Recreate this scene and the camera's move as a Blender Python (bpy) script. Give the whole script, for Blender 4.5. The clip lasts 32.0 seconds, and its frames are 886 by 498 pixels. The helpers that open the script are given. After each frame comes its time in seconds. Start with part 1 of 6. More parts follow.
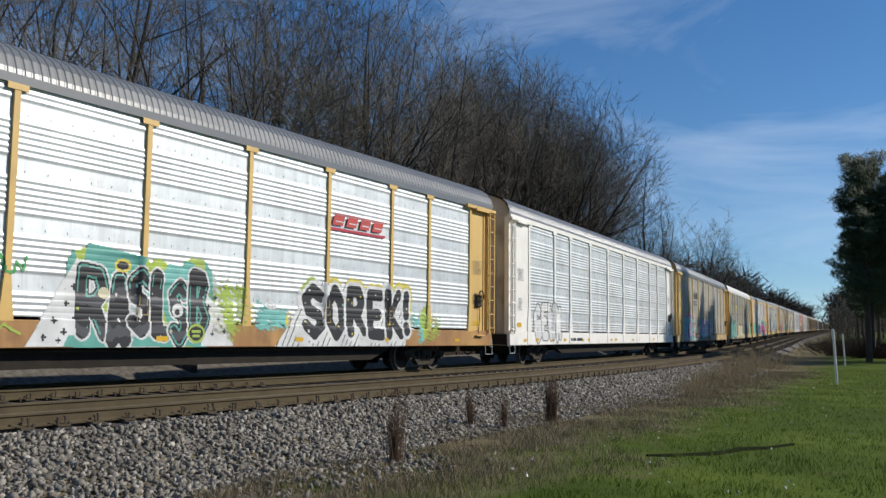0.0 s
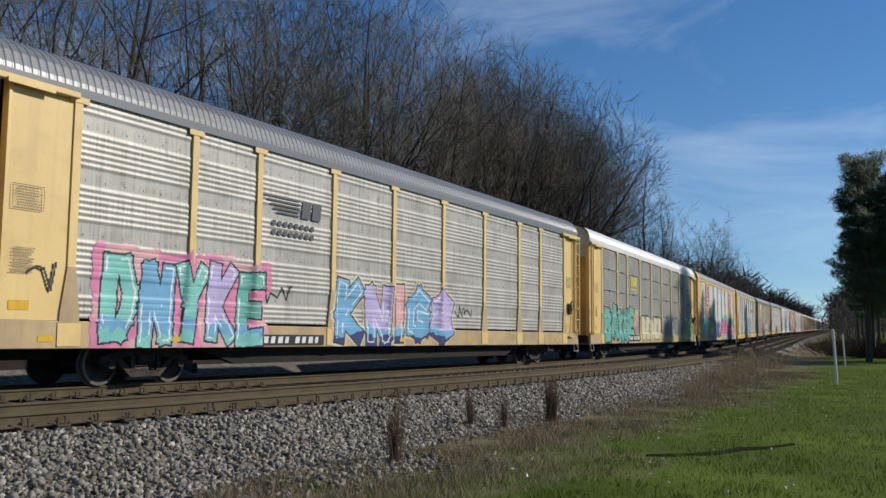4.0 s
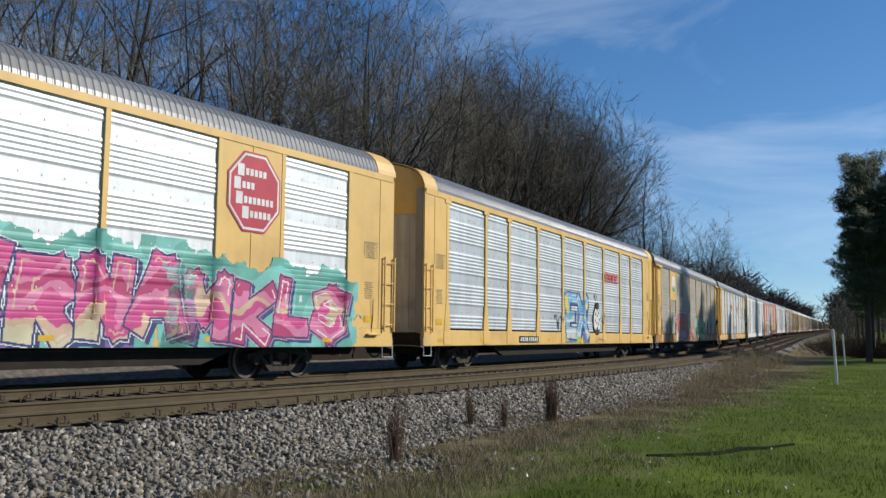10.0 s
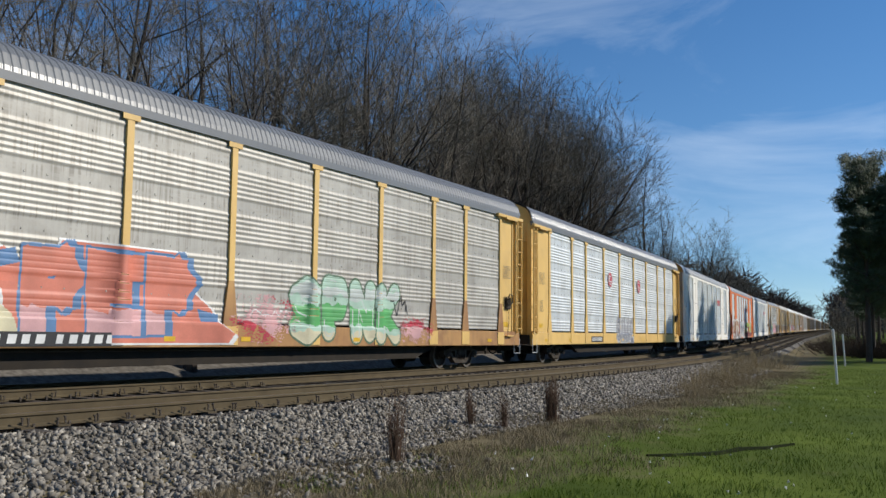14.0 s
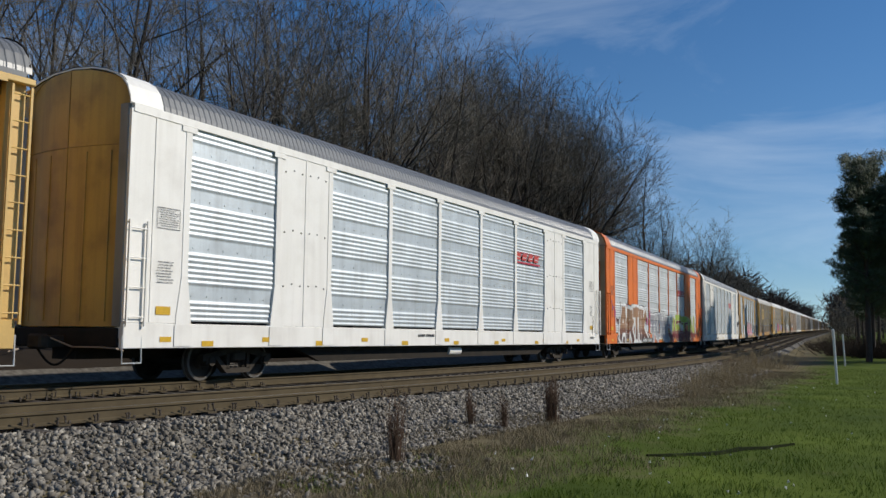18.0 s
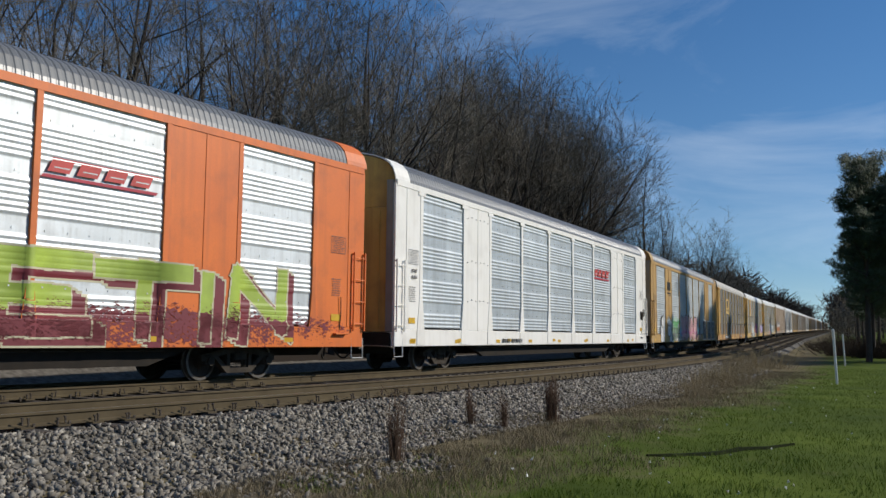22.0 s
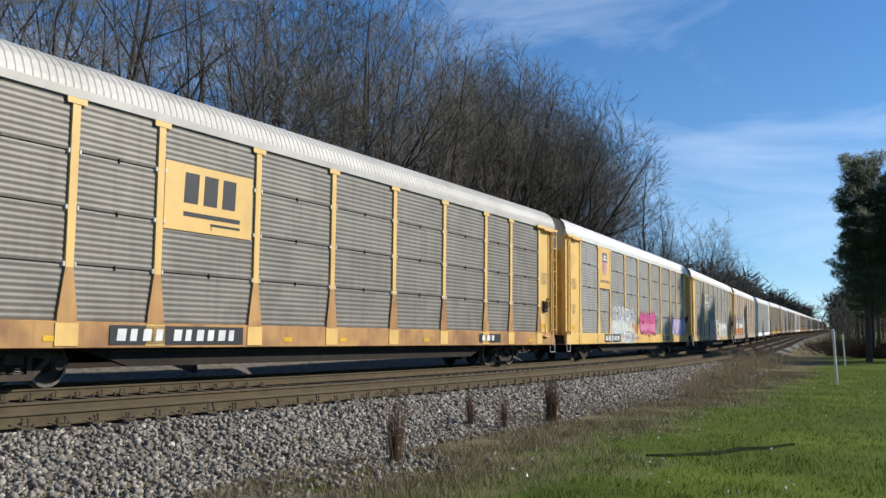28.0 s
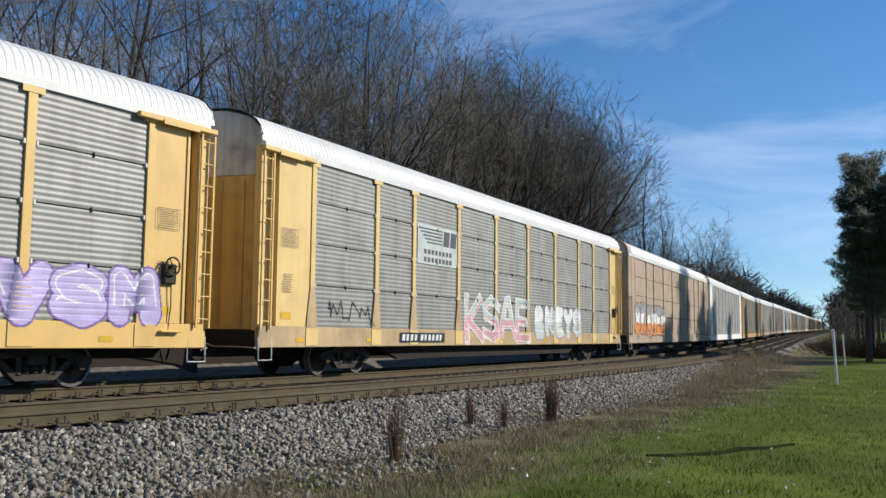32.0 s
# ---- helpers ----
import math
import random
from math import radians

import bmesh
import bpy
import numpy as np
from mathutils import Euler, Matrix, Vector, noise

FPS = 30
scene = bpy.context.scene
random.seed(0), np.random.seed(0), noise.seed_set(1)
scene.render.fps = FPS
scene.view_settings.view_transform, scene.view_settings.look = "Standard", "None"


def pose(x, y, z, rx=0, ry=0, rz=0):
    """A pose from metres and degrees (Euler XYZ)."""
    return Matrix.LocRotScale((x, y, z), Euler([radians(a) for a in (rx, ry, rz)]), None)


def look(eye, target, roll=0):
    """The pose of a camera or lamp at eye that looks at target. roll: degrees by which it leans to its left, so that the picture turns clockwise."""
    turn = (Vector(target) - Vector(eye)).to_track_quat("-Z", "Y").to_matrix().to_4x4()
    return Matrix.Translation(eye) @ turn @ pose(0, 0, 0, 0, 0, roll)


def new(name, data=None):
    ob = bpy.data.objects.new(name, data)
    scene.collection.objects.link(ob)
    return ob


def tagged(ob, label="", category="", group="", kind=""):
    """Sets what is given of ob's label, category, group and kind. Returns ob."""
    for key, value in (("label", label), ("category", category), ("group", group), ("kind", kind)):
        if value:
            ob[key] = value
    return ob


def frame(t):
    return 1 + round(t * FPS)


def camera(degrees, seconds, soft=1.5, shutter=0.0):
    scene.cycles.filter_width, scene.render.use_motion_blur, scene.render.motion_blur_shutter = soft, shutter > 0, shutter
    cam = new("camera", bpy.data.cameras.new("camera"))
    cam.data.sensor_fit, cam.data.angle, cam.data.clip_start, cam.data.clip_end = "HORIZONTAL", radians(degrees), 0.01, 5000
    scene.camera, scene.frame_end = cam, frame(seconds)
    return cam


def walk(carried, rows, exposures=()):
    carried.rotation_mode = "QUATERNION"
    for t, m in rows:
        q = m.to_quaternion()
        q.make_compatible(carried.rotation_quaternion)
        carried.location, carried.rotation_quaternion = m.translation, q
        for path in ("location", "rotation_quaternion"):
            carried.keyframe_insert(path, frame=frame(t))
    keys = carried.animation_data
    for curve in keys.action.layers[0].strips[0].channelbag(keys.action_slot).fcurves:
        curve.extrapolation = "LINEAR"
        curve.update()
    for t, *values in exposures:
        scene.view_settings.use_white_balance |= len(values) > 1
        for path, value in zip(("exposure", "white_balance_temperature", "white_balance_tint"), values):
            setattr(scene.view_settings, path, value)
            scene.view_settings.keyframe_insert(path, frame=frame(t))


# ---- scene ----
import itertools

# ---------------------------------------------------------------- camera
EYE_Z = 0.967
cam = camera(51.82, 32.0, soft=1.5)
CAM_POSE = Matrix.Translation((0, 0, EYE_Z)) @ pose(0, 0, 0, 0, 0, 33.099) @ pose(0, 0, 0, 95.304) @ pose(0, 0, 0, 0, 0, 0.445)
walk(cam, [(0.0, CAM_POSE), (32.0, CAM_POSE)],
     [(0.0, -0.2), (3.0, -0.38), (6.0, 0.2), (7.0, 0.0), (9.0, 0.05), (10.0, -0.1), (12.0, -0.2), (14.0, -0.1), (17.0, -0.32), (20.0, -0.45), (21.0, -0.38), (22.0, -0.38), (23.0, -0.3), (24.0, -0.42), (25.0, -0.28), (28.0, 0.2), (30.0, 0.17), (31.0, 0.08), (32.0, 0.12)])

# ---------------------------------------------------------------- sun and sky
SUN_AZ = Vector((0.74, 0.67, 0)).normalized()
SUN_EL = radians(31)
to_sun = Vector((SUN_AZ.x * math.cos(SUN_EL), SUN_AZ.y * math.cos(SUN_EL), math.sin(SUN_EL)))
sun = new("sun", bpy.data.lights.new("sun", "SUN"))
sun.data.energy, sun.data.angle, sun.data.color = 5.0, radians(0.53), (1.0, 0.94, 0.84)
sun.matrix_world = look(to_sun * 60, (0, 0, 0))
world = bpy.data.worlds.new("world")
scene.world = world
world.use_nodes = True
wn, wl = world.node_tree.nodes, world.node_tree.links
wn.clear()
w_sat = wn.new("ShaderNodeHueSaturation")
w_sat.inputs["Saturation"].default_value = 1.27
sky = wn.new("ShaderNodeTexSky")
sky.sky_type, sky.sun_disc = "NISHITA", False
sky.sun_elevation, sky.sun_rotation = SUN_EL, math.atan2(SUN_AZ.x, SUN_AZ.y)
sky.air_density, sky.dust_density, sky.ozone_density = 1.0, 0.0, 1.6
w_co = wn.new("ShaderNodeTexCoord")
w_up = wn.new("ShaderNodeVectorMath")       # keeps the pale band low on the horizon
w_up.operation, w_up.inputs[1].default_value = "ADD", (0.0, 0.0, 0.05)
w_turn = wn.new("ShaderNodeVectorRotate")
w_turn.rotation_type, w_turn.inputs["Angle"].default_value = "Z_AXIS", radians(14)
w_map = wn.new("ShaderNodeMapping")
w_map.inputs["Scale"].default_value = (1.2, 3.2, 5.0)
w_map.inputs["Rotation"].default_value = (0.5, 0.3, 0.6)
w_noise = wn.new("ShaderNodeTexNoise")
w_noise.inputs["Scale"].default_value, w_noise.inputs["Detail"].default_value = 1.7, 9
w_noise.inputs["Roughness"].default_value, w_noise.inputs["Distortion"].default_value = 0.6, 0.6
w_ramp = wn.new("ShaderNodeMapRange")
w_ramp.inputs["From Min"].default_value, w_ramp.inputs["From Max"].default_value = 0.48, 0.85
w_ramp.inputs["To Max"].default_value = 0.30
w_mix = wn.new("ShaderNodeMixRGB")
w_mix.inputs["Color2"].default_value = (11, 12, 13, 1)
w_bg = wn.new("ShaderNodeBackground")
w_bg.inputs["Strength"].default_value = 0.112
w_tint = wn.new("ShaderNodeMixRGB")
w_tint.blend_type = "MULTIPLY"
w_tint.inputs["Fac"].default_value, w_tint.inputs["Color2"].default_value = 1.0, (0.87, 0.95, 1.07, 1)
w_out = wn.new("ShaderNodeOutputWorld")
for a, b in ((w_co.outputs["Generated"], w_up.inputs[0]), (w_up.outputs[0], sky.inputs["Vector"]), (w_co.outputs["Generated"], w_turn.inputs["Vector"]), (w_turn.outputs[0], w_map.inputs["Vector"]), (w_map.outputs[0], w_noise.inputs["Vector"]),
             (w_noise.outputs[0], w_ramp.inputs["Value"]), (w_ramp.outputs[0], w_mix.inputs["Fac"]),
             (sky.outputs[0], w_sat.inputs["Color"]), (w_sat.outputs[0], w_tint.inputs["Color1"]), (w_tint.outputs[0], w_mix.inputs["Color1"]), (w_mix.outputs[0], w_bg.inputs["Color"]), (w_bg.outputs[0], w_out.inputs["Surface"])):
    wl.new(a, b)


# ---------------------------------------------------------------- materials
def mat(name, col, col2=None, rough=0.6, metal=0.0, scale=6.0, fine=60.0, bump=0.15, vary=0.15, dirt=None, dirt_amount=0.0, stretch=(1, 1, 1), streak=0.0, spec=0.5, rnd=0.0, island=0.0, plaid=0.0):
    """A procedural surface: two colours mixed by coarse noise, fine grain, optional dirt and run-off streaks, relief."""
    m = bpy.data.materials.new(name)
    m.use_nodes = True
    n, l = m.node_tree.nodes, m.node_tree.links
    b = n["Principled BSDF"]
    b.inputs["Roughness"].default_value, b.inputs["Metallic"].default_value = rough, metal
    b.inputs["Specular IOR Level"].default_value = spec
    col2 = col2 or tuple(c * (1 - vary * 1.6) for c in col)
    co = n.new("ShaderNodeTexCoord")
    mp = n.new("ShaderNodeMapping")
    mp.inputs["Scale"].default_value = stretch
    l.new(co.outputs["Object"], mp.inputs["Vector"])
    info = n.new("ShaderNodeObjectInfo")
    mul = n.new("ShaderNodeMath")
    mul.operation, mul.inputs[1].default_value = "MULTIPLY", 37.0
    l.new(info.outputs["Random"], mul.inputs[0])
    cmb = n.new("ShaderNodeCombineXYZ")
    l.new(mul.outputs[0], cmb.inputs[0]), l.new(mul.outputs[0], cmb.inputs[1])
    l.new(cmb.outputs[0], mp.inputs["Location"])

    def noise_tex(s, detail=5, vec=mp):
        t = n.new("ShaderNodeTexNoise")
        t.inputs["Scale"].default_value, t.inputs["Detail"].default_value = s, detail
        l.new(vec.outputs[0], t.inputs["Vector"])
        return t

    def ramp(src, lo, hi, to=1.0):
        r = n.new("ShaderNodeMapRange")
        r.inputs["From Min"].default_value, r.inputs["From Max"].default_value, r.inputs["To Max"].default_value = lo, hi, to
        l.new(src, r.inputs["Value"])
        return r.outputs[0]

    def mix(fac, c1, c2, mode="MIX"):
        x = n.new("ShaderNodeMixRGB")
        x.blend_type = mode
        if hasattr(fac, "links"):
            l.new(fac, x.inputs["Fac"])
        else:
            x.inputs["Fac"].default_value = fac
        for c, sock in ((c1, x.inputs["Color1"]), (c2, x.inputs["Color2"])):
            if hasattr(c, "links"):
                l.new(c, sock)
            else:
                sock.default_value = (*c, 1)
        return x.outputs[0]

    big, small = noise_tex(scale), noise_tex(fine, 3)
    c = mix(ramp(big.outputs[0], 0.3, 0.7), col, col2)
    c = mix(ramp(small.outputs[0], 0.25, 0.75, vary), c, tuple(v * 0.45 for v in col))
    if dirt:
        d = noise_tex(scale * 0.7 + 0.9, 6)
        c = mix(ramp(d.outputs[0], 0.5, 0.75, dirt_amount), c, dirt)
    if streak:
        mp2 = n.new("ShaderNodeMapping")
        mp2.inputs["Scale"].default_value = (5, 5, 0.25)
        l.new(mp.outputs[0], mp2.inputs["Vector"])
        s = noise_tex(1.0, 6, mp2)
        c = mix(ramp(s.outputs[0], 0.48, 0.72, streak), c, dirt or tuple(v * 0.4 for v in col))
    if plaid:
        mp3 = n.new("ShaderNodeMapping")
        mp3.inputs["Scale"].default_value = (17, 1, 0.7)
        l.new(mp.outputs[0], mp3.inputs["Vector"])
        s = noise_tex(1.0, 2, mp3)
        mp4 = n.new("ShaderNodeMapping")
        mp4.inputs["Scale"].default_value = (0.9, 1, 9.0)
        l.new(mp.outputs[0], mp4.inputs["Vector"])
        s2 = noise_tex(1.0, 3, mp4)
        mm = n.new("ShaderNodeMath")
        mm.operation = "MULTIPLY"
        l.new(ramp(s.outputs[0], 0.50, 0.64), mm.inputs[0]), l.new(ramp(s2.outputs[0], 0.38, 0.62, plaid), mm.inputs[1])
        c = mix(mm.outputs[0], c, dirt or tuple(v * 0.4 for v in col))
    if rnd:
        c = mix(ramp(info.outputs["Random"], 0, 1, rnd), c, tuple(v * 0.5 for v in col))
    if island:
        g = n.new("ShaderNodeNewGeometry")
        c = mix(ramp(g.outputs["Random Per Island"], 0, 1, island), c, col2)
    l.new(c, b.inputs["Base Color"])
    if bump:
        bp = n.new("ShaderNodeBump")
        bp.inputs["Strength"].default_value, bp.inputs["Distance"].default_value = bump, 0.01
        l.new(small.outputs[0], bp.inputs["Height"])
        l.new(bp.outputs[0], b.inputs["Normal"])
    return m


RUST = (0.10, 0.055, 0.03)
GRIME = (0.10, 0.085, 0.07)
M = {
    "yellow": mat("yellow_paint", (0.76, 0.495, 0.155), (0.66, 0.425, 0.13), 0.5, scale=0.6, fine=30, dirt=(0.30, 0.17, 0.07), dirt_amount=0.30, streak=0.10, bump=0.05),
    "yellow_pale": mat("pale_yellow_paint", (0.77, 0.55, 0.215), (0.68, 0.47, 0.18), 0.5, scale=0.6, fine=30, dirt=(0.34, 0.23, 0.11), dirt_amount=0.35, streak=0.18, bump=0.05),
    "sill_tan": mat("faded_sill_paint", (0.56, 0.40, 0.20), (0.38, 0.27, 0.14), 0.6, scale=0.8, fine=30, dirt=(0.20, 0.14, 0.09), dirt_amount=0.6, streak=0.3, bump=0.08),
    "yellow_old": mat("weathered_yellow_paint", (0.50, 0.31, 0.10), (0.42, 0.25, 0.085), 0.6, scale=0.6, fine=30, dirt=(0.18, 0.10, 0.05), dirt_amount=0.45, streak=0.2, bump=0.08),
    "white": mat("white_paint", (0.92, 0.89, 0.83), (0.87, 0.84, 0.77), 0.45, scale=0.8, fine=30, dirt=(0.34, 0.28, 0.22), dirt_amount=0.18, streak=0.13, vary=0.08, bump=0.05),
    "orange": mat("orange_paint", (0.80, 0.19, 0.025), (0.71, 0.16, 0.022), 0.5, scale=0.8, fine=30, dirt=(0.2, 0.06, 0.03), dirt_amount=0.35, streak=0.2, bump=0.05),
    "tan": mat("faded_tan_paint", (0.42, 0.33, 0.24), (0.36, 0.27, 0.19), 0.6, scale=0.8, fine=30, dirt=(0.2, 0.12, 0.08), dirt_amount=0.4, streak=0.3, bump=0.05),
    "silver": mat("galvanised_steel", (0.74, 0.765, 0.77), (0.60, 0.63, 0.64), 0.5, 0.48, scale=0.9, fine=25, dirt=(0.34, 0.34, 0.33), dirt_amount=0.40, streak=0.34, bump=0.04, plaid=0.30),
    "bluesteel": mat("dull_galvanised_steel", (0.60, 0.64, 0.655), (0.47, 0.51, 0.53), 0.5, 0.5, scale=0.9, fine=25, dirt=(0.30, 0.31, 0.31), dirt_amount=0.40, streak=0.34, bump=0.04, plaid=0.30),
    "warmgrey": mat("stained_galvanised_steel", (0.45, 0.43, 0.385), (0.36, 0.345, 0.31), 0.52, 0.2, scale=0.9, fine=25, dirt=(0.20, 0.18, 0.15), dirt_amount=0.5, streak=0.3, bump=0.05, plaid=0.75),
    "grey": mat("weathered_steel", (0.31, 0.305, 0.28), (0.245, 0.24, 0.22), 0.54, 0.15, scale=0.9, fine=25, dirt=(0.13, 0.12, 0.10), dirt_amount=0.5, streak=0.4, bump=0.05),
    "darkgrey": mat("dirty_weathered_steel", (0.20, 0.185, 0.155), (0.145, 0.133, 0.112), 0.55, 0.15, scale=0.9, fine=25, dirt=(0.085, 0.072, 0.058), dirt_amount=0.5, streak=0.4, bump=0.05),
    "roof": mat("galvanised_roof", (0.185, 0.19, 0.195), (0.15, 0.155, 0.16), 0.36, 0.0, scale=0.6, fine=20, dirt=(0.16, 0.15, 0.14), dirt_amount=0.35, bump=0.05),
    "roof_white": mat("white_roof_paint", (0.72, 0.71, 0.68), (0.62, 0.61, 0.58), 0.4, scale=0.6, fine=20, dirt=(0.4, 0.36, 0.3), dirt_amount=0.25, bump=0.05),
    "roof_dirty": mat("dusty_cream_roof_paint", (0.50, 0.475, 0.43), (0.40, 0.38, 0.34), 0.5, scale=0.6, fine=20, dirt=(0.26, 0.23, 0.19), dirt_amount=0.4, bump=0.05),
    "black": mat("black_underframe", (0.022, 0.019, 0.016), (0.035, 0.028, 0.021), 0.8, scale=3, bump=0.1, spec=0.15),
    "truck": mat("dusty_cast_steel", (0.075, 0.062, 0.048), (0.04, 0.033, 0.026), 0.8, scale=4, bump=0.2, spec=0.15),
    # Darker end-wall paints: grime plus the shade between wagons put into the colour.
    "yellow_end": mat("grimy_shaded_yellow", (0.62, 0.40, 0.10), (0.50, 0.31, 0.08), 0.6, scale=0.7, fine=30, dirt=(0.14, 0.085, 0.04), dirt_amount=0.5, streak=0.35, bump=0.08),
    "orange_end": mat("grimy_shaded_orange", (0.36, 0.09, 0.025), (0.24, 0.06, 0.02), 0.6, scale=0.7, fine=30, dirt=(0.08, 0.03, 0.02), dirt_amount=0.6, streak=0.4, bump=0.08),
    "white_end": mat("grimy_shaded_white", (0.60, 0.57, 0.50), (0.48, 0.45, 0.39), 0.6, scale=0.7, fine=30, dirt=(0.12, 0.10, 0.08), dirt_amount=0.6, streak=0.4, bump=0.08),
    "wheel": mat("wheel_steel", (0.075, 0.062, 0.05), (0.045, 0.036, 0.029), 0.7, 0.1, scale=5, bump=0.1, spec=0.2),
    "tread": mat("polished_tread", (0.22, 0.20, 0.175), None, 0.5, 0.6, bump=0.02),
    "yellow_rust": mat("rusty_yellow_paint", (0.52, 0.29, 0.09), (0.30, 0.14, 0.05), 0.6, scale=0.9, fine=30, dirt=(0.14, 0.06, 0.03), dirt_amount=0.75, streak=0.35, bump=0.1),
    "rail": mat("rusty_rail", (0.118, 0.092, 0.054), (0.082, 0.063, 0.038), 0.85, scale=2.5, fine=90, bump=0.2, spec=0.15),
    "rail_top": mat("dull_rail_top", (0.06, 0.05, 0.04), None, 0.5, 0.2, bump=0.02),
    "tie": mat("old_wooden_tie", (0.09, 0.07, 0.055), (0.05, 0.04, 0.032), 0.9, scale=4, fine=50, stretch=(1, 8, 8), bump=0.6, rnd=0.4),
    "stone": mat("granite_ballast", (0.54, 0.495, 0.42), (0.11, 0.097, 0.08), 0.9, scale=9, fine=70, bump=0.4, island=0.95, spec=0.1),
    "bed": mat("oily_ballast", (0.06, 0.047, 0.034), (0.022, 0.017, 0.013), 0.95, scale=14, fine=40, bump=1.0, vary=0.6, spec=0.05),
    "shoulder": mat("ballast_shoulder", (0.30, 0.275, 0.235), (0.07, 0.062, 0.052), 0.95, scale=11, fine=30, bump=1.0, vary=0.6, spec=0.05),
    "bark": mat("grey_bark", (0.075, 0.061, 0.051), (0.045, 0.037, 0.031), 0.95, scale=1.2, fine=18, bump=0.4, rnd=0.4, spec=0.1),
    "twig": mat("brown_twigs", (0.205, 0.178, 0.138), (0.145, 0.122, 0.094), 0.95, scale=0.3, fine=6, bump=0.0, rnd=0.4, spec=0.1),
    "pine_bark": mat("pine_bark", (0.075, 0.055, 0.042), (0.045, 0.034, 0.027), 0.9, scale=2, fine=14, bump=0.5),
    "scrub": mat("dark_scrub", (0.06, 0.047, 0.036), (0.04, 0.031, 0.024), 0.95, spec=0.05, scale=0.8, fine=8, bump=0.0, rnd=0.4),
    "needle": mat("pine_needles", (0.075, 0.105, 0.042), (0.038, 0.06, 0.024), 0.7, scale=1.5, fine=9, bump=0.0, island=0.5),
    "post_white": mat("white_plastic_post", (0.72, 0.72, 0.70), None, 0.5, scale=4, bump=0.03),
    "sticker": mat("yellow_reflective_tape", (0.75, 0.45, 0.03), None, 0.35, scale=5, bump=0.0),
}


# ---------------------------------------------------------------- mesh tools
class Build:
    """Collects faces for one mesh."""

    def __init__(self):
        self.v, self.f, self.m = [], [], []

    def add(self, verts, faces, mi=0):
        o = len(self.v)
        self.v += verts
        self.f += [[i + o for i in f] for f in faces]
        self.m += [mi] * len(faces)
        return self

    def box(self, x0, x1, y0, y1, z0, z1, mi=0, bev=0.0):
        if bev:
            b = bev
            rings = []
            for z, k in ((z0, b), (z0 + b, 0), (z1 - b, 0), (z1, b)):
                rings.append([(x0 + k, y0 + b, z), (x0 + b, y0 + k, z), (x1 - b, y0 + k, z), (x1 - k, y0 + b, z),
                              (x1 - k, y1 - b, z), (x1 - b, y1 - k, z), (x0 + b, y1 - k, z), (x0 + k, y1 - b, z)])
            return self.loft(rings, mi)
        v = [(x0, y0, z0), (x1, y0, z0), (x1, y1, z0), (x0, y1, z0), (x0, y0, z1), (x1, y0, z1), (x1, y1, z1), (x0, y1, z1)]
        return self.add(v, [(0, 3, 2, 1), (4, 5, 6, 7), (0, 1, 5, 4), (1, 2, 6, 5), (2, 3, 7, 6), (3, 0, 4, 7)], mi)

    def loft(self, rings, mi=0, caps=True, closed=True):
        n = len(rings[0])
        v = [p for r in rings for p in r]
        f = []
        for a in range(len(rings) - 1):
            for i in range(n if closed else n - 1):
                j = (i + 1) % n
                f.append((a * n + i, a * n + j, (a + 1) * n + j, (a + 1) * n + i))
        if caps and closed:
            f.append(tuple(range(n - 1, -1, -1)))
            f.append(tuple((len(rings) - 1) * n + i for i in range(n)))
        return self.add(v, f, mi)

    def tube(self, path, r, n=6, mi=0):
        """A round bar along a path; r is one radius or one for each point."""
        pts = [Vector(p) for p in path]
        rs = r if isinstance(r, (list, tuple)) else [r] * len(pts)
        rings = []
        for i, p in enumerate(pts):
            d = (pts[min(i + 1, len(pts) - 1)] - pts[max(i - 1, 0)]).normalized()
            a = d.orthogonal() if abs(d.z) > 0.9 else Vector((0, 0, 1)).cross(d)
            a.normalize()
            b = d.cross(a)
            rings.append([tuple(p + (a * math.cos(2 * math.pi * k / n) + b * math.sin(2 * math.pi * k / n)) * rs[i]) for k in range(n)])
        return self.loft(rings, mi)

    def mesh(self, name, mats, smooth=False):
        me = bpy.data.meshes.new(name)
        me.from_pydata(self.v, [], self.f)
        for m in mats:
            me.materials.append(m)
        if len(mats) > 1:
            me.polygons.foreach_set("material_index", self.m)
        if smooth:
            me.polygons.foreach_set("use_smooth", [True] * len(self.f))
        me.update()
        return me


def part(name, mesh, parent, label="", at=None):
    """Links a mesh as one part under a thing or under a part."""
    ob = new(name, mesh)
    ob.parent = parent
    if at is not None:
        ob.matrix_basis = at
    if label:
        tagged(ob, label)
    return ob


def big_mesh(name, verts, faces, mats, smooth=False, index=None):
    """A mesh from arrays; faces all have the same number of corners."""
    me = bpy.data.meshes.new(name)
    verts, faces = np.asarray(verts, np.float32), np.asarray(faces, np.int32)
    k = faces.shape[1]
    me.vertices.add(len(verts)), me.loops.add(faces.size), me.polygons.add(len(faces))
    me.vertices.foreach_set("co", verts.ravel())
    me.loops.foreach_set("vertex_index", faces.ravel())
    me.polygons.foreach_set("loop_start", np.arange(0, faces.size, k, dtype=np.int32))
    me.polygons.foreach_set("loop_total", np.full(len(faces), k, np.int32))
    for m in mats:
        me.materials.append(m)
    if index is not None:
        me.polygons.foreach_set("material_index", np.asarray(index, np.int32))
    if smooth:
        me.polygons.foreach_set("use_smooth", np.ones(len(faces), bool))
    me.update()
    me.validate()
    return me


# ---------------------------------------------------------------- the line of the track
SIDE = 13.888          # from the eye to the near side of the train
HALF = 1.6             # half the width of a wagon
SPACING = 4.35         # between the two tracks
BEND_END = 165.0


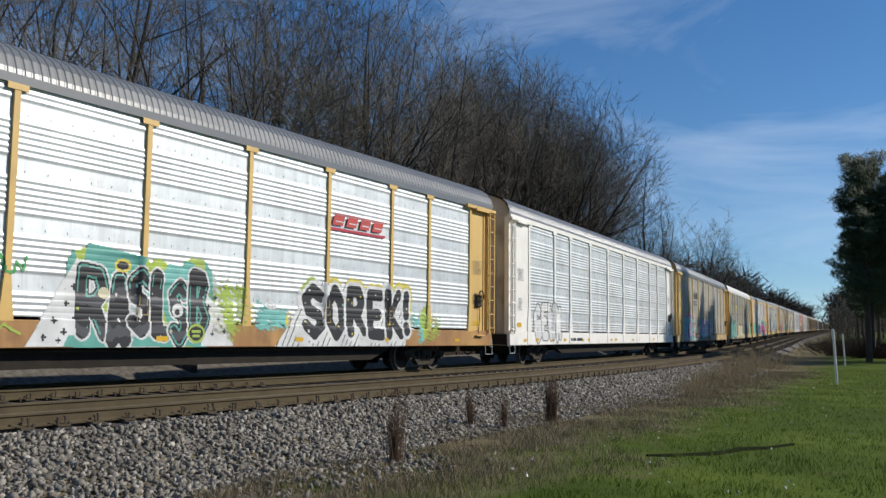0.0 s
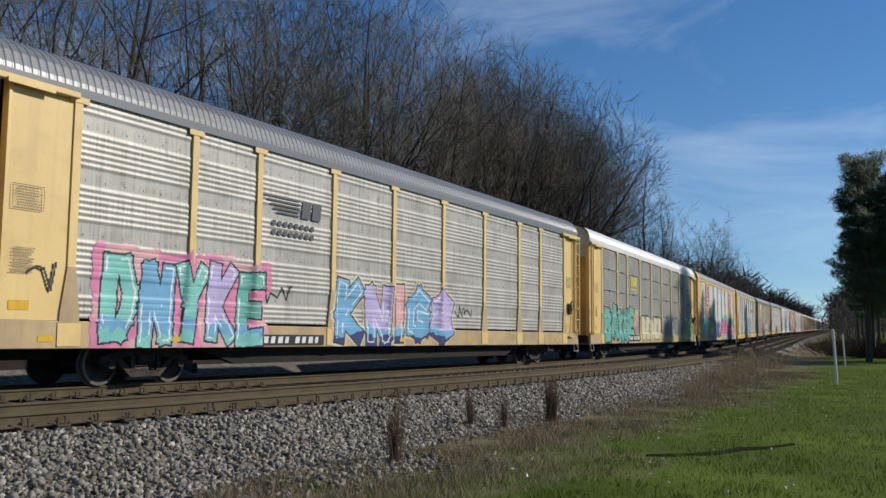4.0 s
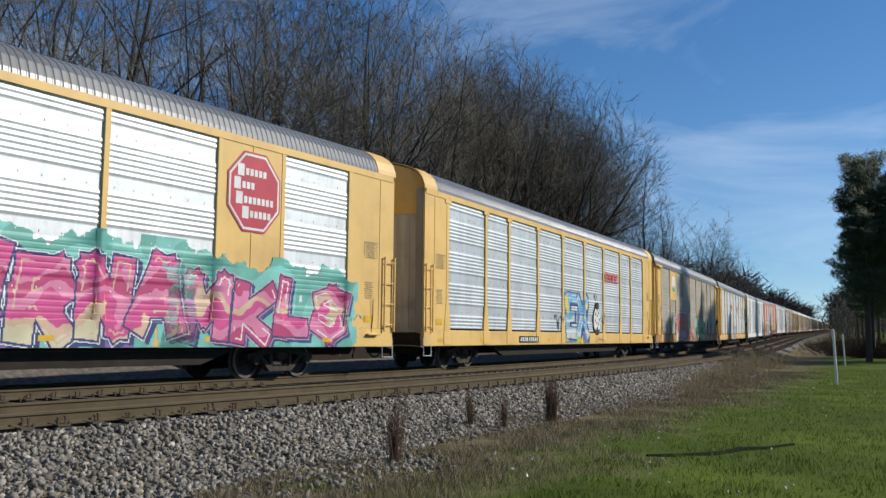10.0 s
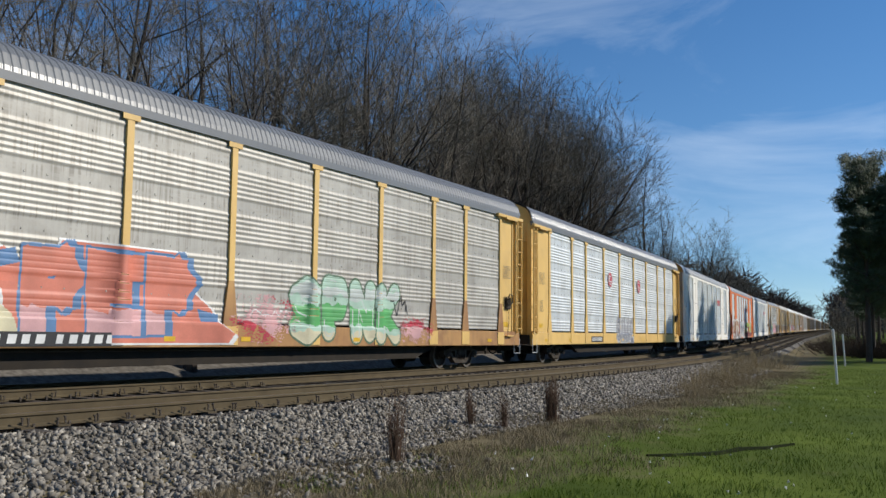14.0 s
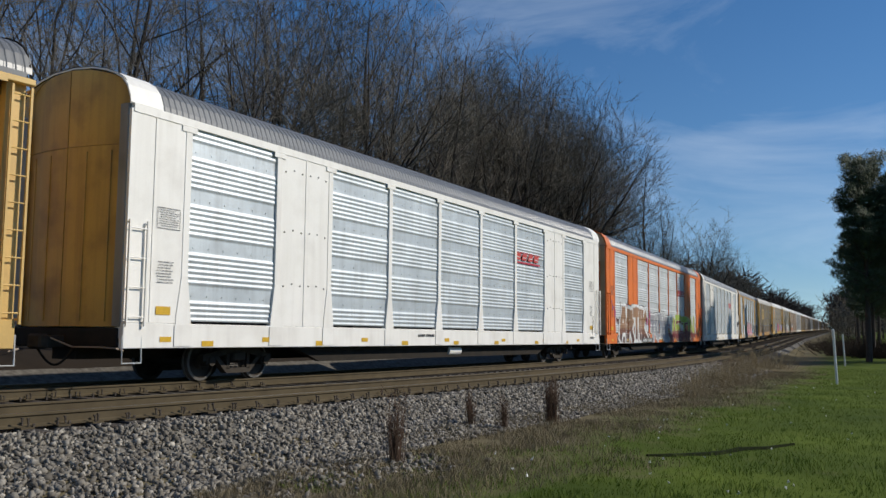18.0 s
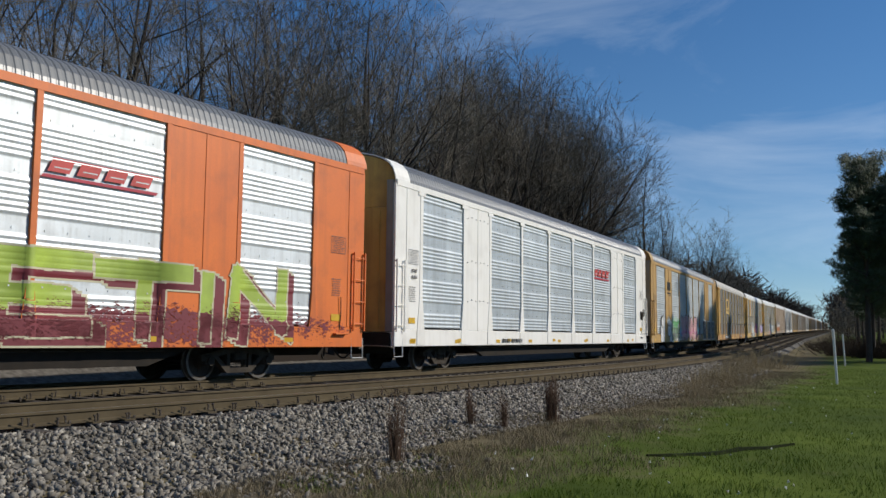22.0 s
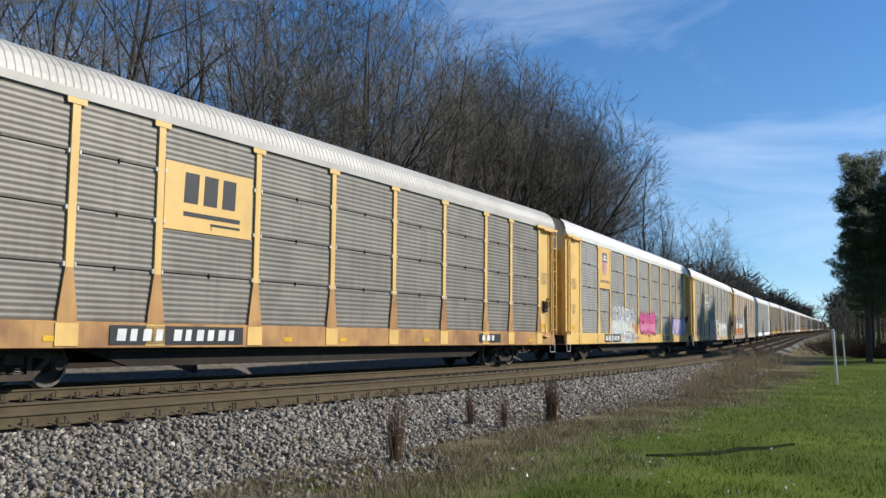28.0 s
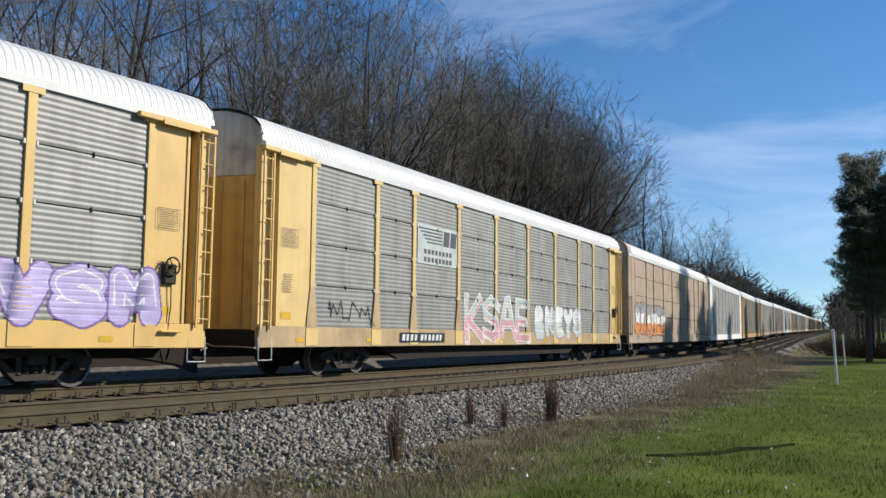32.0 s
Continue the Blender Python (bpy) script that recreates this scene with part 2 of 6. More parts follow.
def track_point(s, lat=0.0, z=0.0):
    """A point on the train's track, s metres ahead of the eye, lat metres nearer to the eye than the centre line, z above the rail top."""
    q = min(max(s, 0.0), BEND_END)
    x = -SIDE - HALF - 0.00227753 * q * q + 1.231598e-5 * q ** 3 - 2.37368e-8 * q ** 4
    h = -0.0067112 * q + 6.826935e-5 * q * q
    if s > BEND_END:
        x += (s - BEND_END) * -0.168
        h += (s - BEND_END) * 0.0085
    elif s < 0:
        h += s * -0.0067
    slope = (-2 * 0.00227753 * q + 3 * 1.231598e-5 * q * q - 4 * 2.37368e-8 * q ** 3) if s < BEND_END else -0.168
    k = 1 / math.hypot(1, slope)
    return Vector((x + lat * k, s - lat * slope * k, h + z))


def ground_height(s, lat):
    """The height of the soil, relative to the rail top there."""
    if lat > 0:
        base = -0.62
        rise = max(0.0, lat - 15.5) * 0.10 * min(max((s - 30) / 40, 0.0), 1.0)
        edge = min(max((lat - 6.2) / 1.6, 0.0), 1.0)
        return -0.42 + (base + 0.42) * edge + min(rise, 6.0)
    edge = min(max((-lat - 3.4) / 1.2, 0.0), 1.0)
    slope = min(max((-lat - 8.4) / 1.5, 0.0), 1.0)
    bank = min(max((-lat - 9.9) / 7.0, 0.0), 1.0)
    return -0.45 - 0.30 * edge + 0.66 * slope + 1.5 * bank


def strip_sheet(name, s_list, lat_list, height, mats, smooth=True, pick=None):
    v, f, idx = [], [], []
    n = len(lat_list)
    for s in s_list:
        for lat in lat_list:
            p = track_point(s, lat)
            p.z += height(s, lat)
            v.append(tuple(p))
    for i in range(len(s_list) - 1):
        for j in range(n - 1):
            f.append((i * n + j, i * n + j + 1, (i + 1) * n + j + 1, (i + 1) * n + j))
            idx.append(pick((s_list[i] + s_list[i + 1]) / 2, (lat_list[j] + lat_list[j + 1]) / 2) if pick else 0)
    return big_mesh(name, v, f, mats, smooth, idx)


def soft(x, y, k):
    return noise.noise(Vector((x * k, y * k, 3.1)))


# ground: one sheet to the horizon, grass, dead weeds and a darker far side
def ground_material():
    m = mat("grassy_soil", (0.13, 0.175, 0.026), (0.06, 0.09, 0.015), 0.95, scale=0.5, fine=14, bump=0.9, vary=0.5, spec=0.05)
    n, l = m.node_tree.nodes, m.node_tree.links
    b = n["Principled BSDF"]
    old = b.inputs["Base Color"].links[0].from_socket
    at = n.new("ShaderNodeAttribute")
    at.attribute_name = "dry"
    t = n.new("ShaderNodeTexNoise")
    t.inputs["Scale"].default_value, t.inputs["Detail"].default_value = 1.3, 7
    geo = n.new("ShaderNodeTexCoord")
    l.new(geo.outputs["Object"], t.inputs["Vector"])
    add = n.new("ShaderNodeMath")
    add.operation = "ADD"
    l.new(at.outputs["Fac"], add.inputs[0]), l.new(t.outputs[0], add.inputs[1])
    r = n.new("ShaderNodeMapRange")
    r.inputs["From Min"].default_value, r.inputs["From Max"].default_value = 0.60, 1.08
    l.new(add.outputs[0], r.inputs["Value"])
    x = n.new("ShaderNodeMixRGB")
    l.new(r.outputs[0], x.inputs["Fac"]), l.new(old, x.inputs["Color1"])
    t2 = n.new("ShaderNodeTexNoise")
    t2.inputs["Scale"].default_value, t2.inputs["Detail"].default_value = 16, 5
    l.new(geo.outputs["Object"], t2.inputs["Vector"])
    y = n.new("ShaderNodeMixRGB")
    l.new(t2.outputs[0], y.inputs["Fac"])
    y.inputs["Color1"].default_value, y.inputs["Color2"].default_value = (0.10, 0.085, 0.045, 1), (0.24, 0.195, 0.115, 1)
    l.new(y.outputs[0], x.inputs["Color2"])
    r2 = n.new("ShaderNodeMapRange")
    r2.inputs["From Min"].default_value, r2.inputs["From Max"].default_value = 1.7, 2.3
    l.new(add.outputs[0], r2.inputs["Value"])
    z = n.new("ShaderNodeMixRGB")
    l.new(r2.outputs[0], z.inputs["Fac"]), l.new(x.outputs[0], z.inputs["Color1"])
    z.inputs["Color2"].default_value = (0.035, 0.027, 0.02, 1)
    l.new(z.outputs[0], b.inputs["Base Color"])
    return m


def dryness(s, lat):
    """2 on the dark brown far side, 1 where the ground is dead weeds, 0 where it is green."""
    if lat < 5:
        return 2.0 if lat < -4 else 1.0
    edge = 9.6 + 0.9 * soft(s, 0, 0.25) + 1.2 * soft(s, lat, 0.45) + (0.9 if s < 12 else 0.0)
    return min(max((edge - lat) / 3.2 + 0.5, 0.0), 1.0) * 0.8


S_FINE = [-2200, -900, -480, -250, -120, -60, -40, -25, -15, -10, -6] + [-3 + 0.5 * i for i in range(100)] + [48 + 2 * i for i in range(62)] + [180, 220, 280, 360, 460, 600, 800, 1100, 1500, 2200]
LATS = [-1800, -700, -300, -120, -60, -30, -18, -12, -9.9, -8.4, -7, -5, -3.5, -2, 0, 2, 4.3, 5.4, 6.2] + [6.6 + 0.4 * i for i in range(36)] + [22, 25, 29, 34, 40, 50, 70, 110, 200, 420, 900, 1800]


def ground_relief(s, lat):
    h = ground_height(s, lat)
    if lat > 6.4:
        h += 0.05 * soft(s, lat, 0.6) + 0.022 * soft(s, lat, 2.2)
    if lat > 60 or lat < -60:
        h += min((abs(lat) - 60) * 0.03, 7.0)
    return h


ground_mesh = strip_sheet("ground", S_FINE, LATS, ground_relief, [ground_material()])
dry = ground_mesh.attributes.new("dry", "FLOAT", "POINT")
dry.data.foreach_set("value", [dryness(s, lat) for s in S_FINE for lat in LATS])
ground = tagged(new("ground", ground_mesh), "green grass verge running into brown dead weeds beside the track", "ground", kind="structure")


# ballast bed of both tracks, sloping down to the verge
def bed_height(s, lat):
    if lat < -2.4:
        return -0.2 - (-2.4 - lat) * 0.55
    if lat > SPACING + 1.65:
        return -0.21 - (lat - SPACING - 1.65) * 0.42 + 0.02 * soft(s, lat, 1.5)
    return -0.235 + 0.015 * soft(s, lat, 1.1)


BED_S = [-480, -240, -120, -60, -30, -12] + [-6 + 0.6 * i for i in range(110)] + [60 + 3 * i for i in range(46)] + [198 + 40 * i for i in range(24)]
BED_L = [-3.6, -2.4, -1.2, 0, 1.2, 2.2, 3.2, SPACING, 5.2, 6.0] + [6.15 + 0.2 * i for i in range(8)]
ballast = tagged(new("ballast_bed", strip_sheet("ballast_bed", BED_S, BED_L, bed_height, [M["bed"], M["shoulder"]], pick=lambda s, lat: 1 if lat > SPACING + 1.3 else 0)), "grey crushed granite ballast bed under two railway tracks", "ballast", kind="structure")


gravel = tagged(new("gravel_slope", strip_sheet("gravel_slope", BED_S, [-9.75, -9.3, -8.85, -8.45], lambda s, lat: ground_height(s, lat) + 0.03 + 0.03 * soft(s, lat, 2.0), [mat("pale_gravel", (0.21, 0.19, 0.16), (0.08, 0.07, 0.058), 0.95, spec=0.05, scale=5, fine=30, bump=0.9, vary=0.5)])), "pale gravel slope on the far side of the tracks", "gravel", kind="structure")


# rails, in profile swept along the line
def rail_profile(lat):
    half = [(0.0, 0.0), (0.026, 0.0), (0.036, -0.008), (0.036, -0.032), (0.012, -0.046), (0.009, -0.135), (0.03, -0.150), (0.076, -0.160), (0.076, -0.172), (0.0, -0.172)]
    return [(lat + a, b) for a, b in half] + [(lat - a, b) for a, b in reversed(half[1:-1])]


def sweep(profile, s_list, mats, name, top=()):
    rings = []
    for s in s_list:
        rings.append([tuple(track_point(s, a, b)) for a, b in profile])
    b = Build().loft(rings)
    n = len(profile)
    for a in range(len(s_list) - 1):
        for i in top:
            b.m[a * n + i] = 1
    return b.mesh(name, mats)


RAIL_S = [-480, -240, -120, -60, -20] + [-8 + 1.5 * i for i in range(60)] + [84 + 5 * i for i in range(24)] + [230 + 60 * i for i in range(13)]
tracks = []
for centre, lab in ((0.0, "rusty rails and wooden ties under the moving train"), (SPACING, "empty near track with tan rusty rails and spikes")):
    track = tagged(new("railway_track"), lab, "railway track", "pair of tracks")
    track.location = track_point(0, centre)
    inv = Matrix.Translation(-track.location)
    for lat in (-0.753, 0.753):
        r = part("rail", sweep(rail_profile(centre + lat), RAIL_S, [M["rail"], M["rail_top"]], "rail", (0, len(rail_profile(0)) - 1)), track, at=inv)
    tracks.append(track)


# ---------------------------------------------------------------- the train
CAR = 28.6             # from coupling to coupling
BODY = 27.4            # length of a wagon's body
POSTS = (1.56, 4.47, 6.5, 9.38, 12.25, 15.15, 18.02, 20.88, 22.88, 25.4)
FACE = -1.60           # the side that faces the verge
FLOOR, EAVE = 1.2, 5.2
OVERHANG = 0.44        # how far an open-ended body stands ahead
CACHE = {}


def shared(key, make):
    if key not in CACHE:
        CACHE[key] = make()
    return CACHE[key]


def rib_depth(style, z):
    """How far a side panel stands back from the posts' outer face, at height z."""
    if style == "wide":       # bands of deep ribs between flat perforated bands
        k = (z - FLOOR + 0.20) % 0.97
        if k < 0.66:
            return 0.052 - 0.0145 * (0.5 - 0.5 * math.cos(2 * math.pi * k / 0.11))
        return 0.055
    k = ((z - FLOOR) % 1.0)
    if k > 0.975:
        return 0.12
    return 0.052 - 0.011 * (0.5 - 0.5 * math.cos(2 * math.pi * k / 0.11))


def panel_mesh(style, x0, x1, z0, z1, m):
    def make():
        pts = [(z0, rib_depth(style, z0 + 0.001))]
        step = 0.0183 if style == "wide" else 0.0225
        k = z0 + step
        while k < z1:
            pts.append((k, rib_depth(style, k)))
            k += step
        pts.append((z1, pts[-1][1]))
        b = Build()
        b.loft([[(x, FACE + d, z) for z, d in pts] for x in (x0 + 0.03, x1 - 0.03)], closed=False)
        b.box(x0 + 0.03, x1 - 0.03, FACE + 0.07, FACE + 0.14, z0, z1)
        if style == "wide":
            z = FLOOR - 0.20 + 0.76
            while z < z1 - 0.1:
                for k in range(int((x1 - x0) / 0.45)):
                    q = x0 + 0.25 + 0.45 * k
                    b.box(q - 0.011, q + 0.011, FACE + 0.045, FACE + 0.058, z - 0.02, z + 0.012)
                z += 0.97
        me = b.mesh("side_panel", [m])
        me.polygons.foreach_set("use_smooth", [i < len(pts) - 1 for i in range(len(b.f))])
        return me
    return shared(("panel", style, x0, x1, z0, z1, m.name), make)


def far_panel(a, c, m):
    """A panel on the side turned away."""
    return shared(("far", a, c, m.name), lambda: Build().box(a + 0.03, c - 0.03, -FACE - 0.14, -FACE - 0.045, FLOOR, EAVE - 0.03).mesh("side_panel", [m]))


def mirror(mesh):
    """The same mesh on the far side of a wagon."""
    def make():
        c = mesh.copy()
        c.transform(Matrix.Diagonal((1, -1, 1, 1)))
        c.flip_normals()
        return c
    return shared(("mirror", mesh.name), make)


def post_mesh(u, m, foot):
    def make():
        b = Build()
        w = 0.085
        if foot:
            b.box(u - w, u + w, FACE, FACE + 0.12, FLOOR + 0.93, EAVE - 0.12)
            b.box(u - 0.21, u + 0.21, FACE - 0.012, FACE + 0.01, EAVE - 0.17, EAVE - 0.06)
        else:
            rings = []
            for z, k in ((FLOOR - 0.03, 0.15), (FLOOR + 0.35, 0.10), (FLOOR + 0.8, 0.06), (EAVE - 0.05, 0.06)):
                rings.append([(u - k, FACE, z), (u + k, FACE, z), (u + k, FACE + 0.1, z), (u - k, FACE + 0.1, z)])
            b.loft(rings)
            if foot is None:
                b.box(u - 0.2, u + 0.2, FACE - 0.012, FACE + 0.01, EAVE - 0.16, EAVE - 0.05)
        return b.mesh("post", [m])
    return shared(("post", u, m.name, foot), make)


def foot_mesh(u, m):
    """The splayed lower end of a post."""
    def make():
        rings = []
        for z, k in ((FLOOR - 0.03, 0.21), (FLOOR + 0.14, 0.20), (FLOOR + 0.93, 0.085)):
            rings.append([(u - k, FACE - 0.003, z), (u + k, FACE - 0.003, z), (u + k, FACE + 0.12, z), (u - k, FACE + 0.12, z)])
        return Build().loft(rings).mesh("post_foot", [m])
    return shared(("foot", u, m.name), make)


ROOF_HALF = [(1.60, 5.29), (1.585, 5.40), (1.50, 5.63), (1.36, 5.79), (1.16, 5.91), (0.92, 6.00), (0.55, 6.09), (0, 6.13)]
ROOF_ARC = [(-y, z) for y, z in ROOF_HALF] + [(y, z) for y, z in reversed(ROOF_HALF[:-1])]


def arc_z(y):
    """Height of the roof at a distance y from the centre line."""
    for (y1, z1), (y0, z0) in zip(ROOF_HALF, ROOF_HALF[1:]):
        if abs(y) >= y0:
            return z0 + (z1 - z0) * min(1.0, (abs(y) - y0) / (y1 - y0))
    return ROOF_HALF[-1][1]


def roof_mesh(m, fine=True, groove=0.03):
    """An arched roof of lapped cross sheets with a groove at each joint."""
    def make():
        b = Build()
        rings = []
        n = int(BODY / 0.165) if fine else 12
        w = BODY / n
        for i in range(n):
            x = i * w
            for a, drop in ((0.0, 1.0), (0.16, 1.0), (0.30, 0.0), (0.86, 0.0)) if fine else ((0.0, 0.0),):
                k = drop * groove * 0.3
                rings.append([(x + a * w, y * (1 - 0.62 * k), z - (k if abs(y) < 1.55 else 0)) for y, z in ROOF_ARC])
        rings.append([(BODY, y, z) for y, z in ROOF_ARC])
        b.loft(rings, closed=False)
        return b.mesh("roof", [m])
    return shared(("roof", m.name, fine, groove), make)


def end_mesh(front, m, z0, z1, half):
    """One leaf of a bowed end door; half -1 is the near leaf."""
    def make():
        b = Build()
        rings = []
        for k in range(7):
            y = half * (0.012 + k / 6 * 1.5)
            bow = 0.26 * (1 - (abs(y) / 1.5) ** 2)
            x = 0.22 - bow if front else BODY - 0.22 + bow
            x2 = x + (0.06 if front else -0.06)
            top = min(z1, arc_z(y) - 0.045) if z1 > 5 else z1
            rings.append([(x, y, z0), (x, y, top), (x2, y, top), (x2, y, z0)])
        b.loft(rings)
        for h in range(2):
            y = half * (0.5 + 0.55 * h)
            bow = 0.26 * (1 - (abs(y) / 1.5) ** 2)
            x = (0.22 - bow) if front else BODY - 0.22 + bow
            if z1 < 5:
                b.box(x - 0.02, x + 0.02, y - 0.02, y + 0.02, z0 + 0.1, z1 - 0.1)
        return b.mesh("end_door", [m])
    return shared(("end", front, m.name, z0, z1, half), make)


def wheelset_mesh():
    def make():
        b = Build()
        for side in (-1, 1):
            prof = [(0.64, 0.09), (0.66, 0.12), (0.685, 0.16), (0.70, 0.35), (0.675, 0.37), (0.675, 0.455), (0.705, 0.45), (0.71, 0.42), (0.805, 0.415), (0.81, 0.36), (0.745, 0.34), (0.735, 0.16), (0.80, 0.13), (0.80, 0.085)]
            n = 20
            rings = [[(r * math.cos(2 * math.pi * k / n), side * y, r * math.sin(2 * math.pi * k / n)) for k in range(n)] for y, r in prof]
            b.loft(rings)
            for i in range(n * (len(prof) - 1)):
                if i // n in (5, 6, 7, 8):
                    b.m[len(b.f) - n * (len(prof) - 1) - 2 + i] = 1
            for q in range(3):
                a = 2 * math.pi * q / 3
                b.box(0.2 * math.cos(a) - 0.03, 0.2 * math.cos(a) + 0.03, side * 0.73 - 0.02, side * 0.73 + 0.02, 0.2 * math.sin(a) - 0.03, 0.2 * math.sin(a) + 0.03)
        b.tube([(0, -0.92, 0), (0, 0.92, 0)], 0.085, 12)
        return b.mesh("wheelset", [M["wheel"], M["tread"]])
    return shared("wheelset", make)


def side_frame_mesh(side):
    def make():
        b = Build()
        y = side * 0.99
        y0, y1 = y - 0.08, y + 0.08
        def bar(pts):
            b.loft([[(x, y0, z) for x, z in pts], [(x, y1, z) for x, z in pts]])
        # upper compression member, lower tension member, jaws and columns
        bar([(-1.12, 0.42), (-1.12, 0.56), (-0.70, 0.64), (-0.3, 0.72), (0.3, 0.72), (0.70, 0.64), (1.12, 0.56), (1.12, 0.42), (0.75, 0.50), (0.32, 0.58), (-0.32, 0.58), (-0.75, 0.50)])
        bar([(-0.78, 0.52), (-0.38, 0.16), (0.38, 0.16), (0.78, 0.52), (0.66, 0.54), (0.33, 0.27), (-0.33, 0.27), (-0.66, 0.54)])
        bar([(-0.38, 0.25), (-0.38, 0.62), (-0.28, 0.62), (-0.28, 0.25)])
        bar([(0.28, 0.25), (0.28, 0.62), (0.38, 0.62), (0.38, 0.25)])
        for x in (-0.89, 0.89):
            b.box(x - 0.13, x + 0.13, y0 - 0.02, y1 + 0.02, 0.33, 0.53, bev=0.02)
            b.tube([(x, y + side * 0.08, 0.42), (x, y + side * 0.14, 0.42)], 0.10, 10)
        for x in (-0.17, 0.0, 0.17):
            for k in range(5):
                z = 0.29 + 0.045 * k
                b.tube([(x, y - 0.02, z), (x, y + side * 0.02, z + 0.02)], 0.07, 8)
        return b.mesh("side_frame", [M["truck"]])
    return shared(("frame", side), make)


def bolster_mesh():
    return shared("bolster", lambda: Build().box(-0.2, 0.2, -1.12, 1.12, 0.42, 0.62, bev=0.03).box(-0.25, 0.25, -0.3, 0.3, 0.6, 0.78).mesh("bolster", [M["truck"]]))


def stencil(b, x, z, w, h, rows, y=FACE - 0.004, seed=0):
    """Lines of small lettering as bars."""
    rg = random.Random(seed)
    step = h / rows
    for r in range(rows):
        q = x + rg.uniform(0, 0.15) * w
        end = x + w - rg.uniform(0, 0.2) * w
        while q < end:
            k = rg.uniform(0.012, 0.03)
            zz = z + h - (r + 1) * step
            b.add([(q, y, zz + step * 0.35), (min(q + k, end), y, zz + step * 0.35), (min(q + k, end), y, zz + step * 0.78), (q, y, zz + step * 0.78)], [(0, 1, 2, 3)])
            q += k + 0.014


SPIN = []
WAGONS = []


def autorack(index, spec):
    """One enclosed car-carrying wagon; local x runs from its leading end backwards, z from the rail top."""
    near = index <= 15
    frame_m, panel_m, roof_m = M[spec["frame"]], M[spec["panel"]], M[spec["roof"]]
    style, foot = spec["style"], spec["foot"]
    back = pose(-OVERHANG, 0, 0) if spec["end"] == "open" else Matrix.Identity(4)

    def hang(name, mesh, parent, label="", at=None):
        """A part of the frame or of an end, set over the leading overhang."""
        at = at or Matrix.Identity(4)
        return part(name, mesh, parent, label, back @ at if parent is car else at)

    car = tagged(new("autorack_wagon"), spec["label"], "railway wagon", "wagons of the freight train")
    sill_m = M[spec.get("sill", spec["frame"])]
    # sills and floor
    sill = shared(("sill", sill_m.name), lambda: Build().box(0.05, BODY - 0.05, FACE + 0.005, FACE + 0.12, 0.72, FLOOR - 0.005, bev=0.012).mesh("side_sill", [sill_m]))
    hang("side_sill", sill, car)
    hang("side_sill", mirror(sill), car)
    hang("floor", shared("floor", lambda: Build().box(0.06, BODY - 0.06, FACE + 0.13, -FACE - 0.13, 0.9, 1.1).mesh("floor", [M["black"]])), car)
    hang("centre_sill", shared("centre", lambda: Build().box(0.1, BODY - 0.1, -0.33, 0.33, 0.5, 0.89).loft([[(x, -1.3, 0.89), (x, -1.15, 0.89), (x, -1.15, z), (x, -1.3, z)] for x, z in ((5.2, 0.8), (6.6, 0.36), (20.8, 0.36), (22.2, 0.8))]).loft([[(x, 1.15, 0.89), (x, 1.3, 0.89), (x, 1.3, z), (x, 1.15, z)] for x, z in ((5.2, 0.8), (6.6, 0.36), (20.8, 0.36), (22.2, 0.8))]).mesh("centre_sill", [M["black"]])), car)
    # sides
    plain = spec.get("plain", ())
    for k in range(len(POSTS) - 1):
        a, c = POSTS[k], POSTS[k + 1]
        if k in plain:
            me = shared(("plain", a, c, frame_m.name), lambda: Build().box(a, c, FACE + 0.012, FACE + 0.1, FLOOR, EAVE - 0.03).box(a + (c - a) / 2 - 0.02, a + (c - a) / 2 + 0.02, FACE, FACE + 0.02, FLOOR, EAVE - 0.06).mesh("plain_panel", [frame_m]))
            part("plain_panel", me, car)
            part("plain_panel", mirror(me), car)
            if near and spec["frame"] == "white":
                for zz in (2.1, 3.35, 4.75):
                    for q in range(6):
                        part("bolt", shared("bolt", lambda: Build().box(-0.017, 0.017, FACE - 0.004, FACE + 0.014, -0.017, 0.017, bev=0.004).mesh("bolt", [M["truck"]])), car, at=pose(a + 0.22 + (c - a - 0.44) * q / 5, 0, zz + 0.07 * abs(math.sin(q * 1.3))))
        elif style == "fine" and near:
            for q in range(4):
                me = panel_mesh(style, a, c, FLOOR + q, FLOOR + q + 0.975, panel_m)
                part("side_panel", me, car)
            part("side_panel", far_panel(a, c, panel_m), car)
        else:
            me = panel_mesh(style if near else "fine", a, c, FLOOR + 0.05, EAVE - 0.03, panel_m)
            part("side_panel", me, car)
            part("side_panel", far_panel(a, c, panel_m), car)
    for u in POSTS:
        if near and foot:
            part("post_base", shared(("pbase", u, frame_m.name), lambda: Build().box(u - 0.24, u + 0.24, FACE - 0.012, FACE + 0.003, 0.76, FLOOR - 0.035).mesh("post_base", [frame_m])), car)
        me = post_mesh(u, frame_m, foot)
        part("post", me, car)
        part("post", mirror(me), car)
        if foot:
            part("post_foot", foot_mesh(u, sill_m), car)
            part("post_foot", mirror(foot_mesh(u, sill_m)), car)
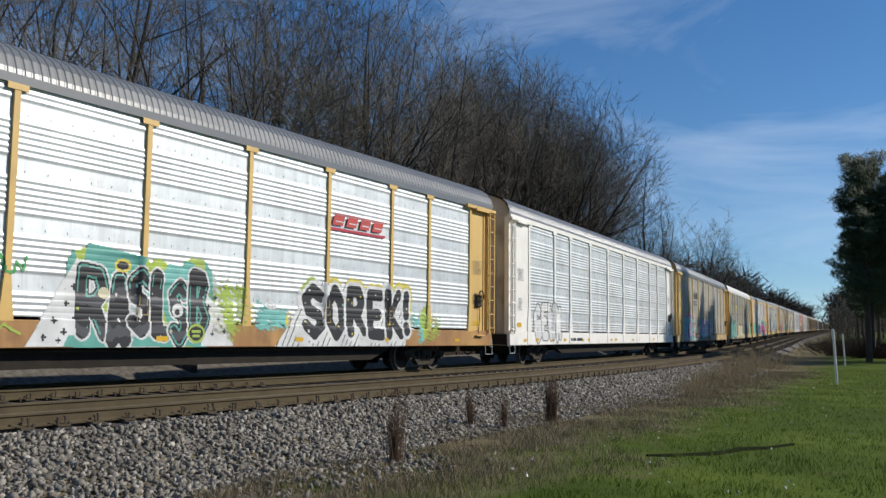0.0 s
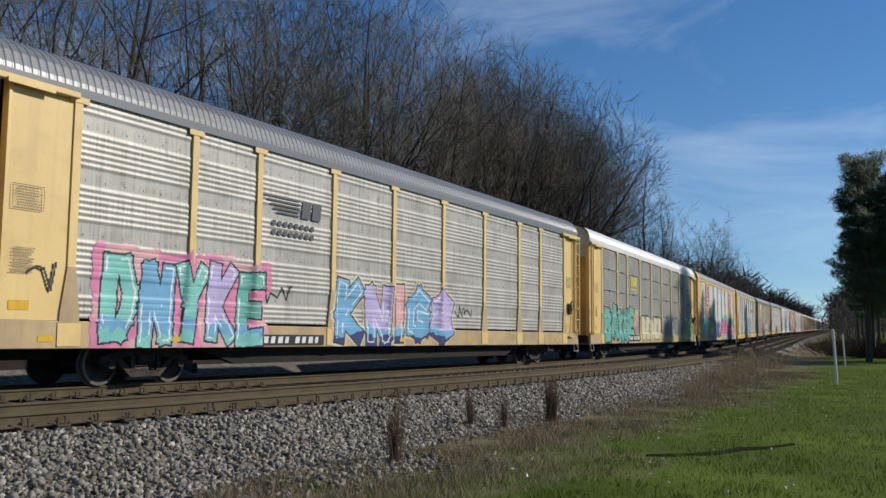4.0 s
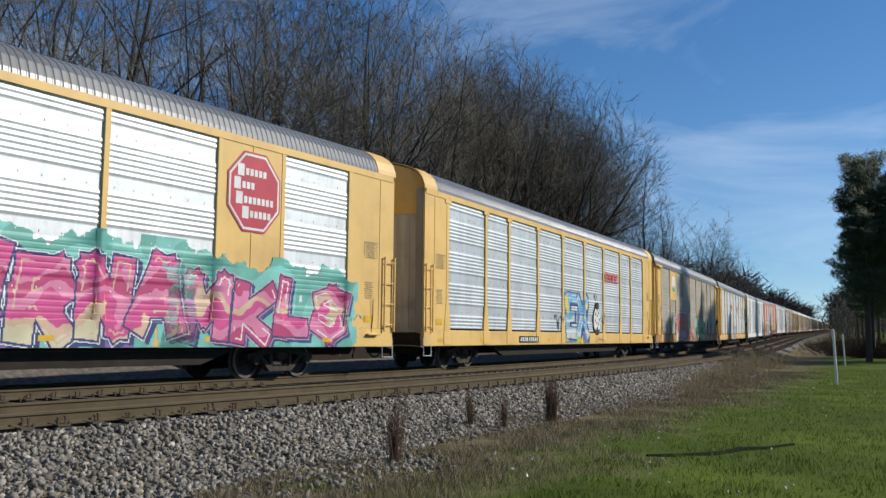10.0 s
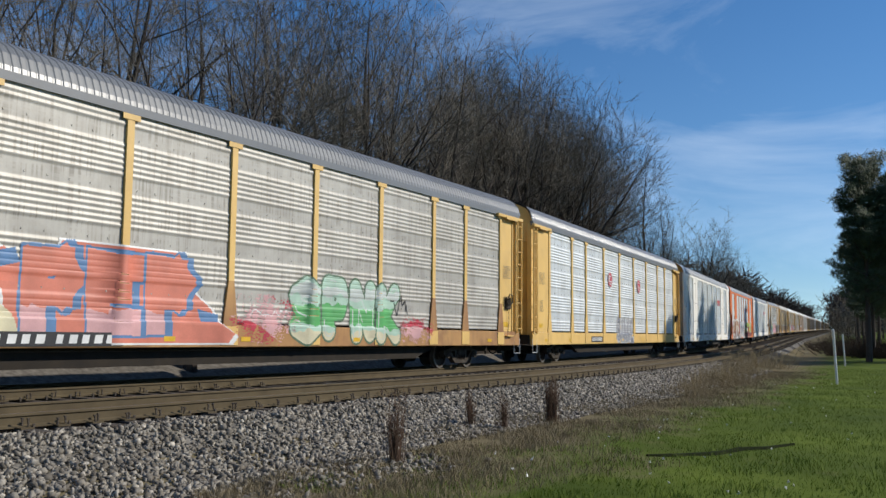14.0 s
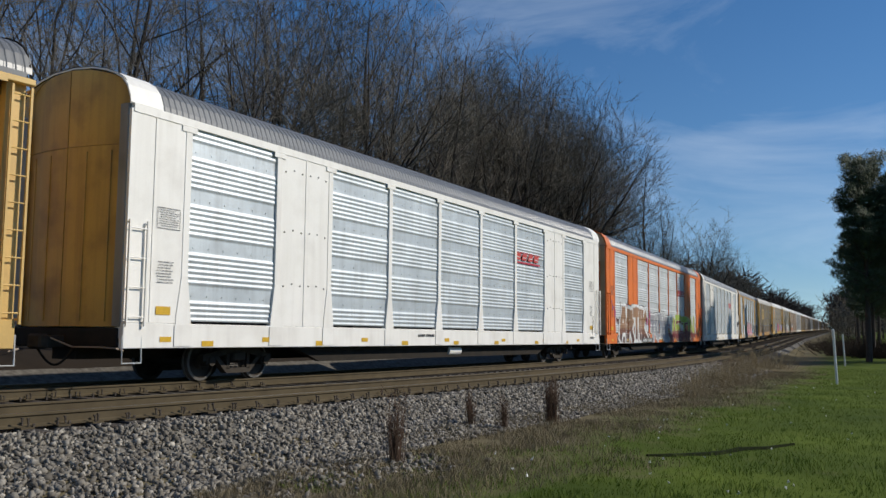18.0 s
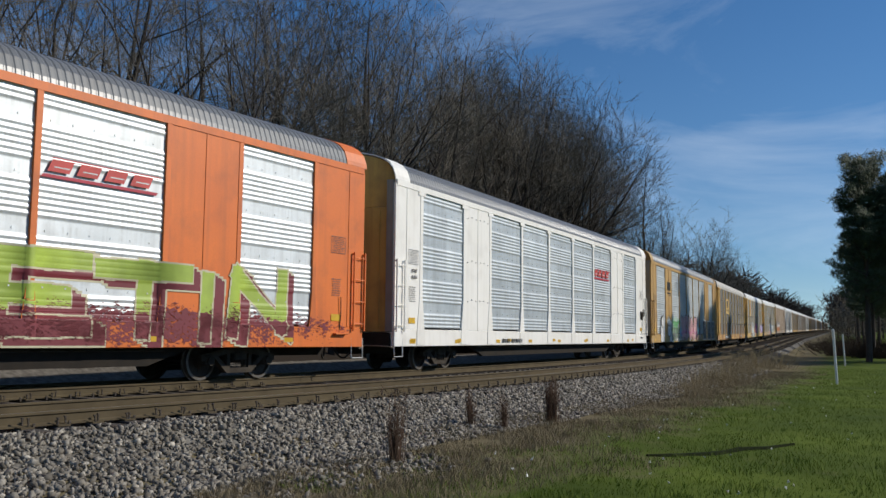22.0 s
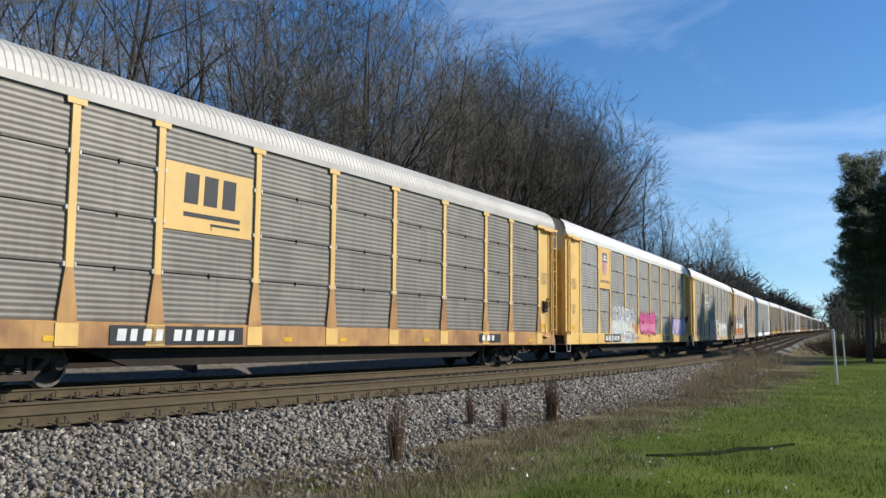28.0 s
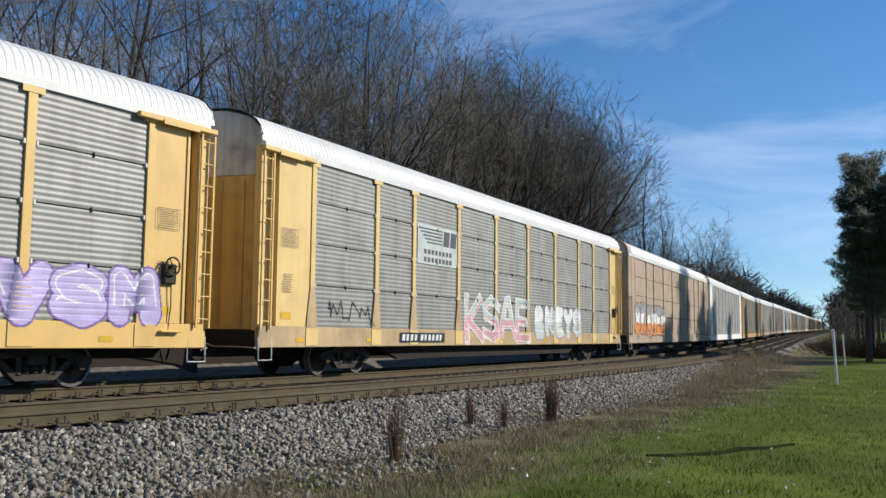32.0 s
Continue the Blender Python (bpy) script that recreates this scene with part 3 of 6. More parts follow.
    if style == "fine" and near and foot:
        clip = shared(("clip",), lambda: Build().box(-0.024, 0.024, FACE - 0.006, FACE + 0.06, -0.045, 0.045, bev=0.01).mesh("bracket", [M["post_white"]]))
        latch = shared(("latch",), lambda: Build().box(-0.014, 0.014, FACE + 0.015, FACE + 0.08, -0.06, 0.03, bev=0.005).mesh("latch", [M["truck"]]))
        for q in (1, 2, 3):
            for k, u in enumerate(POSTS):
                for side in (-0.12, 0.12):
                    if 0 < k < len(POSTS) - 1 or (side > 0) == (k == 0):
                        part("bracket", clip, car, at=pose(u + side, 0, FLOOR + q - 0.02))
                if k < len(POSTS) - 1:
                    part("latch", latch, car, at=pose((u + POSTS[k + 1]) / 2, 0, FLOOR + q))
    chord = shared(("chord", frame_m.name, spec["roof"], spec["end"]), lambda: Build().box(0.1, BODY - 0.1, FACE - 0.005, FACE + 0.13, EAVE - 0.055, EAVE + 0.105).mesh("top_chord", [M[spec["roof"]] if spec["roof"] == "roof_white" or (spec["end"] == "open" and spec["frame"] != "white") else frame_m]))
    hang("top_chord", chord, car)
    hang("top_chord", mirror(chord), car)
    hang("roof", roof_mesh(roof_m, near, 0.032 if spec["roof"] == "roof_white" else 0.036), car)
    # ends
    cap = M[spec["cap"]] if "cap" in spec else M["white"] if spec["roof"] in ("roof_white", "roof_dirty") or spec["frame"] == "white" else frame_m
    # Doors of yellow, orange and white wagons take the shade-darkened end paints.
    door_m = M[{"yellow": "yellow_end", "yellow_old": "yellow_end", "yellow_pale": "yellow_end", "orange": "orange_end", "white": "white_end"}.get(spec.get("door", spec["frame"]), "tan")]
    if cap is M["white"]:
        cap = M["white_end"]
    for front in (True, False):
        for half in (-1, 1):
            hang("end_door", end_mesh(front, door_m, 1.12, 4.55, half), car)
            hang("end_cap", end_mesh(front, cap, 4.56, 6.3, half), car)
    open_end = spec["end"] == "open"
    if near and not open_end:
        for e in (0, 1):
            xs = (0.0, 0.82) if e == 0 else (BODY - 0.82, BODY)
            hang("roof_end", shared(("rend", e, frame_m.name), lambda: Build().loft([[(x, y * 1.004, z + 0.017) for y, z in ROOF_ARC] + [(x, y * 0.99, z - 0.012) for y, z in reversed(ROOF_ARC)] for x in xs]).mesh("roof_end", [frame_m])), car)
            xa = 0.03 if e == 0 else BODY - 0.11
            for y in (-1.52, 1.30):
                hang("door_post", shared(("dpost", e, y), lambda: Build().box(xa, xa + 0.08, y, y + 0.22, 1.12, 5.3, bev=0.01).mesh("door_post", [M["grey"]])), car, "grey steel door post")
    if near:
        for e in (0, 1):
            hang("weather_strip", shared(("strip", e), lambda: Build().tube([(0.03 if e == 0 else BODY - 0.03, y * 0.985, z + 0.012) for y, z in ROOF_ARC[1:-1]], 0.028, 6).mesh("weather_strip", [M["black"]])), car, "black rubber strip along the roof end")
    for front in (True, False):
        x = (lambda v: v) if front else (lambda v: BODY - v)
        lo = lambda a, c: (min(x(a), x(c)), max(x(a), x(c)))
        pieces = [("corner_post", 0.05, 0.22, 0.1, 0.22, 0.9, EAVE)]
        if open_end:
            pieces += [("end_panel", 0.68, 1.94 if front else 1.5, 0.03, 0.12, FLOOR, EAVE - 0.06), ("jamb", 0.36, 0.44, 0.0, 0.16, FLOOR, EAVE - 0.06), ("jamb", 0.62, 0.68, 0.0, 0.16, FLOOR, EAVE - 0.06),
                       ("ladder_plate", 0.06, 0.355, 0.06, 0.1, FLOOR, EAVE - 0.06), ("door_edge", 0.44, 0.62, 0.3, 0.32, FLOOR, EAVE - 0.06)]
        else:
            pieces += [("end_panel", 0.05, 1.5 if front else 1.94, 0.012, 0.095, FLOOR, EAVE), ("panel_seam", 0.66, 0.70, 0.0, 0.011, FLOOR + 0.02, EAVE - 0.06)]
        for nm, a, c, d0, d1, za, zb in pieces:
            # Sheet deep between the jambs, black to stand in for the gap's shade.
            me = shared((nm, a, front, frame_m.name), lambda: Build().box(*lo(a, c), FACE + d0, FACE + d1, za, zb).mesh(nm, [M["black"] if nm == "door_edge" else frame_m]))
            hang(nm, me, car)
            if near:
                hang(nm, mirror(me), car)
        if open_end:
            head = shared(("head", front, frame_m.name), lambda: Build().box(*lo(-0.02, 1.95), FACE - 0.10, FACE + 0.02, EAVE - 0.12, EAVE - 0.01, bev=0.015).box(*lo(0.5, 1.4), FACE - 0.13, FACE - 0.1, EAVE - 0.16, EAVE - 0.08).mesh("door_track", [frame_m]))
            hang("door_track", head, car)
        # ladder
        top, x0, x1 = (EAVE - 0.15, 0.0, 0.36) if open_end else (3.1, 0.04, 0.5)
        def stiles():
            b = Build()
            for q in (x0 + 0.02, x1):
                b.box(*lo(q - 0.02, q + 0.02), FACE - 0.07, FACE - 0.03, 1.12, top)
                for z in (1.2, top - 0.05):
                    b.box(*lo(q - 0.015, q + 0.015), FACE - 0.05, FACE + 0.07, z - 0.02, z + 0.02)
            return b.mesh("ladder", [frame_m])
        if near:
            ladder = hang("ladder", shared(("ladder", front, open_end, frame_m.name), stiles), car)
            rungs = 9 if open_end else 4
            for r in range(rungs):
                z = 1.3 + r * (top - 1.45) / (rungs - 1)
                hang("rung", shared(("rung", front, open_end, frame_m.name), lambda: Build().tube([(x(x0), FACE - 0.05, 0), (x(x1), FACE - 0.05, 0)], 0.014, 6).mesh("rung", [frame_m])), ladder, at=pose(0, 0, z))
        # step and draught gear
        if near:
            step = shared(("step", front), lambda: Build().tube([(x(0.04), FACE + 0.02, 0.95), (x(0.04), FACE, 0.45), (x(0.5), FACE, 0.45), (x(0.5), FACE + 0.02, 0.95)], 0.017, 6).mesh("step", [M["post_white"]]))
            hang("step", step, car)
            hang("air_hose", shared(("hose", front), lambda: Build().tube([(x(0.1 - 0.05 * k), -0.3 + 0.03 * k, 0.78 - 0.38 * math.sin(math.pi * k / 12)) for k in range(14)], 0.025, 6).mesh("air_hose", [M["black"]])), car)
        hang("coupler", shared(("coupler", front), lambda: Build().box(*lo(-0.42, 0.3), -0.1, 0.1, 0.72, 0.95, bev=0.02).box(*lo(-0.62, -0.40), -0.2, 0.16, 0.7, 0.98, bev=0.04).mesh("coupler", [M["truck"]])), car)
    if near:
        def brake():
            b = Build()
            x = BODY - 1.05
            b.box(x - 0.16, x + 0.16, FACE - 0.07, FACE + 0.04, 1.95, 2.35, bev=0.03)
            ring = [(x + 0.17 * math.cos(a), FACE - 0.12, 2.3 + 0.17 * math.sin(a)) for a in [2 * math.pi * k / 16 for k in range(17)]]
            b.tube(ring, 0.02, 6)
            b.tube([(x, FACE - 0.12, 2.3), (x, FACE - 0.02, 2.3)], 0.03, 8)
            for a in (0, 2.09, 4.19):
                b.tube([(x, FACE - 0.12, 2.3), (x + 0.16 * math.cos(a), FACE - 0.12, 2.3 + 0.16 * math.sin(a))], 0.012, 4)
            return b.mesh("hand_brake", [M["truck"]])
        if spec["end"] == "open" or index == 10:
            hang("hand_brake", shared("brake", brake), car, "dark hand brake wheel")
        hang("brake_chain", shared("chain", lambda: Build().tube([(BODY - 1.0, FACE - 0.03, 1.95), (BODY - 0.98, FACE - 0.02, 1.5), (BODY - 1.02, FACE + 0.03, 0.85)], 0.012, 5).mesh("brake_chain", [M["truck"]])), car)
        hang("brake_step", shared(("bstep", frame_m.name), lambda: Build().box(BODY - 1.25, BODY - 0.75, FACE - 0.10, FACE + 0.05, 1.02, 1.06, bev=0.01).mesh("brake_step", [frame_m])), car)
        for e in (0, 1):
            xx = (lambda v: v) if e == 0 else (lambda v: BODY - v)
            hang("uncoupling_lever", shared(("lever", e), lambda: Build().tube([(xx(0.12), FACE + 0.05, 0.68), (xx(-0.05), FACE + 0.05, 0.72), (xx(-0.12), FACE + 0.4, 0.74), (xx(-0.14), -0.5, 0.74), (xx(-0.3), -0.1, 0.9)], 0.016, 6).mesh("uncoupling_lever", [M["tan"]])), car)
            hang("end_sill", shared(("esill", e, sill_m.name), lambda: Build().box(min(xx(0.0), xx(0.3)), max(xx(0.0), xx(0.3)), FACE + 0.125, -FACE - 0.125, 0.74, 1.1, bev=0.02).mesh("end_sill", [M["black"]])), car)
        for u in (7.2, 10.6, 14.0, 17.4, 20.8):
            part("crossbearer", shared("bearer", lambda: Build().loft([[(-0.06, y, 0.9), (0.06, y, 0.9), (0.06, y, z), (-0.06, y, z)] for y, z in ((-1.45, 0.80), (-0.5, 0.55), (0.5, 0.55), (1.45, 0.80))]).mesh("crossbearer", [M["black"]])), car, at=pose(u, 0, 0))
        hang("brake_pipe", shared("pipe", lambda: Build().tube([(0.4, -0.75, 0.72), (5.8, -0.8, 0.74), (6.2, -1.3, 0.66), (21.2, -1.3, 0.66), (21.6, -0.8, 0.74), (BODY - 0.4, -0.75, 0.72)], 0.022, 6).mesh("brake_pipe", [M["truck"]])), car)
        hang("air_reservoir", shared("reservoir", lambda: Build().tube([(15.0, -0.95, 0.6), (15.1, -0.95, 0.6), (16.2, -0.95, 0.6), (16.3, -0.95, 0.6)], [0.08, 0.16, 0.16, 0.08], 12).mesh("air_reservoir", [M["truck"]])), car)
    # trucks
    for tx in (3.85, BODY - 3.85):
        truck = new("truck")
        truck.parent = car
        truck.matrix_basis = pose(tx, 0, 0)
        part("bolster", bolster_mesh(), truck)
        for side in (-1, 1):
            part("side_frame", side_frame_mesh(side), truck)
        for ax in (-0.89, 0.89):
            w = part("wheelset", wheelset_mesh(), truck, at=pose(ax, 0, 0.42))
            if near:
                SPIN.append((w, ax))
    WAGONS.append((index, car))
    return car


def S(frame_, panel, roof, style, foot, end, label, **k):
    return dict(frame=frame_, panel=panel, roof=roof, style=style, foot=foot, end=end, label=label, **k)


SPECS = [
    S("yellow", "silver", "roof", "wide", None, "open", "silver ribbed autorack with yellow posts, black and white graffiti", sill="yellow_rust"),
    S("white", "silver", "roof", "wide", True, "open", "white and silver autorack with pale bubble graffiti"),
    S("yellow_pale", "warmgrey", "roof", "wide", True, "open", "weathered yellow autorack with grey panels and blue graffiti", sill="sill_tan"),
    S("yellow_pale", "grey", "roof_white", "fine", True, "open", "yellow autorack with grey panels, white roof and teal graffiti", sill="sill_tan"),
    S("yellow", "silver", "roof", "wide", False, "closed", "yellow autorack with red octagon signs and colourful graffiti", plain=(1, 7), cap="yellow"),
    S("yellow", "bluesteel", "roof", "wide", True, "closed", "yellow and silver autorack with blue graffiti letters", door="white", cap="yellow"),
    S("yellow", "warmgrey", "roof", "wide", True, "open", "yellow autorack with grey panels and red graffiti", sill="yellow_rust", cap="white"),
    S("yellow", "silver", "roof", "wide", True, "open", "silver autorack with yellow posts and small red badges"),
    S("white", "bluesteel", "roof", "wide", True, "closed", "clean white autorack with silver ribbed panels", plain=(1, 7), door="yellow_old", cap="yellow_end"),
    S("orange", "silver", "roof", "wide", False, "closed", "bright orange autorack with brown and white graffiti", plain=(1, 7), cap="white"),
    S("white", "bluesteel", "roof", "wide", True, "closed", "clean white autorack with silver panels and red lettering", plain=(1, 7), door="yellow_old", cap="yellow_end"),
    S("yellow_old", "bluesteel", "roof", "wide", False, "closed", "weathered yellow autorack with silver panels and cartoon graffiti", plain=(1, 7), door="white", cap="yellow_old"),
    S("yellow", "darkgrey", "roof_dirty", "fine", True, "open", "yellow autorack with dirty dark grey panels", sill="yellow_rust"),
    S("yellow", "grey", "roof_white", "fine", True, "open", "yellow autorack with shield sign and pink graffiti"),
    S("yellow_pale", "grey", "roof_white", "fine", True, "open", "yellow autorack with grey panels and faint white graffiti", sill="sill_tan"),
    S("tan", "tan", "roof_white", "fine", False, "closed", "faded tan autorack with white roof"),
]
FAR = [S("white", "grey", "roof_white", "wide", False, "closed", "white and silver autorack far down the line"),
       S("tan", "darkgrey", "roof_white", "fine", False, "closed", "tan autorack far down the line"),
       S("tan", "grey", "roof_white", "fine", True, "open", "tan and grey autorack far down the line"),
       S("yellow_old", "darkgrey", "roof_white", "fine", True, "open", "weathered yellow autorack far down the line")]
for i in range(38):
    autorack(i, SPECS[i] if i < len(SPECS) else FAR[(i * 7) % 4])


def front_s(index, t):
    """How far ahead of the eye the leading end of a wagon is at t seconds."""
    return 171.295 + (index - 6) * CAR - 12.1082 * t + 0.0075888 * t * (t - 16) / 2


def wagon_pose(s):
    a, b = track_point(s + 3.85), track_point(s + BODY - 3.85)
    ex = (b - a).normalized()
    ey = Vector((0, 0, 1)).cross(ex).normalized()
    ez = ex.cross(ey)
    m = Matrix((ex, ey, ez)).transposed().to_4x4()
    m.translation = a - ex * 3.85
    return m


SHIFT = {0: -0.5, 1: -0.45, 2: -0.28, 3: 0.06, 4: -0.35, 5: -0.03, 6: -0.12, 7: -0.32, 8: -0.08, 9: -0.2, 10: -0.06, 11: -0.05, 13: -0.02, 14: 0.1}


def motions():
    times = [i * 0.5 for i in range(65)]
    for index, car in WAGONS:
        walk(car, [(t, wagon_pose(front_s(index, t) + SHIFT.get(index, 0.0))) for t in times])
    frames = [k / FPS for k in range(int(32 * FPS) + 1)]
    turns = [math.degrees((front_s(0, t) - front_s(0, 0)) / 0.42) for t in frames]
    for ax in (-0.89, 0.89):
        rows = [(t, pose(ax, 0, 0.42, 0, a, 0)) for t, a in zip(frames, turns)]
        for w, x in SPIN:
            if x == ax:
                walk(w, rows)




# ---------------------------------------------------------------- painted marks on the wagons
INK = {
    "black": (0.015, 0.015, 0.018), "white": (0.78, 0.78, 0.76), "teal": (0.13, 0.43, 0.36), "aqua": (0.20, 0.56, 0.50), "green": (0.10, 0.40, 0.12),
    "lime": (0.42, 0.55, 0.08), "yellow": (0.75, 0.62, 0.08), "blue": (0.05, 0.10, 0.34), "sky": (0.16, 0.40, 0.62), "purple": (0.20, 0.12, 0.36),
    "lilac": (0.50, 0.42, 0.68), "pink": (0.70, 0.22, 0.38), "hotpink": (0.62, 0.07, 0.26), "rose": (0.68, 0.38, 0.38), "red": (0.60, 0.06, 0.05),
    "orange": (0.68, 0.24, 0.06), "peach": (0.66, 0.46, 0.32), "brown": (0.20, 0.08, 0.045), "maroon": (0.22, 0.03, 0.04), "grey": (0.34, 0.34, 0.36),
    "pale": (0.55, 0.60, 0.56), "cream": (0.66, 0.60, 0.40), "darkgrey": (0.08, 0.08, 0.09), "crimson": (0.52, 0.03, 0.06), "navy": (0.03, 0.045, 0.16), "salmon": (0.66, 0.20, 0.13), "mint": (0.42, 0.60, 0.48), "moss": (0.10, 0.17, 0.10), "tanbrown": (0.33, 0.18, 0.09), "slate": (0.24, 0.25, 0.29), "deep": (0.10, 0.035, 0.025), "magenta": (0.50, 0.05, 0.17), "denim": (0.10, 0.22, 0.42), "leaf": (0.20, 0.48, 0.12), "clay": (0.30, 0.155, 0.095)}


def ink(c):
    return shared(("ink", c), lambda: mat("paint_" + c, INK[c], tuple(v * 0.72 for v in INK[c]), 0.55, scale=2.2, fine=35, bump=0.03, vary=0.2))


STROKES = {
    "S": [[(0.95, 0.85), (0.5, 1.0), (0.08, 0.8), (0.2, 0.56), (0.8, 0.44), (0.92, 0.2), (0.5, 0.0), (0.05, 0.15)]],
    "O": [[(0.5, 1), (0.12, 0.75), (0.12, 0.25), (0.5, 0), (0.88, 0.25), (0.88, 0.75), (0.5, 1)]],
    "R": [[(0.1, 0), (0.1, 1), (0.7, 0.98), (0.85, 0.72), (0.6, 0.5), (0.1, 0.5)], [(0.45, 0.5), (0.95, 0)]],
    "E": [[(0.9, 1), (0.12, 1), (0.12, 0), (0.9, 0)], [(0.12, 0.5), (0.7, 0.5)]],
    "K": [[(0.12, 0), (0.12, 1)], [(0.9, 1), (0.2, 0.45), (0.95, 0)]],
    "A": [[(0.0, 0), (0.42, 1), (0.6, 1), (1, 0)], [(0.2, 0.35), (0.8, 0.35)]],
    "T": [[(0.0, 0.97), (1, 0.97)], [(0.5, 0.97), (0.5, 0)]],
    "I": [[(0.5, 0), (0.5, 1)]],
    "X": [[(0.05, 0), (0.95, 1)], [(0.05, 1), (0.95, 0)]],
    "B": [[(0.12, 0), (0.12, 1), (0.65, 0.98), (0.85, 0.77), (0.62, 0.54), (0.12, 0.52)], [(0.62, 0.52), (0.95, 0.28), (0.7, 0.02), (0.12, 0)]],
    "C": [[(0.92, 0.8), (0.55, 1), (0.12, 0.78), (0.1, 0.25), (0.5, 0), (0.95, 0.2)]],
    "D": [[(0.12, 0), (0.12, 1), (0.6, 0.95), (0.92, 0.6), (0.88, 0.28), (0.55, 0.02), (0.12, 0)]],
    "G": [[(0.92, 0.85), (0.5, 1), (0.1, 0.72), (0.12, 0.22), (0.5, 0), (0.92, 0.15), (0.92, 0.45), (0.6, 0.45)]],
    "H": [[(0.12, 0), (0.12, 1)], [(0.88, 0), (0.88, 1)], [(0.12, 0.5), (0.88, 0.5)]],
    "J": [[(0.75, 1), (0.75, 0.25), (0.45, 0.02), (0.02, 0.22)]],
    "L": [[(0.12, 1), (0.14, 0), (0.9, 0.02)]],
    "M": [[(0.05, 0), (0.12, 1), (0.5, 0.35), (0.88, 1), (0.95, 0)]],
    "N": [[(0.1, 0), (0.12, 1), (0.88, 0.05), (0.9, 1)]],
    "P": [[(0.15, 0), (0.12, 1), (0.7, 0.98), (0.9, 0.75), (0.68, 0.48), (0.15, 0.45)]],
    "U": [[(0.1, 1), (0.1, 0.25), (0.45, 0), (0.85, 0.2), (0.9, 1)]],
    "V": [[(0.03, 1), (0.45, 0), (0.95, 1)]],
    "W": [[(0.0, 1), (0.25, 0), (0.5, 0.7), (0.75, 0), (1, 1)]],
    "Y": [[(0.05, 1), (0.5, 0.5), (0.95, 1)], [(0.5, 0.5), (0.4, 0)]],
    "!": [[(0.7, 1), (0.5, 0.45)], [(0.42, 0.12), (0.40, 0.05)]],
}


def seg_distance(px, pz, a, b):
    dx, dz = b[0] - a[0], b[1] - a[1]
    k = np.clip(((px - a[0]) * dx + (pz - a[1]) * dz) / (dx * dx + dz * dz + 1e-9), 0, 1)
    return np.hypot(px - a[0] - k * dx, pz - a[1] - k * dz)


def paint_mesh(spec, u0, u1, z0, z1, colour_of, mats, cell=0.018):
    """A skin of paint that follows posts and ribs; colour_of(u, z) gives a material number or -1 for none."""
    nu, nz = max(2, int((u1 - u0) / (cell * 1.25))), max(2, int((z1 - z0) / cell))
    us, zs = np.linspace(u0, u1, nu + 1), np.linspace(z0, z1, nz + 1)
    cu, cz = np.meshgrid((us[1:] + us[:-1]) / 2, (zs[1:] + zs[:-1]) / 2, indexing="ij")
    idx = colour_of(cu, cz)
    rib = np.array([min(rib_depth(spec["style"], z + d) if z + d > FLOOR else 0.005 for d in (-0.024, -0.012, 0, 0.012, 0.024)) for z in zs])
    depth = np.tile(rib, (nu + 1, 1))
    for k in spec.get("plain", ()):
        depth[(us > POSTS[k]) & (us < POSTS[k + 1])] = np.minimum(depth[(us > POSTS[k]) & (us < POSTS[k + 1])], 0.0)
    for u in POSTS:
        for j, z in enumerate(zs):
            flare = (0.085 + 0.115 * min(max((2.15 - z) / 0.8, 0), 1)) if spec["foot"] else (0.06 + 0.05 * min(max((1.7 - z) / 0.4, 0), 1))
            depth[np.abs(us - u) < flare + 0.02, j] = 0.0
        if spec["foot"]:
            low = zs < FLOOR - 0.01
            depth[np.ix_(np.abs(us - u) < 0.26, low)] = -0.012
    depth[(us < POSTS[0]) | (us > POSTS[-1])] = 0.0
    gu, gz = np.meshgrid(us, zs, indexing="ij")
    verts = np.stack([gu.ravel(), (FACE + depth - 0.006).ravel(), gz.ravel()], 1)
    # cells of one colour in a row become one strip, broken where the depth changes
    step = np.ones((nu, nz), bool)
    step[1:] = (idx[1:] != idx[:-1]) | (np.abs(depth[1:-1, :-1] - depth[:-2, :-1]) > 1e-5) | (np.abs(depth[2:, :-1] - depth[1:-1, :-1]) > 1e-5)
    w = nz + 1
    faces, cols = [], []
    for j in range(nz):
        starts = np.nonzero(step[:, j])[0]
        ends = np.append(starts[1:], nu)
        for a, b in zip(starts, ends):
            if idx[a, j] >= 0:
                faces.append((a * w + j, b * w + j, b * w + j + 1, a * w + j + 1))
                cols.append(idx[a, j])
    faces = np.array(faces)
    used, inv = np.unique(faces, return_inverse=True)
    return big_mesh("graffiti", verts[used], inv.reshape(faces.shape), [ink(m) for m in mats], index=cols)


def blotch(cu, cz, k, seed):
    """Cheap smooth noise on a grid."""
    rg = np.random.RandomState(seed)
    out = np.zeros_like(cu)
    for q in range(7):
        a, f, p = rg.uniform(0, 6.28), k * rg.uniform(0.6, 2.2), rg.uniform(0, 6.28)
        out += np.sin((cu * math.cos(a) + cz * math.sin(a)) * f + p)
    return out / 4


def inside(cu, cz, pts):
    """Mask of the grid inside a polygon."""
    out = np.zeros(cu.shape, bool)
    for (a, b), (c, d) in zip(pts, pts[1:] + pts[:1]):
        if b != d:
            out ^= ((cz > b) != (cz > d)) & (cu < (c - a) * (cz - b) / (d - b) + a)
    return out


def square_distance(px, pz, a, b):
    """Distance to a segment whose ends are cut square."""
    dx, dz = b[0] - a[0], b[1] - a[1]
    ln = math.hypot(dx, dz) + 1e-9
    k = ((px - a[0]) * dx + (pz - a[1]) * dz) / ln
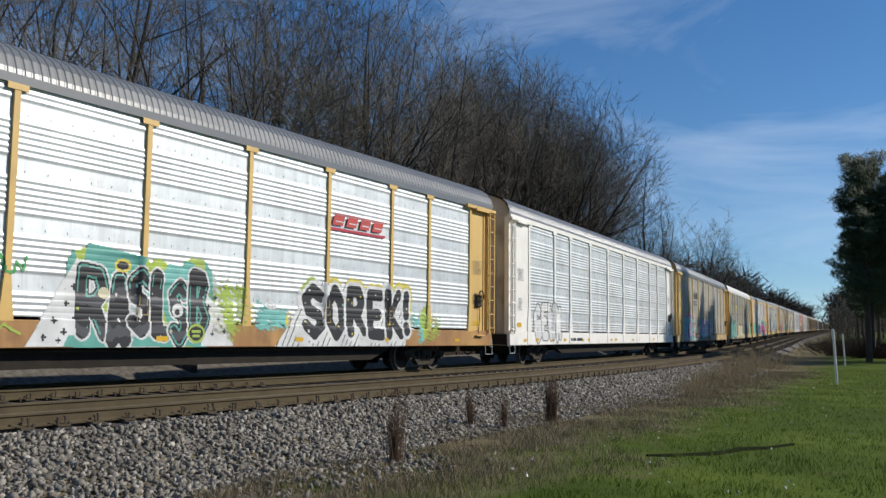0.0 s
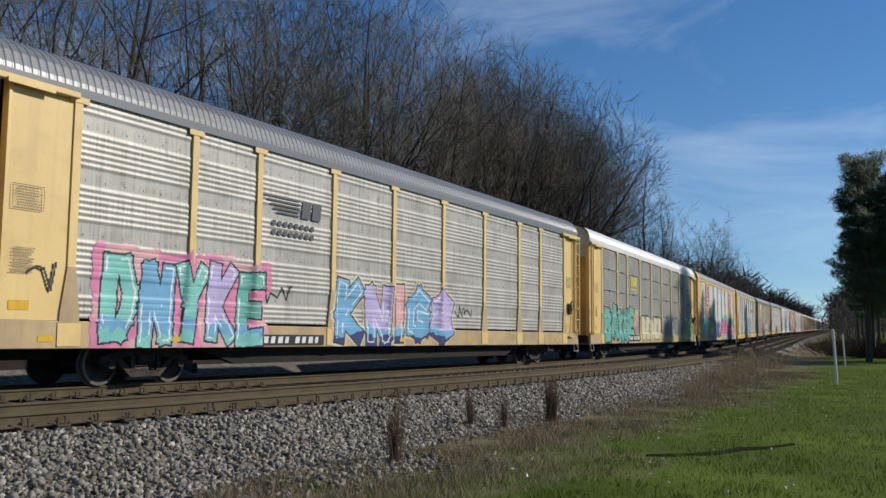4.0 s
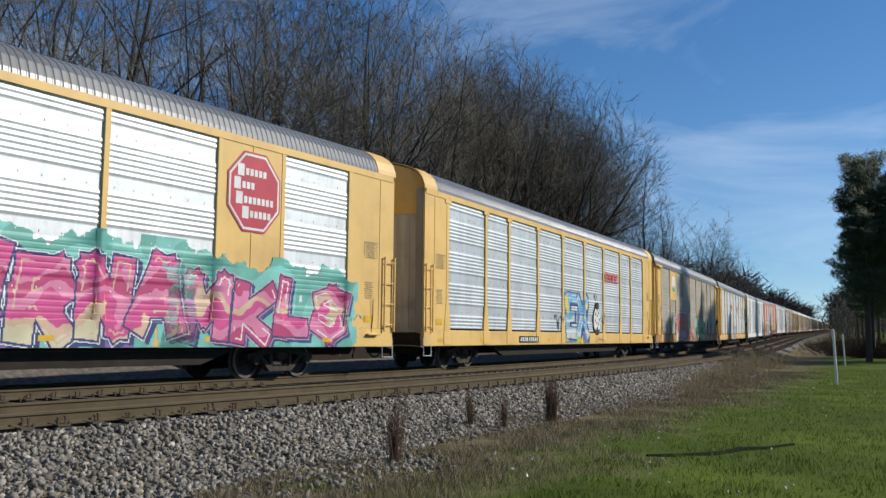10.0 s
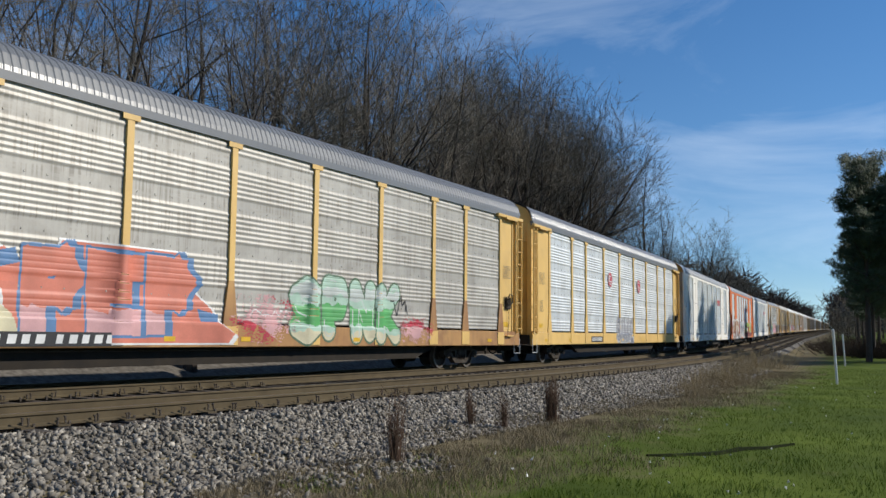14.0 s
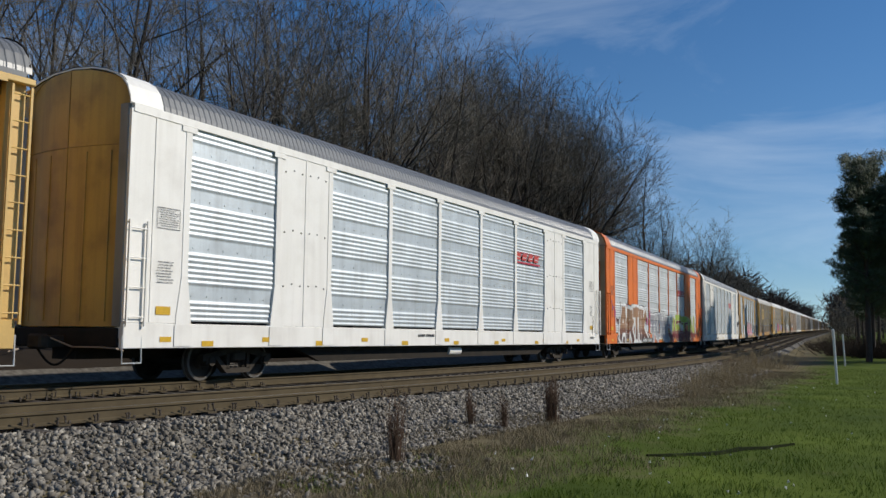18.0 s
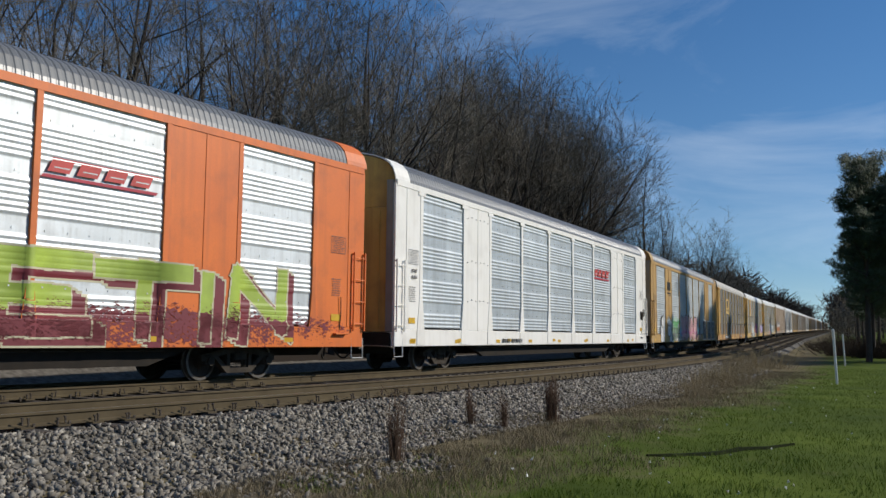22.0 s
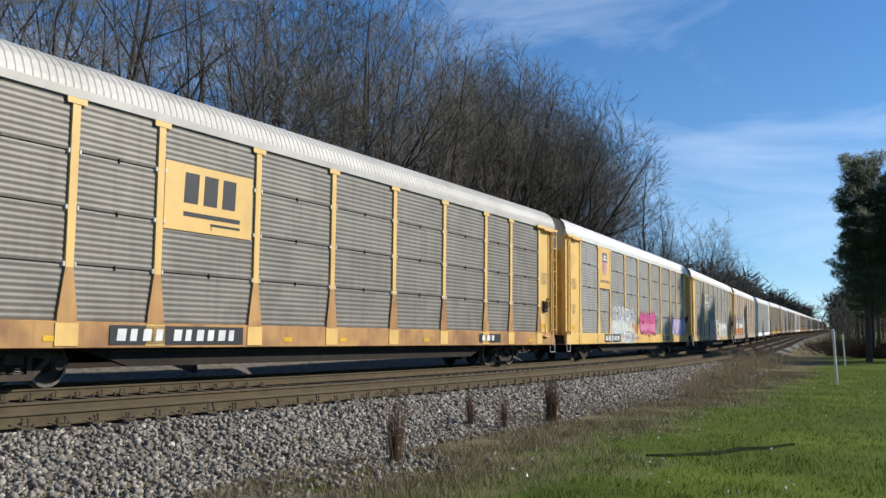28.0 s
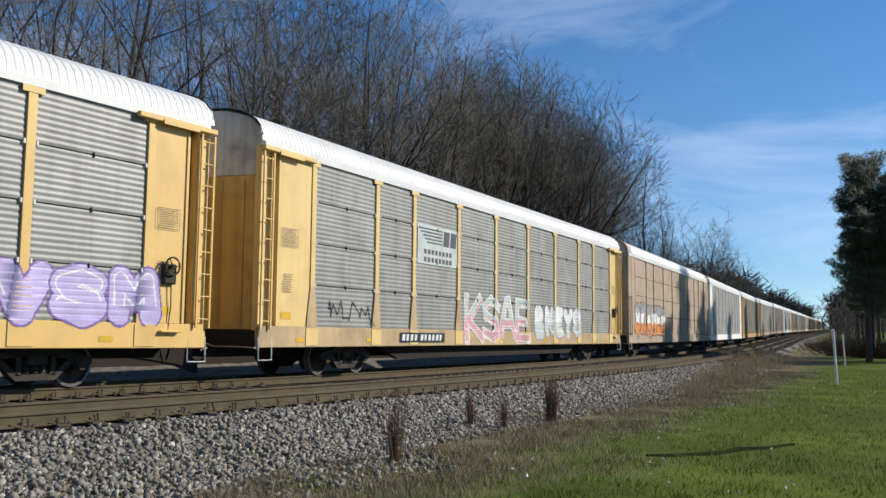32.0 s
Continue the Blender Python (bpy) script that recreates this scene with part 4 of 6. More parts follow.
    return np.maximum(np.abs((px - a[0]) * dz - (pz - a[1]) * dx) / ln, np.maximum(-k, k - ln))


def piece(car, spec, u0, u1, z0, z1, word, fill, line="black", rim=0.035, fat=0.2, square=False, shade=None, halo=None, outer=None, cloud=(), spread=0.3, under=(), hatch=None, shine="", alter=(), swirl=0.05, spots=None, over=(), slant=0.0, bounce=0.06, lead=0.95, squeeze=(), seed=1, label="", margin=0.12):
    """A spray-painted piece. fill: bands of colour (up to which height, colour); alter: letter by letter; shade: (colour, du, dz); halo, outer: (colour, width);
    cloud: colours behind; under, over: (polygon, colour); hatch: (colour, polygon, pitch); spots: (colours, count, radius); squeeze: a width for each letter."""
    rg = random.Random(seed)
    W, H = u1 - u0, z1 - z0
    rim *= 1.3
    sizes = list(squeeze) or [0.45 if c in "I!" else 1.0 for c in word]
    unit = W / sum(sizes)
    t = fat * min(unit, H)
    mats = []

    def no(c):
        if c not in mats:
            mats.append(c)
        return mats.index(c)

    def colour(cu, cz):
        metric = square_distance if square else seg_distance
        each, drop, x = [], np.full(cu.shape, 9.0), u0
        for g, c in enumerate(word):
            lw = sizes[g] * unit
            inner = max(lw * lead - 1.6 * t, 0.1 * lw)
            oz = z0 + t + 0.5 * bounce * H * (1 + math.sin(g * 2.1 + seed))
            gh = H - 2 * t - bounce * H
            d = np.full(cu.shape, 9.0)
            for st in STROKES[c]:
                pts = [(x + lw * (1 - lead) / 2 + 0.8 * t + px * inner + slant * pz * gh + rg.gauss(0, 0.02 * lw), oz + pz * gh + rg.gauss(0, 0.015 * H)) for px, pz in st]
                for a, b in zip(pts, pts[1:]):
                    d = np.minimum(d, metric(cu, cz, a, b))
                    if shade:
                        for q in (0.33, 0.66, 1.0):
                            drop = np.minimum(drop, metric(cu - shade[1] * q, cz - shade[2] * q, a, b))
            each.append(d + 0.10 * t * blotch(cu, cz, 4.0 / max(H, 0.5), seed + g))
            x += lw
        near = np.minimum.reduce(each)
        out = np.full(cu.shape, -1)
        if cloud:
            mask = near + 0.30 * spread * blotch(cu, cz, 3.0, seed + 5) + 0.15 * spread * blotch(cu, cz, 13.0, seed + 6) + 0.07 * spread * blotch(cu, cz, 37.0, seed + 8) < t + spread
            pick = ((blotch(cu, cz, 1.8, seed + 9) + 1) / 2 * len(cloud)).clip(0, len(cloud) - 1).astype(int)
            table = np.array([no(c) for c in cloud])
            out = np.where(mask, table[pick], out)
        for poly, c in under:
            out = np.where(inside(cu, cz, poly), no(c), out)
        if hatch:
            c, poly, pitch = hatch
            out = np.where(inside(cu, cz, poly) & ((cu * 0.9 - cz * 0.55 + 0.02 * blotch(cu, cz, 3, seed)) % pitch < 0.03) & (blotch(cu, cz, 6, seed + 2) > -0.3), no(c), out)
        if shade:
            out = np.where(drop < t + rim, no(line), out)
            out = np.where(drop < t, no(shade[0]), out)
        if outer:
            out = np.where(near < t + rim + halo[1] + outer[1], no(outer[0]), out)
        if halo:
            out = np.where(near < t + rim + halo[1], no(halo[0]), out)
        h = (cz - z0) / H + swirl * blotch(cu, cz, 3.5, seed + 3) + 0.035 * blotch(cu, cz, 16.0, seed + 4)
        paint = np.full(cu.shape, no(fill[-1][1]))
        for limit, c in reversed(fill[:-1]):
            paint = np.where(h < limit, no(c), paint)
        for g, d in enumerate(each):
            out = np.where(d < t + rim, no(line), out)
            out = np.where(d < t, np.where(h > 0.28, no(alter[g % len(alter)]), paint) if alter else paint, out)
            if shine:
                out = np.where((d > t * 0.50) & (d < t * 0.50 + 0.035) & (blotch(cu, cz, 3.2, seed + 12) > 0.15), no(shine), out)
        if spots:
            cols, count, r = spots
            for _ in range(count):
                a, b, rr, c = rg.uniform(u0, u1), rg.uniform(z0 + 0.1 * H, z1 - 0.1 * H), r * rg.uniform(0.5, 1.3), rg.choice(cols)
                out = np.where(((cu - a) ** 2 + (cz - b) ** 2 < rr * rr) & (near < t * 0.8), no(c), out)
        for poly, c in over:
            out = np.where(inside(cu, cz, poly), no(c), out)
        return out

    polys = [p for q, _ in list(under) + list(over) for p in q]
    lo = min([u0 - margin] + [p[0] for p in polys]) - (spread if cloud else 0)
    hi = max([u1 + margin] + [p[0] for p in polys]) + (spread if cloud else 0)
    return part("graffiti", paint_mesh(spec, lo, hi, max(0.725, z0 - 0.15), z1 + margin + (spread * 0.8 if cloud else 0), colour, mats), car, label)


def ball(u, z, a, b, n=20):
    return [(u + a * math.cos(2 * math.pi * k / n), z + b * math.sin(2 * math.pi * k / n)) for k in range(n)]


def scrawl(car, spec, u0, u1, z0, z1, c, seed, label="", r=0.022):
    """Thin spray-can loops."""
    rg = random.Random(seed)
    pts, u = [], u0
    while u < u1:
        pts.append((u, rg.uniform(z0, z1)))
        u += rg.uniform(0.02, 0.16)
    def colour(cu, cz):
        d = np.full(cu.shape, 9.0)
        for a, b in zip(pts, pts[1:]):
            d = np.minimum(d, seg_distance(cu, cz, a, b))
        return np.where(d < r, 0, -1)
    return part("graffiti", paint_mesh(spec, u0 - 0.05, u1 + 0.05, z0 - 0.05, z1 + 0.05, colour, [c], 0.02), car, label)


def wash(car, spec, u0, u1, z0, z1, colours, seed, label=""):
    """Cloudy overspray with soft, broken edges."""
    def colour(cu, cz):
        ex, ez = (cu - (u0 + u1) / 2) / ((u1 - u0) / 2), (cz - (z0 + z1) / 2) / ((z1 - z0) / 2)
        keep = ex ** 2 + ez ** 2 + 0.45 * blotch(cu, cz, 7, seed) + 0.35 * blotch(cu, cz, 24, seed + 7) + 0.55 * blotch(cu, cz, 70, seed + 8) < 0.42
        pick = ((blotch(cu, cz, 2.0, seed + 2) + 1) / 2 * len(colours)).clip(0, len(colours) - 1).astype(int)
        return np.where(keep, pick, -1)
    return part("graffiti", paint_mesh(spec, u0, u1, z0, z1, colour, colours), car, label)


def flat(name, car, polys, mats, y=FACE - 0.008, label=""):
    """A thin painted or riveted plate: polygons in u and z, each with a material number and a lift off the side."""
    def one(some):
        b = Build()
        for pts, mi, lift in some:
            b.add([(u, y - lift, z) for u, z in pts], [tuple(range(len(pts)))], mi)
        return b.mesh(name, mats)
    if name == "graffiti" or len(polys) == 1 or car.parent:
        return part(name, one(polys), car, label)
    base = part(name, one(polys[:1]), car, label)
    for p in polys[1:]:
        part("bar", one([p]), base)
    return base


def rect(u0, u1, z0, z1, lean=0.0):
    return [(u0, z0), (u1, z0), (u1 + lean, z1), (u0 + lean, z1)]


def number_patch(car, u0, u1, z0, z1, back, fore, digits, seed=0):
    """The wagon's mark and number, as plain bars."""
    base = flat("number_patch", car, [(rect(u0, u1, z0, z1), 0, 0.0)], [ink(back)], FACE - 0.012, "painted number patch") if back else car
    k = (u1 - u0) / (digits + 1.5)
    for i in range(digits):
        a = u0 + k * (0.5 + i + (0.5 if i > 3 else 0))
        za, zb = z0 + (z1 - z0) * 0.2, z1 - (z1 - z0) * 0.18
        wide = k * (0.62, 0.5, 0.66, 0.56)[(i * 7 + digits) % 4]
        flat("bar", base, [(rect(a, a + wide, za, zb, 0.03), 0, 0.003)], [ink(fore)], FACE - 0.012)


def octagon(car, u0, u1, z0, z1, y=FACE - 0.01):
    """A red octagonal railway badge with a white rim and plain white bars."""
    def ring(k):
        cu, cz, hu, hz = (u0 + u1) / 2, (z0 + z1) / 2, (u1 - u0) / 2 * k, (z1 - z0) / 2 * k
        q = 0.42
        return [(cu - hu * q, cz - hz), (cu + hu * q, cz - hz), (cu + hu, cz - hz * q), (cu + hu, cz + hz * q), (cu + hu * q, cz + hz), (cu - hu * q, cz + hz), (cu - hu, cz + hz * q), (cu - hu, cz - hz * q)]
    w, h = u1 - u0, z1 - z0
    polys = [(ring(1.0), 0, 0), (ring(0.95), 1, 0.003), (ring(0.89), 0, 0.006)]
    for a, b, c in ((0.32, 0.66, 0.70), (0.26, 0.50, 0.53), (0.30, 0.84, 0.35), (0.42, 0.78, 0.18)):
        polys.append((rect(u0 + w * (a - 0.15), u0 + w * (a - 0.03), z0 + h * (c - 0.02), z0 + h * (c + 0.13)), 1, 0.009))
        k = a
        while k < b:
            polys.append((rect(u0 + w * k, u0 + w * (k + 0.06), z0 + h * c, z0 + h * (c + 0.085)), 1, 0.009))
            k += 0.083
    flat("badge", car, polys, [ink("crimson"), ink("white")], y, "red octagonal badge with white bars")


def red_logo(car, u0, u1, z0, z1):
    """Slanted red bars over a long underline."""
    w, h = u1 - u0, z1 - z0
    polys = [(rect(u0, u1 - 0.1, z0, z0 + h * 0.16, 0.05), 1, 0.0)]
    for i in range(4):
        a = u0 + 0.12 + i * w * 0.225
        polys += [(rect(a, a + w * 0.17, z0 + h * 0.3, z1 - h * 0.1, 0.10), 0, 0.003), (rect(a + w * 0.05, a + w * 0.17, z0 + h * 0.5, z0 + h * 0.56, 0.01), 2, 0.006)]
    polys.append((rect(u0 + 0.2, u1, z1 - h * 0.06, z1, 0.03), 1, 0.003))
    flat("logo", car, polys, [ink("red"), ink("crimson"), ink("white")], FACE + 0.012, "faded red slanted lettering logo as bars")


def block_logo(car, u0, u1, z0, z1, back, fore, y):
    """A company plate: three heavy blocks over two rules."""
    w, h = u1 - u0, z1 - z0
    polys = [(rect(u0, u1, z0, z1), 0, 0.0)] if back else []
    for i in range(3):
        a = u0 + w * (0.2 + i * 0.215)
        polys.append((rect(a, a + w * 0.155, z0 + h * 0.42, z0 + h * 0.88, 0.03), 1, 0.003))
    polys += [(rect(u0 + w * 0.2, u0 + w * 0.85, z0 + h * 0.22, z0 + h * 0.29), 1, 0.003), (rect(u0 + w * 0.5, u0 + w * 0.85, z0 + h * 0.12, z0 + h * 0.16), 1, 0.003)]
    flat("logo", car, polys, [M["yellow"] if back == "plate" else ink(back or fore), ink(fore), M["grey"]], y, "company plate with block lettering as bars")


def speed_logo(car, u0, u1, z0, z1, back, y):
    w, h = u1 - u0, z1 - z0
    polys = [(rect(u0, u1, z0, z1), 0, 0.0)] if back else []
    for i in range(5):
        polys.append((rect(u0 + w * (0.02 + 0.05 * i), u0 + w * 0.6, z0 + h * (0.88 - i * 0.085), z0 + h * (0.92 - i * 0.085)), 1, 0.003))
    polys += [(rect(u0 + w * 0.62, u0 + w * 0.77, z0 + h * 0.52, z0 + h * 0.92, 0.05), 1, 0.003), (rect(u0 + w * 0.80, u0 + w * 0.95, z0 + h * 0.52, z0 + h * 0.92, 0.05), 1, 0.003)]
    for a in (0.26, 0.06):
        for i in range(8):
            polys.append((rect(u0 + w * (0.15 + i * 0.09), u0 + w * (0.21 + i * 0.09), z0 + h * a, z0 + h * (a + 0.12)), 1, 0.003))
    flat("logo", car, polys, [ink(back or "grey"), ink("darkgrey")], y, "grey company mark of stripes and bars")


def reflectors(car, z, us, w=0.34, h=0.11):
    for u in us:
        flat("reflector", car, [(rect(u, u + w, z, z + h), 0, 0.0)], [M["sticker"]], FACE - 0.003, "yellow reflective tape")


def data_panel(car, u0, u1, z0, z1, rows, c="darkgrey", boxed=False, seed=0):
    b = Build()
    rows *= 2
    stencil(b, u0, z0, u1 - u0, z1 - z0, rows, FACE - 0.004, seed)
    if boxed:
        e = 0.012
        for q in (rect(u0 - 0.03, u1 + 0.03, z0 - 0.03, z0 - 0.03 + e), rect(u0 - 0.03, u1 + 0.03, z1 + 0.03 - e, z1 + 0.03), rect(u0 - 0.03, u0 - 0.03 + e, z0, z1), rect(u1 + 0.03 - e, u1 + 0.03, z0, z1)):
            b.add([(u, FACE - 0.004, z) for u, z in q], [(0, 1, 2, 3)])
    tagged(part("stencil_marking", b.mesh("stencil_marking", [ink(c)]), car, "small dark stencilled data lines"), kind="stuff")


def text_mark(car, words, u, z, size, c, y):
    cu = bpy.data.curves.new("text", "FONT")
    cu.body, cu.size, cu.fill_mode = words, size, "FRONT"
    tmp = new("text", cu)
    bpy.context.view_layer.update()
    me = bpy.data.meshes.new_from_object(tmp.evaluated_get(bpy.context.evaluated_depsgraph_get()))
    bpy.data.objects.remove(tmp)
    me.materials.clear()
    me.materials.append(ink(c))
    me.transform(Matrix(((1, 0, 0, u), (0, 0, 1, y), (0, 1, 0, z), (0, 0, 0, 1))))
    return part("lettering", me, car, "dark slogan lettering on the yellow plate")


def upper_plate(car, k, z0, z1, m):
    """A smooth painted sheet over the upper part of one bay."""
    part("sign_plate", Build().box(POSTS[k] + 0.1, POSTS[k + 1] - 0.1, FACE + 0.004, FACE + 0.03, z0, z1, bev=0.006).mesh("sign_plate", [m]), car, "smooth yellow sign plate")


def paint_all():
    w = {i: c for i, c in WAGONS}
    g = lambda i, *a, **k: piece(w[i], SPECS[i], *a, **k)
    tag = lambda i, *a, **k: scrawl(w[i], SPECS[i], *a, **k)
    # wagon 0
    wing = [(9.75, 0.74), (10.75, 2.35), (11.1, 0.74)]
    stars = [(q, "black") for u, z in ((10.1, 0.9), (10.3, 1.2), (10.5, 1.0), (10.55, 1.5), (10.75, 1.25), (10.7, 1.8), (10.4, 0.85), (14.1, 1.0), (14.3, 1.3), (14.0, 1.55), (14.45, 1.05), (13.9, 1.85), (14.2, 1.75)) for q in (rect(u - 0.06, u + 0.06, z - 0.02, z + 0.02), rect(u - 0.018, u + 0.018, z - 0.06, z + 0.06))]
    g(0, 10.75, 14.0, 0.74, 2.32, "RASLSB", [(0.12, "black"), (0.24, "darkgrey"), (0.5, "black"), (0.62, "darkgrey"), (1.2, "black")], "white", 0.03, 0.26, shine="teal", cloud=("teal", "lime", "teal", "pale", "lime", "teal"), spread=0.22, lead=1.12, bounce=0.12, squeeze=(1.3, 0.8, 1, 0.8, 0.9, 1),
      under=[(wing, "white"), ([(13.5, 0.74), (13.7, 2.0), (14.35, 1.5), (14.75, 0.74)], "white"), ([(10.85, 2.2), (10.95, 2.62), (12.3, 2.45), (12.2, 2.1)], "teal"), ([(12.6, 2.0), (12.9, 2.38), (13.4, 2.3), (13.5, 2.0)], "aqua"), ([(10.5, 0.74), (10.6, 0.95), (13.8, 0.9), (13.8, 0.74)], "teal")],
      over=stars + [(ball(11.35, 1.72, 0.13, 0.11), "cream"), (ball(13.15, 1.45, 0.15, 0.14), "white"), (ball(13.15, 1.42, 0.07, 0.06), "black"), (ball(13.65, 1.0, 0.24, 0.2), "lime"), (ball(13.65, 1.0, 0.19, 0.15), "black"), (rect(13.53, 13.77, 1.02, 1.06), "lime"), (rect(13.55, 13.75, 0.93, 0.97), "lime"), (ball(11.75, 2.25, 0.2, 0.13), "yellow"), (ball(11.75, 2.25, 0.14, 0.08), "black")],
      spots=(("lime", "white", "cream"), 8, 0.03), seed=3, label="black and teal wildstyle graffiti with white outlines")
    board = [(16.1, 0.73), (17.2, 1.9), (17.45, 2.30), (21.4, 2.2), (21.7, 1.4), (21.6, 0.73)]
    g(0, 17.1, 21.9, 0.86, 2.30, "SOREK!", [(0.22, "black"), (0.28, "darkgrey"), (1.2, "black")], "white", 0.07, 0.17, square=False, cloud=("lime", "white", "yellow"), spread=0.16, under=[(board, "white")], hatch=("black", board, 0.17), spots=(("white", "yellow", "aqua", "white"), 38, 0.032), slant=-0.06, lead=1.06, seed=4, label="black block graffiti on a white hatched ground")
    g(0, 7.6, 8.85, 1.25, 2.3, "K", [(1.2, "teal")], "black", 0.04, 0.2, square=True, seed=2, slant=0.2)
    tag(0, 9.2, 9.75, 1.95, 2.45, "green", 7)
    tag(0, 8.8, 9.7, 0.95, 1.15, "lime", 17)
    wash(w[0], SPECS[0], 13.9, 15.2, 0.75, 2.4, ["lime", "cream", "lime"], 3)
    wash(w[0], SPECS[0], 15.2, 16.7, 0.95, 1.9, ["yellow", "aqua", "white"], 5)
    wash(w[0], SPECS[0], 21.7, 23.6, 0.75, 1.9, ["white", "aqua", "lime", "yellow"], 8)
    red_logo(w[0], 18.03, 20.6, 3.62, 4.06)
    # wagon 1
    g(1, 2.1, 5.3, 0.82, 2.36, "GEWN", [(1.2, "white")], "black", 0.03, 0.22, lead=1.0, seed=11, label="white bubble graffiti with black outlines")
    for a, b, z, q in ((5.2, 8.5, 1.30, 1), (9.4, 10.9, 1.3, 2), (15.5, 17.3, 1.3, 3), (18.6, 19.6, 1.3, 4)):
        tag(1, a, b, z, z + 0.4, "white", q)
    number_patch(w[1], 6.3, 8.2, 0.82, 1.02, "", "black", 8)
    reflectors(w[1], 0.85, (2.2, 5.5, 8.9, 13.4, 18.0, 21.5))
    # wagon 2
    g(2, 2.15, 6.7, 0.74, 2.46, "DNYKE", [(0.14, "aqua"), (0.45, "sky"), (0.62, "teal"), (1.2, "teal")], "black", 0.032, 0.19, square=True, shine="white", alter=("aqua", "sky", "aqua", "lilac", "teal"), cloud=("rose", "pink", "rose"), spread=0.2, slant=0.08, lead=0.98, seed=21, label="teal and blue graffiti on a pink cloud")
    g(2, 9.3, 15.8, 0.74, 2.44, "KNIGS", [(0.16, "navy"), (0.5, "sky"), (0.8, "lilac"), (1.2, "sky")], "black", 0.03, 0.17, square=True, shine="white", alter=("sky", "lilac", "rose", "sky", "lilac"), cloud=("cream", "peach"), spread=0.10, slant=0.06, seed=22, label="blue and lilac graffiti letters")
    tag(2, 0.72, 1.3, 1.7, 2.2, "black", 5)
    tag(2, 6.7, 7.8, 1.7, 2.2, "black", 6)
    tag(2, 16.0, 17.2, 1.6, 2.0, "black", 9)
    speed_logo(w[2], 6.62, 8.9, 3.2, 4.25, "", FACE + 0.02)
    number_patch(w[2], 6.6, 9.0, 0.76, 1.0, "black", "white", 8)
    # wagon 3
    block_logo(w[3], 7.0, 9.1, 3.2, 4.25, "", "yellow", FACE + 0.03)
    g(3, 1.95, 8.0, 0.76, 2.52, "BAKSE", [(0.3, "teal"), (0.34, "aqua"), (0.7, "teal"), (0.74, "aqua"), (1.2, "teal")], "black", 0.05, 0.18, square=True, shade=("moss", 0.09, -0.05), cloud=("peach", "rose", "peach"), spread=0.10, lead=0.98, bounce=0.12, squeeze=(1.15, 0.95, 1.0, 0.95, 0.9), slant=0.05, seed=31, label="teal graffiti with black outlines on peach overspray")
    g(3, 9.75, 15.0, 0.78, 2.16, "BENER", [(1.2, "cream")], "black", 0.03, 0.21, lead=1.0, bounce=0.12, seed=32, label="cream bubble graffiti with black outlines")
    g(3, 16.3, 20.6, 1.0, 2.30, "RIPO", [(1.2, "slate")], "darkgrey", 0.03, 0.05, seed=33, label="grey graffiti outlines")
    tag(3, 21.0, 22.7, 1.3, 2.0, "darkgrey", 38, r=0.03)
    g(3, 23.1, 25.3, 0.92, 2.20, "KS", [(0.4, "green"), (1.2, "leaf")], "white", 0.05, 0.26, cloud=("green", "white"), spread=0.1, seed=34)
    tag(3, 25.0, 26.1, 1.3, 2.0, "darkgrey", 37, r=0.03)
    wash(w[3], SPECS[3], 7.4, 9.2, 1.2, 2.6, ["rose", "peach", "cream"], 35)
    number_patch(w[3], 6.35, 9.3, 0.82, 1.14, "black", "white", 9)
    # wagon 4
    octagon(w[4], 4.68, 6.3, 3.23, 5.02, FACE - 0.006)
    octagon(w[4], 21.1, 22.75, 3.23, 5.0, FACE - 0.006)
    g(4, 1.7, 4.5, 0.98, 2.46, "DES", [(0.5, "aqua"), (1.2, "aqua")], "black", 0.035, 0.25, lead=1.1, bounce=0.1, seed=41, label="bright aqua graffiti")
    flat("graffiti", w[4], [([(4.62, 1.9), (4.95, 2.5), (5.5, 2.3), (5.6, 1.8), (5.1, 1.45)], 0, 0)], [ink("white")], FACE - 0.004, "white painted diamond")
    tag(4, 4.8, 5.45, 1.7, 2.3, "navy", 12)
    wash(w[4], SPECS[4], 4.7, 6.6, 0.75, 1.8, ["orange", "purple", "clay"], 43)
    g(4, 5.7, 9.7, 0.73, 2.46, "PKE", [(0.2, "green"), (0.32, "lime"), (0.55, "mint"), (0.72, "leaf"), (0.85, "lime"), (1.2, "leaf")], "navy", 0.05, 0.24, square=True, halo=("white", 0.04), cloud=("purple", "lilac", "purple"), spread=0.2, shine="cream", swirl=0.2, lead=1.02, bounce=0.1, seed=44, over=[(ball(6.9, 2.45, 0.22, 0.12), "cream")], label="green graffiti with blue and white outlines")
    g(4, 9.85, 14.2, 0.86, 2.34, "MONKS", [(0.3, "navy"), (0.5, "blue"), (0.6, "navy"), (1.2, "blue")], "cream", 0.04, 0.25, cloud=("cream", "cream", "yellow"), spread=0.14, lead=1.06, squeeze=(1.2, 1, 0.9, 0.8, 0.9), seed=45, label="dark blue bubble graffiti with cream outlines")
    g(4, 14.9, 20.0, 0.75, 2.52, "URNA", [(0.12, "cream"), (0.24, "peach"), (0.42, "hotpink"), (0.55, "pink"), (0.72, "magenta"), (0.8, "pink"), (1.2, "hotpink")], "navy", 0.035, 0.2, square=True, shade=("navy", 0.12, -0.08), halo=("white", 0.02), cloud=("teal", "aqua", "teal", "purple"), spread=0.32, shine="peach", swirl=0.2, slant=0.1, lead=1.0, bounce=0.12, seed=46, under=[(ball(15.1, 1.45, 0.6, 0.55), "salmon")], label="pink and red wildstyle graffiti on teal")
